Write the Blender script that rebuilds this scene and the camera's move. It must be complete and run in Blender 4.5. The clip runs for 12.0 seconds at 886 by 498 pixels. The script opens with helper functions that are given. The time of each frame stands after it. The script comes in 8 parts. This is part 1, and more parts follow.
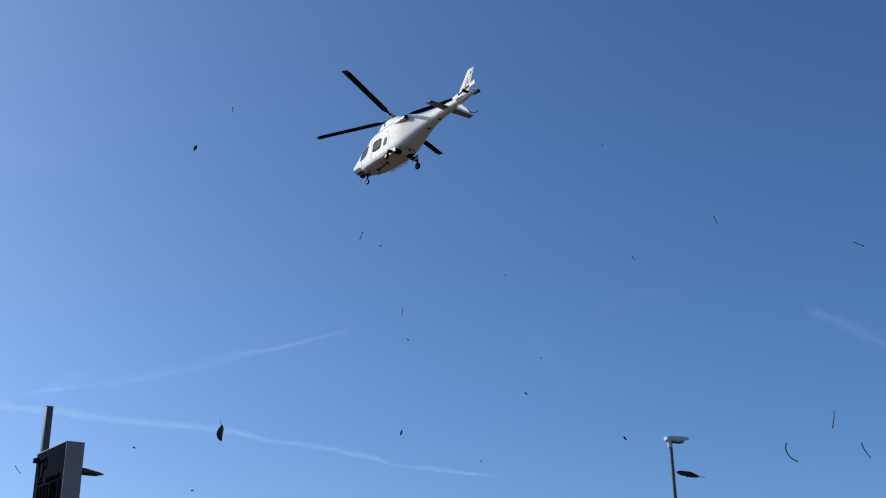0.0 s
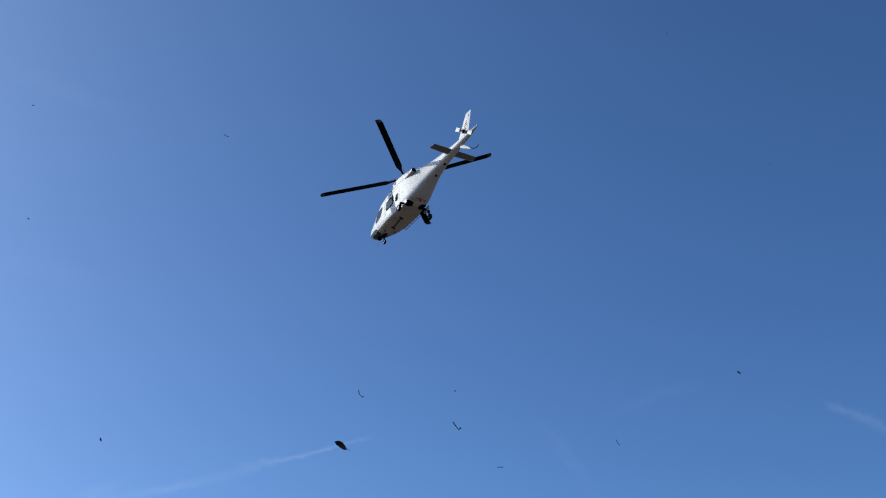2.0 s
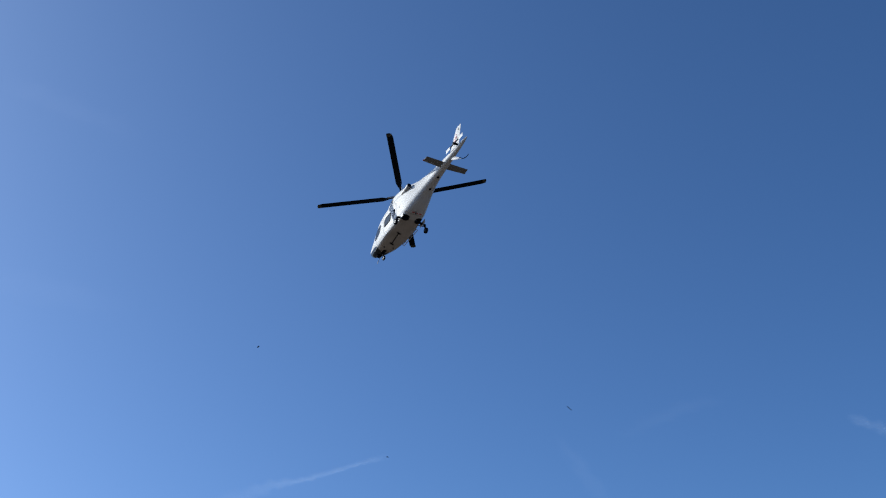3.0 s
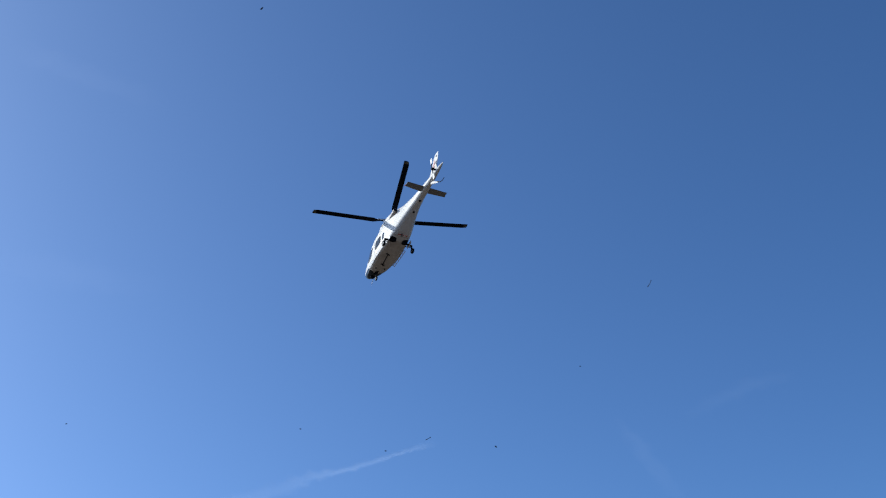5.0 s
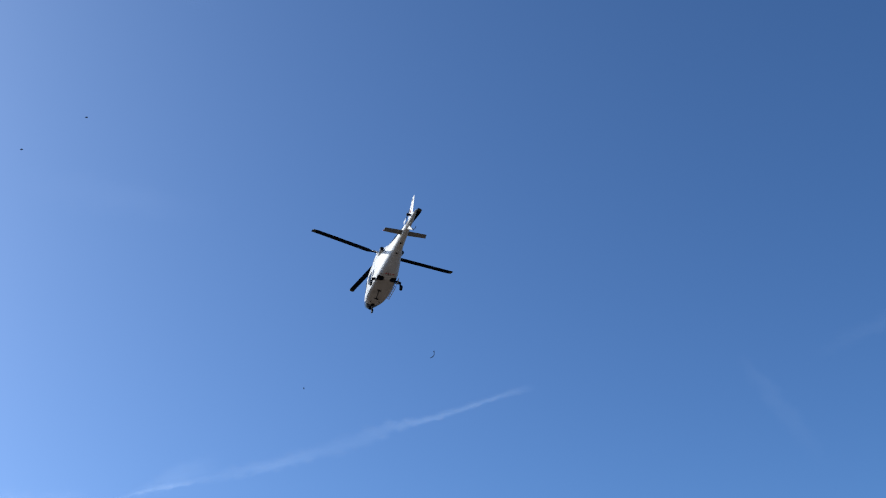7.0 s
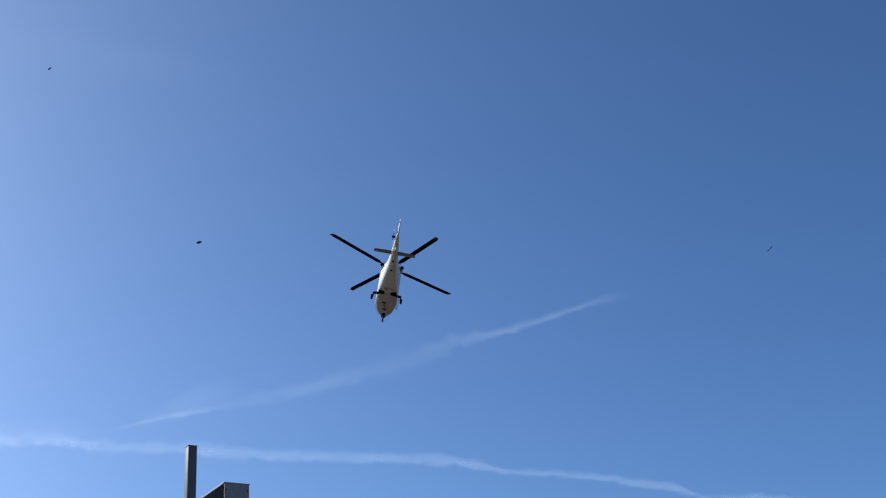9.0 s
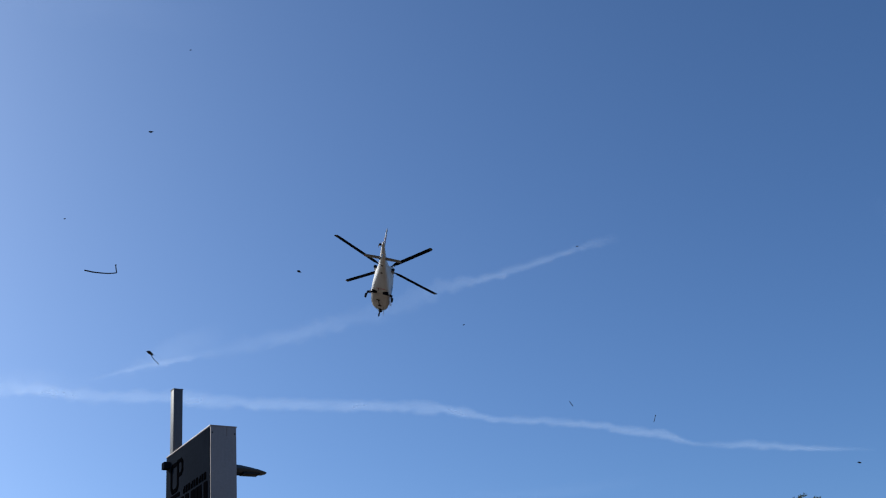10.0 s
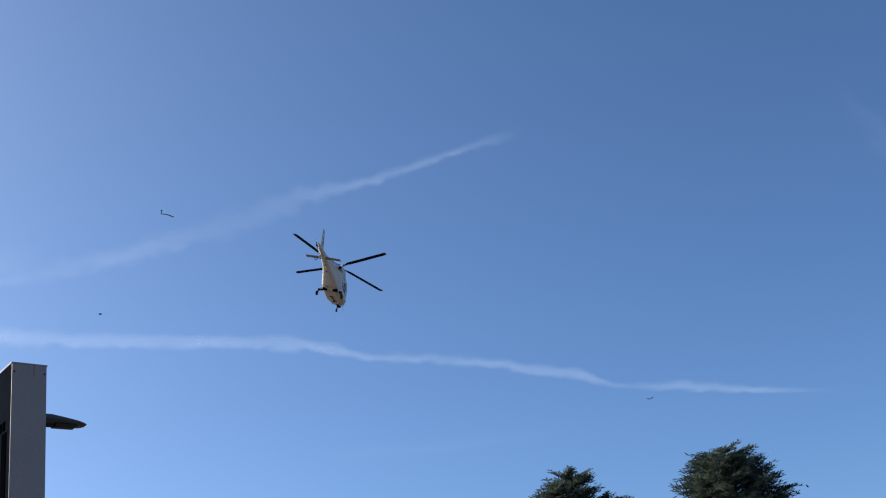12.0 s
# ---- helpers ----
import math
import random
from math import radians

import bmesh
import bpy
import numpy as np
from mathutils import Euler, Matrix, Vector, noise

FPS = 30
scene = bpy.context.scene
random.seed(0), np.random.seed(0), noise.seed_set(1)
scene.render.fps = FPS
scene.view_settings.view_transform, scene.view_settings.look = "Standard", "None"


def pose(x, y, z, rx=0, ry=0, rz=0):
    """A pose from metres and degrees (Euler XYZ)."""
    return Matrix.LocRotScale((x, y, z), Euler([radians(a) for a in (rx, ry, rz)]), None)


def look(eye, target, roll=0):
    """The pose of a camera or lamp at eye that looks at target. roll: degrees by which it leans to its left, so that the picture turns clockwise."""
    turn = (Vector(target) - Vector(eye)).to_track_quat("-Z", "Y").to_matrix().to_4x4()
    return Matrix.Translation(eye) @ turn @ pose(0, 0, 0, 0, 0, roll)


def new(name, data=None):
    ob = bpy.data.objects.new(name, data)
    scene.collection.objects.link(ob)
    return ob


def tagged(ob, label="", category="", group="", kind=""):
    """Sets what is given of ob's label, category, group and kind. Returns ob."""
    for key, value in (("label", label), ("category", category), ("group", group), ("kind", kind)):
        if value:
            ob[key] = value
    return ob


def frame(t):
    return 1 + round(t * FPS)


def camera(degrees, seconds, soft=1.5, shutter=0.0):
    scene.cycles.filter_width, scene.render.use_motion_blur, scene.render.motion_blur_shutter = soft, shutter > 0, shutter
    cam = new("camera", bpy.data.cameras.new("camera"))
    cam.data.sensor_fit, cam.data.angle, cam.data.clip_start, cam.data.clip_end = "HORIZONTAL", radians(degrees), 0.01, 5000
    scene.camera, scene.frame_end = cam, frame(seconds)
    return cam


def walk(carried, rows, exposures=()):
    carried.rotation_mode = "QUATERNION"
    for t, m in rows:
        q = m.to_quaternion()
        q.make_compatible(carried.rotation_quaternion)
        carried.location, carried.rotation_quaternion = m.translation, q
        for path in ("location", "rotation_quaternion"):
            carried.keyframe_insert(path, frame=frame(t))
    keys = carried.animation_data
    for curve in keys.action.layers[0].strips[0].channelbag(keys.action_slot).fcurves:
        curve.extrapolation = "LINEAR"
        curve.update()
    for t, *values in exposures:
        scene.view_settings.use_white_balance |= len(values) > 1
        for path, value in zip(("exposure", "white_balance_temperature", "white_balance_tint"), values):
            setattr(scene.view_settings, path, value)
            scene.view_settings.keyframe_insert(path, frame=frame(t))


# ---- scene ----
def aim(x, y, z, yaw, pitch, roll):
    """A pose at x, y, z that looks along +Y, turned left by yaw, up by pitch, leaning left by roll."""
    return pose(x, y, z, 0, 0, yaw) @ pose(0, 0, 0, 90 + pitch) @ pose(0, 0, 0, 0, 0, roll)


cam = camera(42.813, 12.0, soft=1.15)
walk(cam, [
    (0, aim(0.000, 0.000, 1.583, 0.000, 20.751, -0.812)),
    (0.5, aim(-0.234, 0.067, 1.593, -0.031, 22.128, -1.061)),
    (1, aim(-0.212, 0.059, 1.600, 0.272, 23.463, -1.433)),
    (1.5, aim(-0.346, 0.371, 1.599, -0.165, 25.110, -1.773)),
    (2, aim(-0.516, 0.766, 1.599, -0.497, 26.543, -2.286)),
    (2.5, aim(-0.717, 1.233, 1.598, -0.844, 27.623, -2.669)),
    (4.5, aim(-1.734, 3.599, 1.593, -1.928, 29.351, -3.988)),
    (5, aim(-2.018, 4.260, 1.592, -1.871, 29.739, -4.278)),
    (5.5, aim(-2.305, 4.926, 1.591, -1.532, 29.891, -4.491)),
    (6, aim(-2.589, 5.587, 1.590, -1.177, 30.029, -4.586)),
    (6.5, aim(-2.866, 6.231, 1.589, -0.314, 29.820, -4.716)),
    (7, aim(-3.131, 6.847, 1.588, 0.385, 29.478, -4.903)),
    (7.5, aim(-3.379, 7.425, 1.586, 1.443, 29.497, -4.926)),
    (9.5, aim(-4.111, 9.127, 1.583, 3.632, 25.684, -4.930)),
    (10, aim(-4.081, 9.502, 1.584, 3.236, 24.681, -5.471)),
    (10.5, aim(-4.093, 10.249, 1.595, 1.847, 24.556, -6.122)),
    (11, aim(-4.187, 11.275, 1.613, -0.223, 24.757, -6.970)),
    (11.5, aim(-4.341, 12.252, 1.630, -2.336, 24.713, -7.674)),
    (12, aim(-4.551, 13.228, 1.646, -4.532, 24.304, -8.329)),
], exposures=[(0, -0.19, 4680, 4), (2.0, -0.26, 4540, 4), (5.5, 0.00, 4540, 4), (7.5, 0.00, 4600, 4), (9.5, -0.10, 4740, 4), (10.5, -0.05, 4830, 4), (11.5, 0.08, 4960, 4), (12, 0.24, 5050, 4)])

# ---- sky and sun ----
SUN_AZ, SUN_EL = 68.0, 30.0          # degrees left of +Y, above the horizon
world = bpy.data.worlds.new("sky")
scene.world = world
world.use_nodes = True
wn = world.node_tree
sky = wn.nodes.new("ShaderNodeTexSky")
sky.sky_type = "NISHITA"
sky.sun_disc = False
sky.sun_elevation, sky.sun_rotation = radians(SUN_EL), radians(-SUN_AZ)
sky.altitude, sky.air_density, sky.dust_density, sky.ozone_density = 100, 0.66, 1.9, 1.5
wn.links.new(sky.outputs[0], wn.nodes["Background"].inputs[0])
wn.nodes["Background"].inputs[1].default_value = 0.114

sun_data = bpy.data.lights.new("sun", "SUN")
sun_data.energy, sun_data.angle, sun_data.color = 3.8, radians(0.53), (1.0, 0.77, 0.51)
sun = new("sun", sun_data)
ca = math.cos(radians(SUN_EL))
SUN_DIR = Vector((-math.sin(radians(SUN_AZ)) * ca, math.cos(radians(SUN_AZ)) * ca, math.sin(radians(SUN_EL))))
sun.matrix_world = look(SUN_DIR * 300, (0, 0, 0))


# ---- materials ----
def material(name, color, rough=0.5, metal=0.0, vary=0.15, grain=20.0, stain=1.5, bump=0.0, coat=0.0, spec=0.5):
    """A principled surface whose colour varies at two scales: fine grain and broad stains."""
    m = bpy.data.materials.new(name)
    m.use_nodes = True
    n, l = m.node_tree.nodes, m.node_tree.links
    b = n["Principled BSDF"]
    b.inputs["Roughness"].default_value, b.inputs["Metallic"].default_value = rough, metal
    b.inputs["Coat Weight"].default_value, b.inputs["Specular IOR Level"].default_value = coat, spec
    co = n.new("ShaderNodeTexCoord")
    fine, broad = n.new("ShaderNodeTexNoise"), n.new("ShaderNodeTexNoise")
    for tex, scale in ((fine, grain), (broad, stain)):
        tex.inputs["Scale"].default_value, tex.inputs["Detail"].default_value = scale, 5
        l.new(co.outputs["Object"], tex.inputs["Vector"])
    add = n.new("ShaderNodeMath")
    add.operation = "ADD"
    l.new(fine.outputs["Fac"], add.inputs[0]), l.new(broad.outputs["Fac"], add.inputs[1])
    ramp = n.new("ShaderNodeMapRange")
    ramp.inputs["From Min"].default_value, ramp.inputs["From Max"].default_value = 0.6, 1.4
    ramp.inputs["To Min"].default_value, ramp.inputs["To Max"].default_value = 1 - vary, 1 + vary * 0.5
    l.new(add.outputs[0], ramp.inputs["Value"])
    mix = n.new("ShaderNodeVectorMath")
    mix.operation = "SCALE"
    mix.inputs[0].default_value = color
    l.new(ramp.outputs[0], mix.inputs["Scale"])
    l.new(mix.outputs[0], b.inputs["Base Color"])
    if bump:
        bm = n.new("ShaderNodeBump")
        bm.inputs["Strength"].default_value, bm.inputs["Distance"].default_value = bump, 0.02
        l.new(fine.outputs["Fac"], bm.inputs["Height"])
        l.new(bm.outputs[0], b.inputs["Normal"])
    return m


WHITE = material("white_aircraft_paint", (0.75, 0.70, 0.625), 0.5, vary=0.13, grain=9, stain=1.2, spec=0.3)
# the hull's white taken down to tan: belly shade put into the colour
BELLY = material("shade_toned_white_paint", (0.60, 0.53, 0.445), 0.55, vary=0.30, grain=14, stain=1.6)
PANE = material("blue_grey_cabin_glass", (0.030, 0.042, 0.060), 0.05, vary=0.4, grain=6, stain=2.5, spec=0.08)
STAB = material("grey_brown_paint", (0.24, 0.225, 0.20), 0.55, vary=0.15)
GREY_PAINT = material("grey_aircraft_paint", (0.22, 0.22, 0.22), 0.5, vary=0.15)
BLACK = material("matt_black_parts", (0.010, 0.010, 0.013), 0.7, vary=0.3, spec=0.08)
BLADE = material("dark_composite_blade", (0.006, 0.007, 0.011), 0.7, vary=0.25, grain=30, stain=2, spec=0.02)
# brown-tan tip colour stands in for the sun glinting on the blades
TIPMAT = material("glint_tan_blade_tip", (0.085, 0.068, 0.038), 0.5, vary=0.3, grain=40, stain=9, spec=0.2)
RUBBER = material("tyre_rubber", (0.016, 0.016, 0.018), 0.85, vary=0.3, spec=0.1)
STEEL = material("bare_metal", (0.48, 0.48, 0.50), 0.35, metal=0.9, vary=0.2)
EXHAUST = material("heat_stained_steel", (0.36, 0.335, 0.305), 0.45, metal=0.35, vary=0.35, grain=12, stain=3)
DARK_METAL = material("dark_metal", (0.035, 0.032, 0.030), 0.6, metal=0.4, vary=0.4)
GLASS = material("tinted_cabin_glass", (0.014, 0.019, 0.027), 0.04, vary=0.1, spec=0.15)
RED = material("red_marking", (0.55, 0.045, 0.055), 0.5, vary=0.1)
NAVY = material("dark_marking", (0.03, 0.035, 0.07), 0.45, vary=0.1)
LENS_RED = material("red_lamp_lens", (0.5, 0.02, 0.02), 0.15, vary=0.05)
PYLON_GREY = material("grey_lacquered_sheet", (0.38, 0.285, 0.225), 0.5, vary=0.16, grain=26, stain=1.1, bump=0.05)
POST_GREY = material("dark_grey_steel_post", (0.115, 0.102, 0.095), 0.55, vary=0.18, grain=26, stain=1.1)
PYLON_DARK = material("dark_sign_panel", (0.017, 0.020, 0.027), 0.9, spec=0.0, vary=0.25, grain=22, stain=1.3)
RUST = material("rust_stain", (0.20, 0.085, 0.05), 0.8, vary=0.4, grain=50, stain=12)
LETTER = material("black_raised_letters", (0.003, 0.003, 0.004), 0.9, spec=0.0, vary=0.2)
POLE = material("dark_painted_pole", (0.10, 0.10, 0.11), 0.45, metal=0.0, vary=0.25, grain=35, stain=4)
HEAD = material("light_grey_luminaire", (0.62, 0.62, 0.60), 0.4, vary=0.15)
HEAD_DARK = material("weathered_luminaire", (0.10, 0.096, 0.09), 0.5, vary=0.25)
LENS = material("clear_lamp_cover", (0.30, 0.31, 0.32), 0.15, vary=0.1)
BARK = material("conifer_bark", (0.10, 0.075, 0.055), 0.9, vary=0.4, grain=12, bump=0.4)
NEEDLE = material("blue_green_needles", (0.120, 0.142, 0.114), 0.6, vary=0.75, grain=4.5, stain=1.1)
LEAFMAT = material("dry_brown_leaf", (0.020, 0.016, 0.012), 0.7, vary=0.5, grain=60, stain=20)
CHAFF = material("pale_chaff", (0.52, 0.49, 0.42), 0.7, vary=0.2, grain=60, stain=20)
TWIGMAT = material("grass_stalk", (0.050, 0.043, 0.030), 0.7, vary=0.4, grain=60, stain=20)
def leafy(m, color, share):
    """Lets part of the light pass through the needles."""
    n, l = m.node_tree.nodes, m.node_tree.links
    t = n.new("ShaderNodeBsdfTranslucent")
    t.inputs["Color"].default_value = (*color, 1)
    mix = n.new("ShaderNodeMixShader")
    mix.inputs[0].default_value = share
    l.new(n["Principled BSDF"].outputs[0], mix.inputs[1]), l.new(t.outputs[0], mix.inputs[2])
    l.new(mix.outputs[0], n["Material Output"].inputs["Surface"])


leafy(NEEDLE, (0.13, 0.155, 0.105), 0.34)
GROUND = material("dry_earth_yard", (0.110, 0.085, 0.056), 0.9, vary=0.35, grain=1.5, stain=0.05, bump=0.3)


def vapour(name, thick):
    """Thin ice cloud: white, sunlit, mostly see-through, with frayed soft edges; u is its density, v runs across it."""
    m = bpy.data.materials.new(name)
    m.use_nodes = True
    n, l = m.node_tree.nodes, m.node_tree.links
    n.clear()
    out = n.new("ShaderNodeOutputMaterial")
    uv = n.new("ShaderNodeUVMap")
    uv.uv_map = "UVMap"
    sep = n.new("ShaderNodeSeparateXYZ")
    l.new(uv.outputs[0], sep.inputs[0])
    co = n.new("ShaderNodeTexCoord")

    def math_node(op, a, b=None, clamp=False):
        k = n.new("ShaderNodeMath")
        k.operation, k.use_clamp = op, clamp
        for i, v in enumerate((a, b)):
            if v is None:
                continue
            if isinstance(v, (int, float)):
                k.inputs[i].default_value = v
            else:
                l.new(v, k.inputs[i])
        return k.outputs[0]

    def puff(scale, detail):
        t = n.new("ShaderNodeTexNoise")
        t.inputs["Scale"].default_value, t.inputs["Detail"].default_value = scale, detail
        l.new(co.outputs["Object"], t.inputs["Vector"])
        return t.outputs["Fac"]
    big, small = puff(0.013, 4), puff(0.048, 6)
    v = math_node("ADD", sep.outputs[1], math_node("MULTIPLY", math_node("SUBTRACT", small, 0.5), 0.80))
    d = math_node("MULTIPLY", math_node("SUBTRACT", v, 0.5), 2.0)
    edge = math_node("SUBTRACT", 1.0, math_node("MULTIPLY", d, d), True)
    edge = math_node("MULTIPLY", math_node("MULTIPLY", edge, edge), 1.1, True)
    body = math_node("MULTIPLY", edge, math_node("ADD", math_node("MULTIPLY", big, 0.9), 0.40, True))
    body = math_node("MULTIPLY", body, math_node("ADD", math_node("MULTIPLY", small, 0.5), 0.52, True))
    fac = math_node("MULTIPLY", math_node("MULTIPLY", body, sep.outputs[0]), thick, True)
    white = n.new("ShaderNodeBsdfDiffuse")
    through_ = n.new("ShaderNodeBsdfTranslucent")
    for s in (white, through_):
        s.inputs["Color"].default_value = (0.86, 0.92, 0.98, 1)
    both = n.new("ShaderNodeAddShader")
    l.new(white.outputs[0], both.inputs[0]), l.new(through_.outputs[0], both.inputs[1])
    clear = n.new("ShaderNodeBsdfTransparent")
    mix = n.new("ShaderNodeMixShader")
    l.new(fac, mix.inputs[0]), l.new(clear.outputs[0], mix.inputs[1]), l.new(both.outputs[0], mix.inputs[2])
    l.new(mix.outputs[0], out.inputs["Surface"])
    return m


VAPOUR = vapour("contrail_ice", 0.205)
VAPOUR_FAINT = vapour("frayed_contrail_ice", 0.155)
VAPOUR_WISP = vapour("ragged_cirrus_ice", 0.075)
VAPOUR_THIN = vapour("thin_cirrus_ice", 0.026)


# ---- mesh helpers ----
def part(name, bm, mat, parent=None, label="", smooth=True):
    """Links a bmesh as one mesh object, under parent where one is given."""
    me = bpy.data.meshes.new(name)
    bmesh.ops.recalc_face_normals(bm, faces=bm.faces)
    bm.to_mesh(me)
    bm.free()
    me.materials.append(mat)
    if smooth:
        me.polygons.foreach_set("use_smooth", [True] * len(me.polygons))
        me.set_sharp_from_angle(angle=radians(38))
    ob = new(name, me)
    ob.parent = parent
    if label:
        ob["label"] = label
    return ob


def empty(name, m=None):
    ob = new(name)
    ob.empty_display_size = 0.2
    if m is not None:
        ob.matrix_basis = m
    return ob


def box(bm, x0, x1, y0, y1, z0, z1, bevel=0.0, m=None):
    r = bmesh.ops.create_cube(bm, size=1)
    vs = r["verts"]
    bmesh.ops.scale(bm, vec=(x1 - x0, y1 - y0, z1 - z0), verts=vs)
    bmesh.ops.translate(bm, vec=((x0 + x1) / 2, (y0 + y1) / 2, (z0 + z1) / 2), verts=vs)
    if m is not None:
        bmesh.ops.transform(bm, matrix=m, verts=vs)
    if bevel:
        es = list({e for v in vs for e in v.link_edges})
        bmesh.ops.bevel(bm, geom=es, offset=bevel, segments=2, affect="EDGES", profile=0.5)
    return bm


def tube(bm, a, b, r0, r1=None, seg=12):
    a, b = Vector(a), Vector(b)
    d = b - a
    m = Matrix.Translation((a + b) / 2) @ d.to_track_quat("Z", "Y").to_matrix().to_4x4()
    bmesh.ops.create_cone(bm, cap_ends=True, segments=seg, radius1=r0, radius2=r0 if r1 is None else r1, depth=d.length, matrix=m)
    return bm


def ball(bm, c, r, sx=1, sy=1, sz=1, seg=16):
    m = Matrix.Translation(c) @ Matrix.Diagonal((r * sx, r * sy, r * sz, 1))
    bmesh.ops.create_uvsphere(bm, u_segments=seg, v_segments=seg // 2, radius=1, matrix=m)
    return bm


def outline(bm, pts, y0, y1, m=None):
    """A flat plate: the outline pts (x, z) extruded from y0 to y1."""
    a = [bm.verts.new((x, y0, z)) for x, z in pts]
    b = [bm.verts.new((x, y1, z)) for x, z in pts]
    k = len(pts)
    bm.faces.new(a), bm.faces.new(b[::-1])
    for i in range(k):
        bm.faces.new((a[i], b[i], b[(i + 1) % k], a[(i + 1) % k]))
    if m is not None:
        bmesh.ops.transform(bm, matrix=m, verts=a + b)
    return bm


def wing(bm, root, tip, chord0, chord1, thick0, thick1, axis, sweep=0.0, seg=7):
    """An aerofoil plate from root to tip; axis: the direction of its thickness, chord along x, leading edge at +x."""
    axis = Vector(axis).normalized()
    root, tip = Vector(root), Vector(tip)
    rings = []
    for i in range(seg):
        f = i / (seg - 1)
        c = chord0 + (chord1 - chord0) * f
        t = thick0 + (thick1 - thick0) * f
        if i == seg - 1:
            t *= 0.4
        o = root.lerp(tip, f)
        prof = ((0.5, 0), (0.42, 0.6), (0.2, 1), (-0.1, 0.85), (-0.5, 0.08), (-0.5, -0.08), (-0.1, -0.85), (0.2, -1), (0.42, -0.6))
        rings.append([bm.verts.new(o + Vector((u * c, 0, 0)) + axis * (w * t / 2)) for u, w in prof])
    for a, b in zip(rings, rings[1:]):
        for i in range(len(a)):
            bm.faces.new((a[i], a[(i + 1) % len(a)], b[(i + 1) % len(a)], b[i]))
    bm.faces.new(rings[0][::-1]), bm.faces.new(rings[-1])
    return bm


# ---- ground ----
def build_ground():
    bm = bmesh.new()
    n = 40
    grid = [[bm.verts.new((x, y, 0)) for x in np.linspace(-1, 1, n) ** 3 * 4000] for y in np.linspace(-1, 1, n) ** 3 * 4000]
    for j in range(n - 1):
        for i in range(n - 1):
            bm.faces.new((grid[j][i], grid[j][i + 1], grid[j + 1][i + 1], grid[j + 1][i]))
    ob = part("ground", bm, GROUND)
    tagged(ob, "open level yard of dry brown earth", "ground", kind="structure")


# ---- helicopter ----
# stations of the fuselage: x, half width, top, bottom, roundness above and below
HULL = [(4.26, 0.02, 1.34, 1.30, 2.0, 2.0), (4.20, 0.13, 1.46, 1.16, 2.0, 2.0), (4.0, 0.26, 1.54, 0.98, 2.1, 2.1), (3.6, 0.39, 1.64, 0.80, 2.3, 2.5),
        (3.1, 0.50, 1.80, 0.68, 2.8, 3.2), (2.6, 0.59, 2.03, 0.60, 3.6, 4.5), (2.0, 0.68, 2.28, 0.54, 4.4, 6.5), (1.2, 0.75, 2.42, 0.52, 5.2, 8.0),
        (0.2, 0.76, 2.50, 0.52, 6.0, 8.0), (-0.8, 0.75, 2.50, 0.54, 6.5, 6.0), (-1.5, 0.70, 2.42, 0.62, 6.0, 5.0), (-2.2, 0.59, 2.32, 0.82, 5.0, 4.2),
        (-3.0, 0.45, 2.20, 1.10, 4.4, 3.6), (-3.8, 0.34, 2.12, 1.30, 3.6, 3.0), (-4.8, 0.27, 2.04, 1.44, 2.8, 2.5), (-5.8, 0.21, 1.98, 1.53, 2.4, 2.4),
        (-6.8, 0.15, 1.94, 1.63, 2.0, 2.0), (-7.5, 0.09, 1.91, 1.73, 2.0, 2.0), (-7.87, 0.02, 1.87, 1.80, 2.0, 2.0)]
COWL = [(1.15, 0.10, 2.50, 2.30, 2.0, 2.0), (0.95, 0.48, 2.62, 2.2, 2.6, 2.4), (0.6, 0.64, 2.78, 2.1, 3.4, 3.0), (0.1, 0.69, 2.88, 2.0, 4.0, 4.0),
        (-0.5, 0.69, 2.88, 2.0, 4.0, 4.0), (-1.3, 0.64, 2.74, 1.95, 4.0, 4.0), (-2.0, 0.52, 2.55, 1.9, 3.4, 3.4), (-2.7, 0.37, 2.36, 1.85, 2.8, 2.6), (-3.4, 0.12, 2.16, 1.9, 2.0, 2.0)]


def station(stations, x):
    """Half width, top, bottom and roundness at x, smoothly between the stations."""
    s = sorted(stations)
    xs = [k[0] for k in s]
    out = []
    i = max(0, min(len(xs) - 2, int(np.searchsorted(xs, x)) - 1))
    for c in range(1, 6):
        ys = [k[c] for k in s]
        def slope(j):
            if j == 0 or j == len(xs) - 1:
                j2 = min(max(j, 1), len(xs) - 1)
                return (ys[j2] - ys[j2 - 1]) / (xs[j2] - xs[j2 - 1])
            return (ys[j + 1] - ys[j - 1]) / (xs[j + 1] - xs[j - 1])
        h = xs[i + 1] - xs[i]
        t = min(1, max(0, (x - xs[i]) / h))
        m0, m1 = slope(i) * h, slope(i + 1) * h
        out.append(ys[i] * (2 * t ** 3 - 3 * t ** 2 + 1) + m0 * (t ** 3 - 2 * t ** 2 + t) + ys[i + 1] * (3 * t ** 2 - 2 * t ** 3) + m1 * (t ** 3 - t ** 2))
    return out


def skin(stations, x, a, off=0.0):
    """The point of the lofted skin at x and angle a (degrees: 0 left, 90 up, 180 right, 270 down)."""
    w, top, bot, eu, ed = station(stations, x)
    e = eu if math.sin(radians(a)) > 0 else ed
    w, h, zc = max(w, 0.01) + off, (top - bot) / 2 + off, (top + bot) / 2
    c, s = math.cos(radians(a)), math.sin(radians(a))
    f = lambda v: math.copysign(abs(v) ** (2 / e), v)
    return Vector((x, w * f(c), zc + h * f(s)))


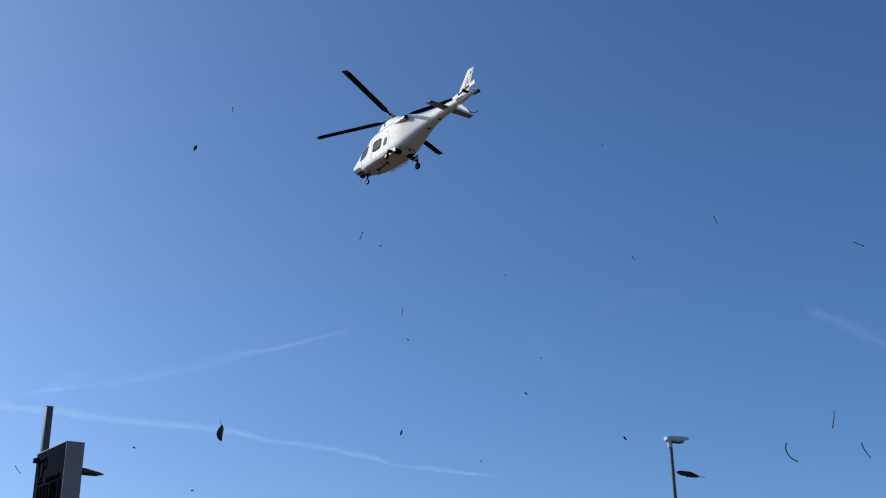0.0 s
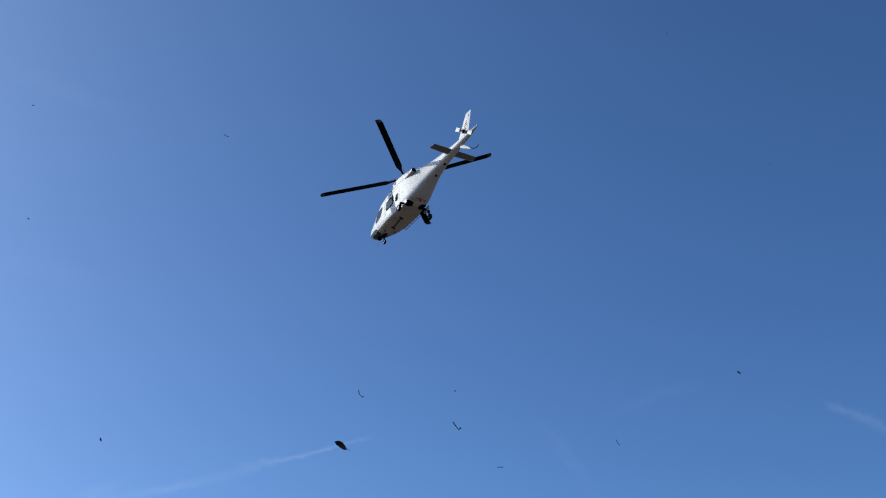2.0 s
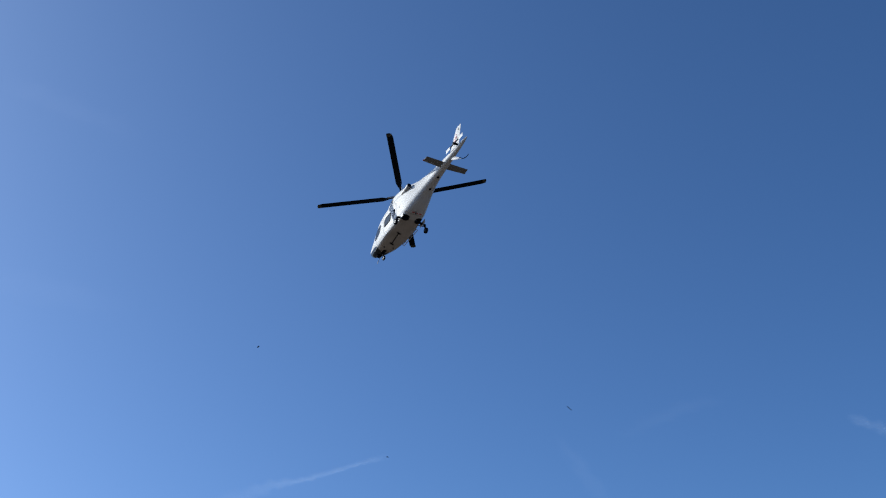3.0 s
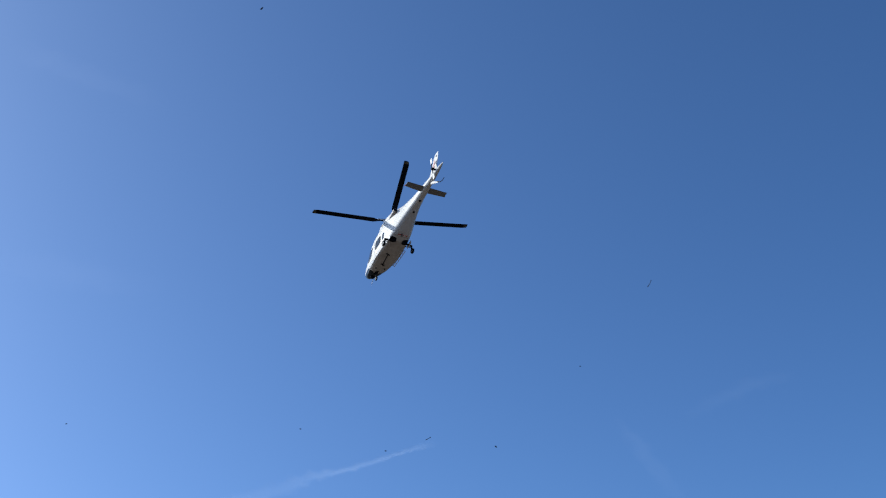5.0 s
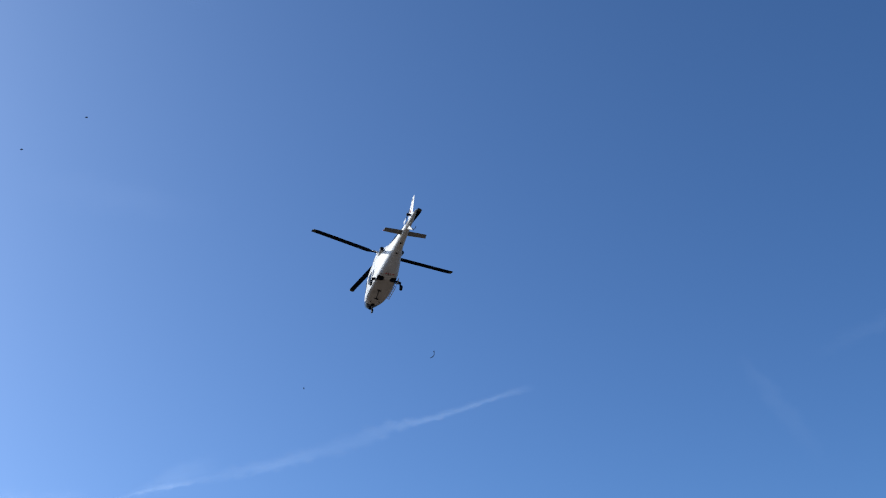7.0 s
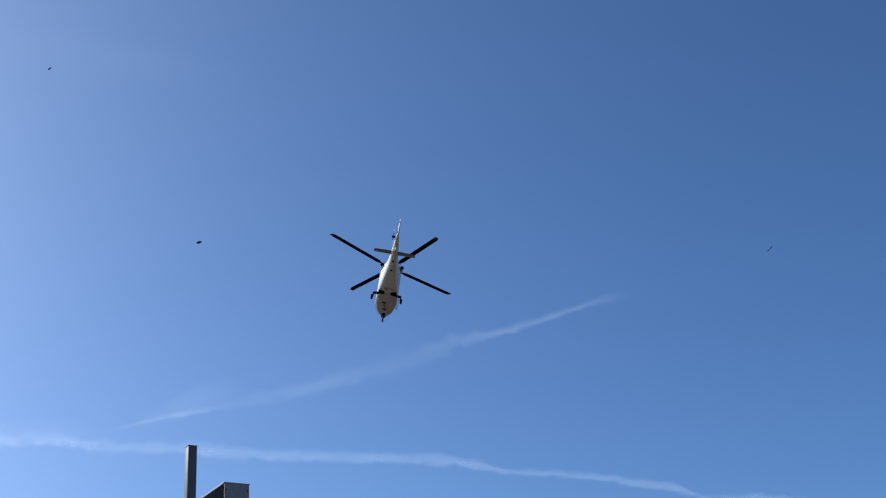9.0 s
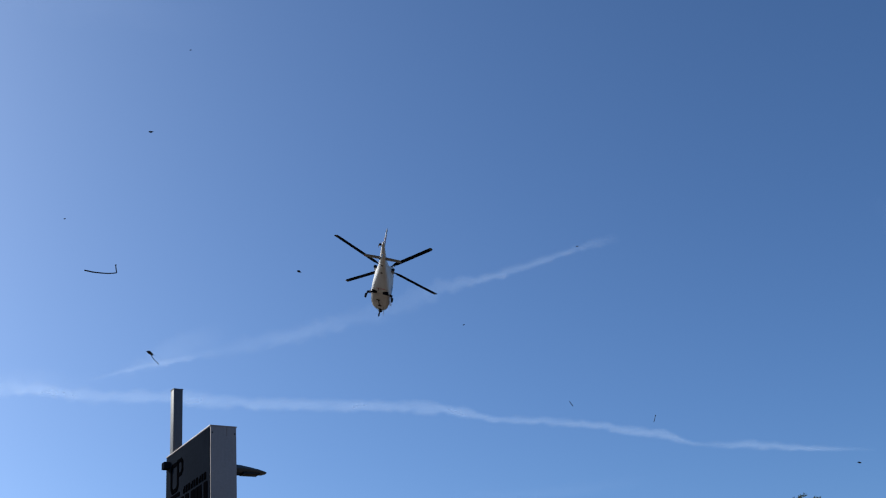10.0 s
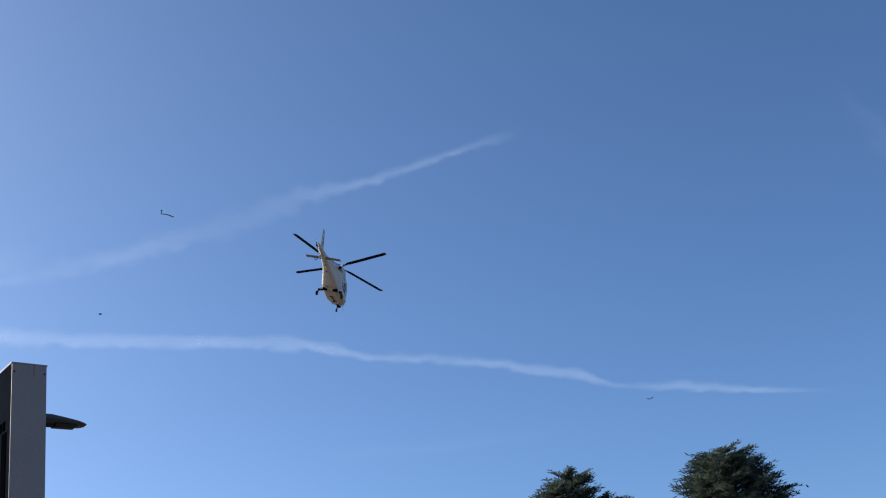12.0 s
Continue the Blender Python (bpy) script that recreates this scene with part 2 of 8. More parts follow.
def flank(stations, x, z, side, off=0.0):
    """The point of the skin's side at x and height z."""
    w, top, bot, eu, ed = station(stations, x)
    h, zc = (top - bot) / 2, (top + bot) / 2
    e = eu if z > zc else ed
    u = min(0.999, abs((z - zc) / h))
    return Vector((x, side * (w * (1 - u ** e) ** (1 / e) + off), z))


def keel(stations, x, y, off=0.0):
    """The point of the skin's underside at x and sideways place y."""
    w, top, bot, eu, ed = station(stations, x)
    h, zc = (top - bot) / 2, (top + bot) / 2
    u = min(0.999, abs(y) / w)
    return Vector((x, y, zc - h * (1 - u ** ed) ** (1 / ed) - off))


def keel_pane(stations, x0, x1, y0, y1, off=0.012, power=3.0, skew=0.0, depth=0.03):
    """A rounded patch on the underside, with a rim that sinks into it."""
    bm = bmesh.new()
    around, rings = 24, []
    for r, o in ((0.0, off), (0.35, off), (0.7, off), (1.0, off), (1.0, off - depth)):
        ring = []
        for k in range(around if r else 1):
            c, s = math.cos(2 * math.pi * k / around), math.sin(2 * math.pi * k / around)
            u = math.copysign(abs(c) ** (2 / power), c) * r
            v = math.copysign(abs(s) ** (2 / power), s) * r
            ring.append(bm.verts.new(keel(stations, (x0 + x1) / 2 + (x1 - x0) / 2 * u + skew * v, (y0 + y1) / 2 + (y1 - y0) / 2 * v, o)))
        rings.append(ring)
    for k in range(around):
        bm.faces.new((rings[0][0], rings[1][k], rings[1][(k + 1) % around]))
    for p, q in zip(rings[1:], rings[2:]):
        for k in range(around):
            bm.faces.new((p[k], q[k], q[(k + 1) % around], p[(k + 1) % around]))
    return bm


def seam(points, r=0.006):
    """A thin line of joint sealant along points of the skin."""
    bm = bmesh.new()
    for a, b in zip(points, points[1:]):
        tube(bm, a, b, r, seg=5)
    return bm


def side_pane(stations, x0, x1, z0, z1, side, off=0.012, power=4.5, skew=0.0, depth=0.03):
    """A rounded window patch on the skin's side between two heights, with a rim that sinks into it."""
    bm = bmesh.new()
    around, rings = 28, []
    for r, o in ((0.0, off), (0.35, off), (0.7, off), (1.0, off), (1.0, off - depth)):
        ring = []
        for k in range(around if r else 1):
            c, s = math.cos(2 * math.pi * k / around), math.sin(2 * math.pi * k / around)
            u = math.copysign(abs(c) ** (2 / power), c) * r
            v = math.copysign(abs(s) ** (2 / power), s) * r
            ring.append(bm.verts.new(flank(stations, (x0 + x1) / 2 + (x1 - x0) / 2 * u + skew * v, (z0 + z1) / 2 + (z1 - z0) / 2 * v, side, o)))
        rings.append(ring)
    for k in range(around):
        bm.faces.new((rings[0][0], rings[1][k], rings[1][(k + 1) % around]))
    for p, q in zip(rings[1:], rings[2:]):
        for k in range(around):
            bm.faces.new((p[k], q[k], q[(k + 1) % around], p[(k + 1) % around]))
    return bm


def loft(stations, steps, around, a0=0, a1=360, off=0.0):
    bm = bmesh.new()
    xs = np.linspace(stations[0][0], stations[-1][0], steps)
    full = a1 - a0 == 360
    rings = [[bm.verts.new(skin(stations, x, a0 + (a1 - a0) * k / around, off)) for k in range(around if full else around + 1)] for x in xs]
    for p, q in zip(rings, rings[1:]):
        for k in range(len(p) if full else len(p) - 1):
            bm.faces.new((p[k], p[(k + 1) % len(p)], q[(k + 1) % len(p)], q[k]))
    if full:
        bm.faces.new(rings[0]), bm.faces.new(rings[-1][::-1])
    return bm


def pane(stations, x0, x1, a0, a1, off=0.012, power=4.0, skew=0.0, depth=0.03):
    """A rounded patch laid on the skin, with a rim that sinks into it."""
    bm = bmesh.new()
    around, levels = 24, 5
    rings = []
    for j in range(levels + 1):
        r = j / levels
        ring = []
        for k in range(around):
            t = 2 * math.pi * k / around
            c, s = math.cos(t), math.sin(t)
            u = math.copysign(abs(c) ** (2 / power), c) * r
            v = math.copysign(abs(s) ** (2 / power), s) * r
            x = (x0 + x1) / 2 + (x1 - x0) / 2 * u + skew * v
            ring.append(bm.verts.new(skin(stations, x, (a0 + a1) / 2 + (a1 - a0) / 2 * v, off)))
            if j == 0:
                break
        rings.append(ring)
    rim = []
    for k in range(around):
        t = 2 * math.pi * k / around
        c, s = math.cos(t), math.sin(t)
        u, v = math.copysign(abs(c) ** (2 / power), c), math.copysign(abs(s) ** (2 / power), s)
        rim.append(bm.verts.new(skin(stations, (x0 + x1) / 2 + (x1 - x0) / 2 * u + skew * v, (a0 + a1) / 2 + (a1 - a0) / 2 * v, off - depth)))
    rings.append(rim)
    for k in range(around):
        bm.faces.new((rings[0][0], rings[1][k], rings[1][(k + 1) % around]))
    for p, q in zip(rings[1:], rings[2:]):
        for k in range(around):
            bm.faces.new((p[k], q[k], q[(k + 1) % around], p[(k + 1) % around]))
    return bm


def rotor_blade(length, chord, cuff, cone):
    """A main rotor blade along +x: grip, cuff and a long aerofoil with a swept tip, rising by cone towards the tip."""
    bm = bmesh.new()
    prof = ((0.42, 0), (0.3, 0.055), (0.05, 0.075), (-0.3, 0.03), (-0.58, 0.0), (-0.3, -0.03), (0.05, -0.045), (0.3, -0.04))
    rows = [(0.30, 0.13, 0, 0.9), (0.75, 0.12, 0, 0.9), (0.95, 0.20, -0.02, 0.6), (cuff, chord, 0, 0.35), (2.4, chord, 0, 0.26), (3.8, chord, 0, 0.24),
            (length * 0.94, chord, 0, 0.22), (length * 0.975, chord * 0.9, -0.03, 0.18), (length, chord * 0.55, -0.10, 0.12)]
    rings = []
    for x, c, back, t in rows:
        rings.append([bm.verts.new((x, u * c + back, w * c * (t / 0.22) + cone * x / length)) for u, w in prof])
    for a, b in zip(rings, rings[1:]):
        for i in range(len(a)):
            bm.faces.new((a[i], a[(i + 1) % len(a)], b[(i + 1) % len(a)], b[i]))
    bm.faces.new(rings[0][::-1]), bm.faces.new(rings[-1])
    return bm


def wheel_parts(parent, c, r, w):
    bm = bmesh.new()
    prof = [(r * 0.55, w * 0.42), (r * 0.85, w * 0.5), (r * 0.97, w * 0.36), (r, 0), (r * 0.97, -w * 0.36), (r * 0.85, -w * 0.5), (r * 0.55, -w * 0.42)]
    seg = 20
    rings = [[bm.verts.new((c[0] + math.cos(2 * math.pi * k / seg) * p, c[1] + q, c[2] + math.sin(2 * math.pi * k / seg) * p)) for p, q in prof] for k in range(seg)]
    for k in range(seg):
        a, b = rings[k], rings[(k + 1) % seg]
        for i in range(len(prof) - 1):
            bm.faces.new((a[i], a[i + 1], b[i + 1], b[i]))
    part("tyre", bm, RUBBER, parent, "black rubber tyre")
    bm = bmesh.new()
    tube(bm, (c[0], c[1] - w * 0.38, c[2]), (c[0], c[1] + w * 0.38, c[2]), r * 0.58, seg=16)
    tube(bm, (c[0], c[1] - w * 0.5, c[2]), (c[0], c[1] + w * 0.5, c[2]), r * 0.2, seg=10)
    part("rim", bm, GREY_PAINT, parent)


def build_helicopter():
    heli = empty("helicopter")
    tagged(heli, "white twin-engine helicopter flying with dark rotor blades and lowered wheels", "helicopter")
    hull = part("fuselage", loft(HULL, 84, 72), WHITE, heli)
    # layer over the white hull that carries the painted belly shade
    part("belly_panel", loft([s for s in HULL if -1.6 < s[0] < 3.7], 40, 24, 221, 319, 0.004), BELLY, hull, "off-white belly skin, painted darker for its shade")
    part("engine_cowling", loft(COWL, 44, 48), WHITE, heli)
    for side in (1, -1):
        flip = (lambda a: a) if side > 0 else (lambda a: 180 - a)
        part("window_frame", side_pane(HULL, 0.22, 1.14, 1.18, 1.82, side, off=0.006, skew=-0.06), BLACK, heli)
        part("cabin_window", side_pane(HULL, 0.32, 1.04, 1.28, 1.72, side, skew=-0.06), PANE, heli, "blue-grey cabin window in a black frame")
        part("cabin_window", side_pane(HULL, -0.34, -0.02, 1.20, 1.66, side, power=3.5, skew=-0.06), GLASS, heli, "small dark cabin window")
        part("cockpit_window", side_pane(HULL, 1.74, 2.66, 1.26, 1.84, side, power=4, skew=-0.22), GLASS, heli, "dark cockpit side window")
        part("windscreen", pane(HULL, 2.35, 3.42, flip(52), flip(86), skew=-0.06), GLASS, heli, "dark curved windscreen half")
        part("chin_window", pane(HULL, 2.62, 4.12, flip(-89), flip(-16)), GLASS, heli, "black chin window")
        # door edges and skin joints
        edge = lambda x0, z0, x1, z1, n=8: [flank(HULL, x0 + (x1 - x0) * k / n, z0 + (z1 - z0) * k / n, side, 0.001) for k in range(n + 1)]
        part("cockpit_door_seam", seam(edge(1.30, 2.0, 1.36, 0.80) + edge(1.36, 0.80, 2.55, 0.86) + edge(2.55, 0.86, 2.62, 1.2)), GREY_PAINT, heli)
        part("cabin_door_seam", seam(edge(1.22, 2.02, 1.22, 0.78) + edge(1.22, 0.78, -0.50, 0.78) + edge(-0.50, 0.78, -0.50, 2.02) + edge(-0.50, 2.02, 1.22, 2.02)), GREY_PAINT, heli)
        part("chine_strip", seam([skin(HULL, 3.2 - 3.7 * k / 24, flip(-43), 0.004) for k in range(25)], 0.017), GREY_PAINT, hull, "dark edge strip between side and belly")
        part("cowling_seam", seam([flank(HULL, 1.2 - 3.2 * k / 16, station(HULL, 1.2 - 3.2 * k / 16)[1] - 0.22, side, 0.001) for k in range(17)], 0.006), GREY_PAINT, heli)
        bm = bmesh.new()
        tube(bm, (-0.86, side * 0.70, 1.42), (-0.86, side * (flank(HULL, -0.86, 1.42, 1).y + 0.008), 1.42), 0.05, seg=14)
        part("fuel_cap", bm, GREY_PAINT, heli)
        # exhausts
        bm = bmesh.new()
        tube(bm, (-1.15, side * 0.58, 2.24), (-1.72, side * 0.65, 2.21), 0.17, 0.165, 20)
        tube(bm, (-1.72, side * 0.65, 2.21), (-2.18, side * 0.715, 2.19), 0.155, 0.14, 20)
        ex = part("exhaust", bm, EXHAUST, heli, "heat-stained grey engine exhaust pipe")
        bm = bmesh.new()
        tube(bm, (-2.16, side * 0.712, 2.191), (-2.195, side * 0.717, 2.1895), 0.12, 0.12, 20)
        part("exhaust_mouth", bm, BLACK, ex)
        bm = bmesh.new()
        ball(bm, (-1.25, side * 0.55, 2.25), 0.20, 2.6, 0.95, 0.95, 20)
        part("exhaust_fairing", bm, WHITE, heli)
        bm = bmesh.new()
        ball(bm, (0.05, side * 0.66, 2.56), 0.16, 1.0, 0.3, 0.85)
        part("air_intake", bm, DARK_METAL, heli, "dark engine air intake")
        # main landing gear
        gear = part("main_gear_well", keel_pane(HULL, -1.30, -0.80, side * 0.66, side * 0.22, off=0.012, power=2.6), BLACK, heli, "open black wheel well")
        bm = bmesh.new()
        tube(bm, (-1.02, side * 0.24, 0.54), (-0.95, side * 0.98, 0.50), 0.085, 0.07)
        tube(bm, (-0.95, side * 0.98, 0.54), (-0.87, side * 1.0, 0.15), 0.06, 0.045)
        tube(bm, (-0.6, side * 0.60, 0.62), (-0.93, side * 0.97, 0.40), 0.03)
        leg = part("main_gear_leg", bm, BLACK, heli, "dark landing gear leg")
        wheel_parts(leg, (-0.87, side * 1.06, 0.17), 0.19, 0.15)
        bm = bmesh.new()
        outline(bm, [(-1.3, 0.42), (-0.7, 0.40), (-0.72, 0.66), (-1.3, 0.68)], side * 0.76, side * 0.78)
        part("gear_door", bm, WHITE, heli)
        # stabiliser
        bm = bmesh.new()
        wing(bm, (-5.25, side * 0.12, 1.66), (-5.36, side * 1.41, 1.60), 0.56, 0.46, 0.10, 0.07, (0, 0, 1))
        part("stabiliser", bm, STAB, heli, "grey-brown horizontal stabiliser")
        bm = bmesh.new()
        ball(bm, (-5.2, side * 1.42, 1.61), 0.05, 1.6, 0.7, 0.7, 10)
        part("position_light", bm, LENS_RED if side > 0 else LENS, heli)
    # tail fins
    bm = bmesh.new()
    wing(bm, (-6.35, 0, 1.80), (-7.12, 0, 3.30), 1.15, 0.52, 0.16, 0.08, (0, 1, 0))
    fin = part("tail_fin", bm, WHITE, heli, "white swept tail fin with red and dark markings")
    for y in (0.075, -0.075):
        for k, (f, mat, wide) in enumerate(((0.26, NAVY, 0.7), (0.36, RED, 1.0), (0.43, RED, 0.6), (0.51, RED, 1.0), (0.58, RED, 0.8), (0.66, RED, 0.5))):
            x, z, w = -6.35 - 0.77 * f, 1.80 + 1.5 * f, (0.38 - 0.24 * f) * wide
            bm = bmesh.new()
            yy = y * (1 - 0.45 * f)
            outline(bm, [(x - w * 0.55, z - 0.024), (x + w * 0.35, z - 0.024), (x + w * 0.30, z + 0.024), (x - w * 0.6, z + 0.024)], yy - 0.01, yy + 0.01)
            part("marking_bar", bm, mat, fin)
        bm = bmesh.new()
        outline(bm, [(-7.1, 2.98), (-6.98, 3.08), (-7.06, 3.20), (-7.18, 3.10)], y * 0.56 - 0.008, y * 0.56 + 0.008)
        part("marking_diamond", bm, NAVY, fin)
    bm = bmesh.new()
    wing(bm, (-6.05, 0, 1.60), (-7.05, 0, 0.80), 0.44, 0.13, 0.08, 0.04, (0, 1, 0))
    part("ventral_fin", bm, WHITE, heli, "thin swept fin below the tail boom")
    bm = bmesh.new()
    for a, b in zip(((-6.9, 1.0), (-7.3, 0.62), (-7.6, 0.50)), ((-7.3, 0.60), (-7.6, 0.50), (-7.85, 0.52))):
        tube(bm, (a[0], 0, a[1]), (b[0], 0, b[1]), 0.022, seg=8)
    part("tail_skid", bm, BLACK, heli, "thin curved tail skid")
    # tail rotor on the left side
    bm = bmesh.new()
    tube(bm, (-6.92, 0.0, 1.98), (-6.92, 0.26, 1.98), 0.08, 0.06)
    part("tail_gearbox", bm, BLACK, heli)
    bm = bmesh.new()
    tube(bm, (0, -0.06, 0), (0, 0.08, 0), 0.10, 0.08, 14)
    tail = part("tail_rotor", bm, BLACK, heli, "two-bladed tail rotor")
    tail.matrix_basis = pose(-6.92, 0.29, 1.98)
    for k in (0, 1):
        bm = bmesh.new()
        wing(bm, (0, 0, 0.50), (0, 0, 0.95), 0.22, 0.24, 0.022, 0.012, (0, 1, 0), seg=5)
        if k:
            bmesh.ops.rotate(bm, verts=bm.verts, cent=(0, 0, 0), matrix=Matrix.Rotation(math.pi, 3, "Y"))
        blade = part("tail_blade", bm, WHITE, tail, "white tail rotor blade with a dark root")
        bm = bmesh.new()
        wing(bm, (0, 0, 0.06), (0, 0, 0.52), 0.09, 0.14, 0.05, 0.026, (0, 1, 0), seg=5)
        if k:
            bmesh.ops.rotate(bm, verts=bm.verts, cent=(0, 0, 0), matrix=Matrix.Rotation(math.pi, 3, "Y"))
        part("blade_root", bm, BLACK, blade)
    # nose gear, nose underside, belly
    part("nose_gear_well", keel_pane(HULL, 2.45, 3.15, -0.13, 0.13, off=0.010, power=3.5), BLACK, heli, "open black nose wheel well")
    bm = bmesh.new()
    tube(bm, (2.85, 0, 0.70), (2.76, 0, 0.16), 0.055, 0.045)
    tube(bm, (2.45, 0, 0.62), (2.78, 0, 0.34), 0.025)
    tube(bm, (2.76, -0.07, 0.14), (2.76, 0.07, 0.14), 0.03)
    leg = part("nose_gear_leg", bm, BLACK, heli, "dark nose gear leg")
    wheel_parts(leg, (2.76, 0.0, 0.14), 0.155, 0.11)
    bm = bmesh.new()
    tube(bm, (3.65, -0.22, 0.92), (4.08, -0.24, 0.62), 0.022, 0.016)
    part("pitot_tube", bm, WHITE, heli)
    bm = bmesh.new()
    ball(bm, (3.35, 0.0, 0.70), 0.17, 1.1, 1.0, 0.6)
    part("searchlight", bm, BLACK, heli, "black searchlight pod below the nose")
    bm = bmesh.new()
    tube(bm, (0.45, 0.13, 0.49), (1.62, 0.02, 0.49), 0.028)
    for c in ((0.45, 0.13), (1.62, 0.02)):
        tube(bm, (c[0] - 0.05, c[1] + 0.14, 0.49), (c[0] + 0.05, c[1] - 0.14, 0.49), 0.04)
    part("belly_antenna", bm, BLACK, heli, "dark rod antenna below the belly")
    for x, y in ((2.15, 0.30), (2.05, -0.3), (-1.7, 0.1)):
        bm = bmesh.new()
        outline(bm, [(x - 0.08, 0.62), (x + 0.06, 0.62), (x - 0.02, 0.40), (x - 0.08, 0.40)], y - 0.012, y + 0.012)
        part("blade_antenna", bm, BLACK, heli)
    for x in (-3.4, -4.4):
        bm = bmesh.new()
        ball(bm, (x, 0.0, station(HULL, x)[2] + 0.02), 0.09, 1.2, 1.0, 0.6, 12)
        part("beacon", bm, BLACK, heli, "dark lamp below the tail boom")
    for k, wide in enumerate((0.09, 0.05, 0.08, 0.04, 0.09, 0.06)):
        part("marking_bar", keel_pane(HULL, -1.66, -1.57, -0.36 + 0.12 * k, -0.36 + 0.12 * k + wide, off=0.004, power=8, depth=0.01), RED, hull, "small red marking bar")
    # boarding step along the right side
    bm = bmesh.new()
    for y, z in ((-0.79, 0.68), (-0.90, 0.64)):
        tube(bm, (-0.15, y, z), (1.65, y, z), 0.022, seg=8)
    for k in range(6):
        x = -0.15 + 1.8 * k / 5
        tube(bm, (x, -0.70, 0.74), (x, -0.90, 0.64), 0.018, seg=8)
    part("side_step", bm, WHITE, heli, "white tubular boarding step")
    # rotor mast, head and blades
    bm = bmesh.new()
    tube(bm, (0, 0, 2.75), (0, 0, 3.06), 0.16, 0.11, 16)
    tube(bm, (0, 0, 2.84), (0, 0, 2.90), 0.30, 0.28, 20)
    part("rotor_mast", bm, STEEL, heli, "metal rotor mast")
    bm = bmesh.new()
    tube(bm, (0, 0, -0.10), (0, 0, 0.10), 0.22, 0.18, 18)
    ball(bm, (0, 0, 0.10), 0.17, 1, 1, 0.7)
    for k in range(4):
        a = k * math.pi / 2
        tube(bm, (0, 0, 0), (math.cos(a) * 0.55, math.sin(a) * 0.55, 0.03), 0.10, 0.08, 10)
        tube(bm, (math.cos(a) * 0.3 - math.sin(a) * 0.16, math.sin(a) * 0.3 + math.cos(a) * 0.16, 0.02), (math.cos(a) * 0.95 - math.sin(a) * 0.10, math.sin(a) * 0.95 + math.cos(a) * 0.10, 0.05), 0.035, seg=8)
    rotor = part("main_rotor", bm, STEEL, heli, "four-bladed main rotor with a metal head")
    for k in range(4):
        bm = rotor_blade(5.45, 0.385, 1.25, 0.298)
        bmesh.ops.rotate(bm, verts=bm.verts, cent=(0, 0, 0), matrix=Matrix.Rotation(k * math.pi / 2, 3, "Z"))
        part("rotor_blade", bm, BLADE, rotor, "dark rotor blade with a swept tip")
        bm = bmesh.new()
        box(bm, 5.20, 5.40, -0.20, 0.10, 0.262, 0.318, 0.02)
        bmesh.ops.rotate(bm, verts=bm.verts, cent=(0, 0, 0), matrix=Matrix.Rotation(k * math.pi / 2, 3, "Z"))
        part("blade_tip", bm, TIPMAT, rotor, "blade tip cap painted brown-tan for the sun's glint")
    return heli, rotor, tail


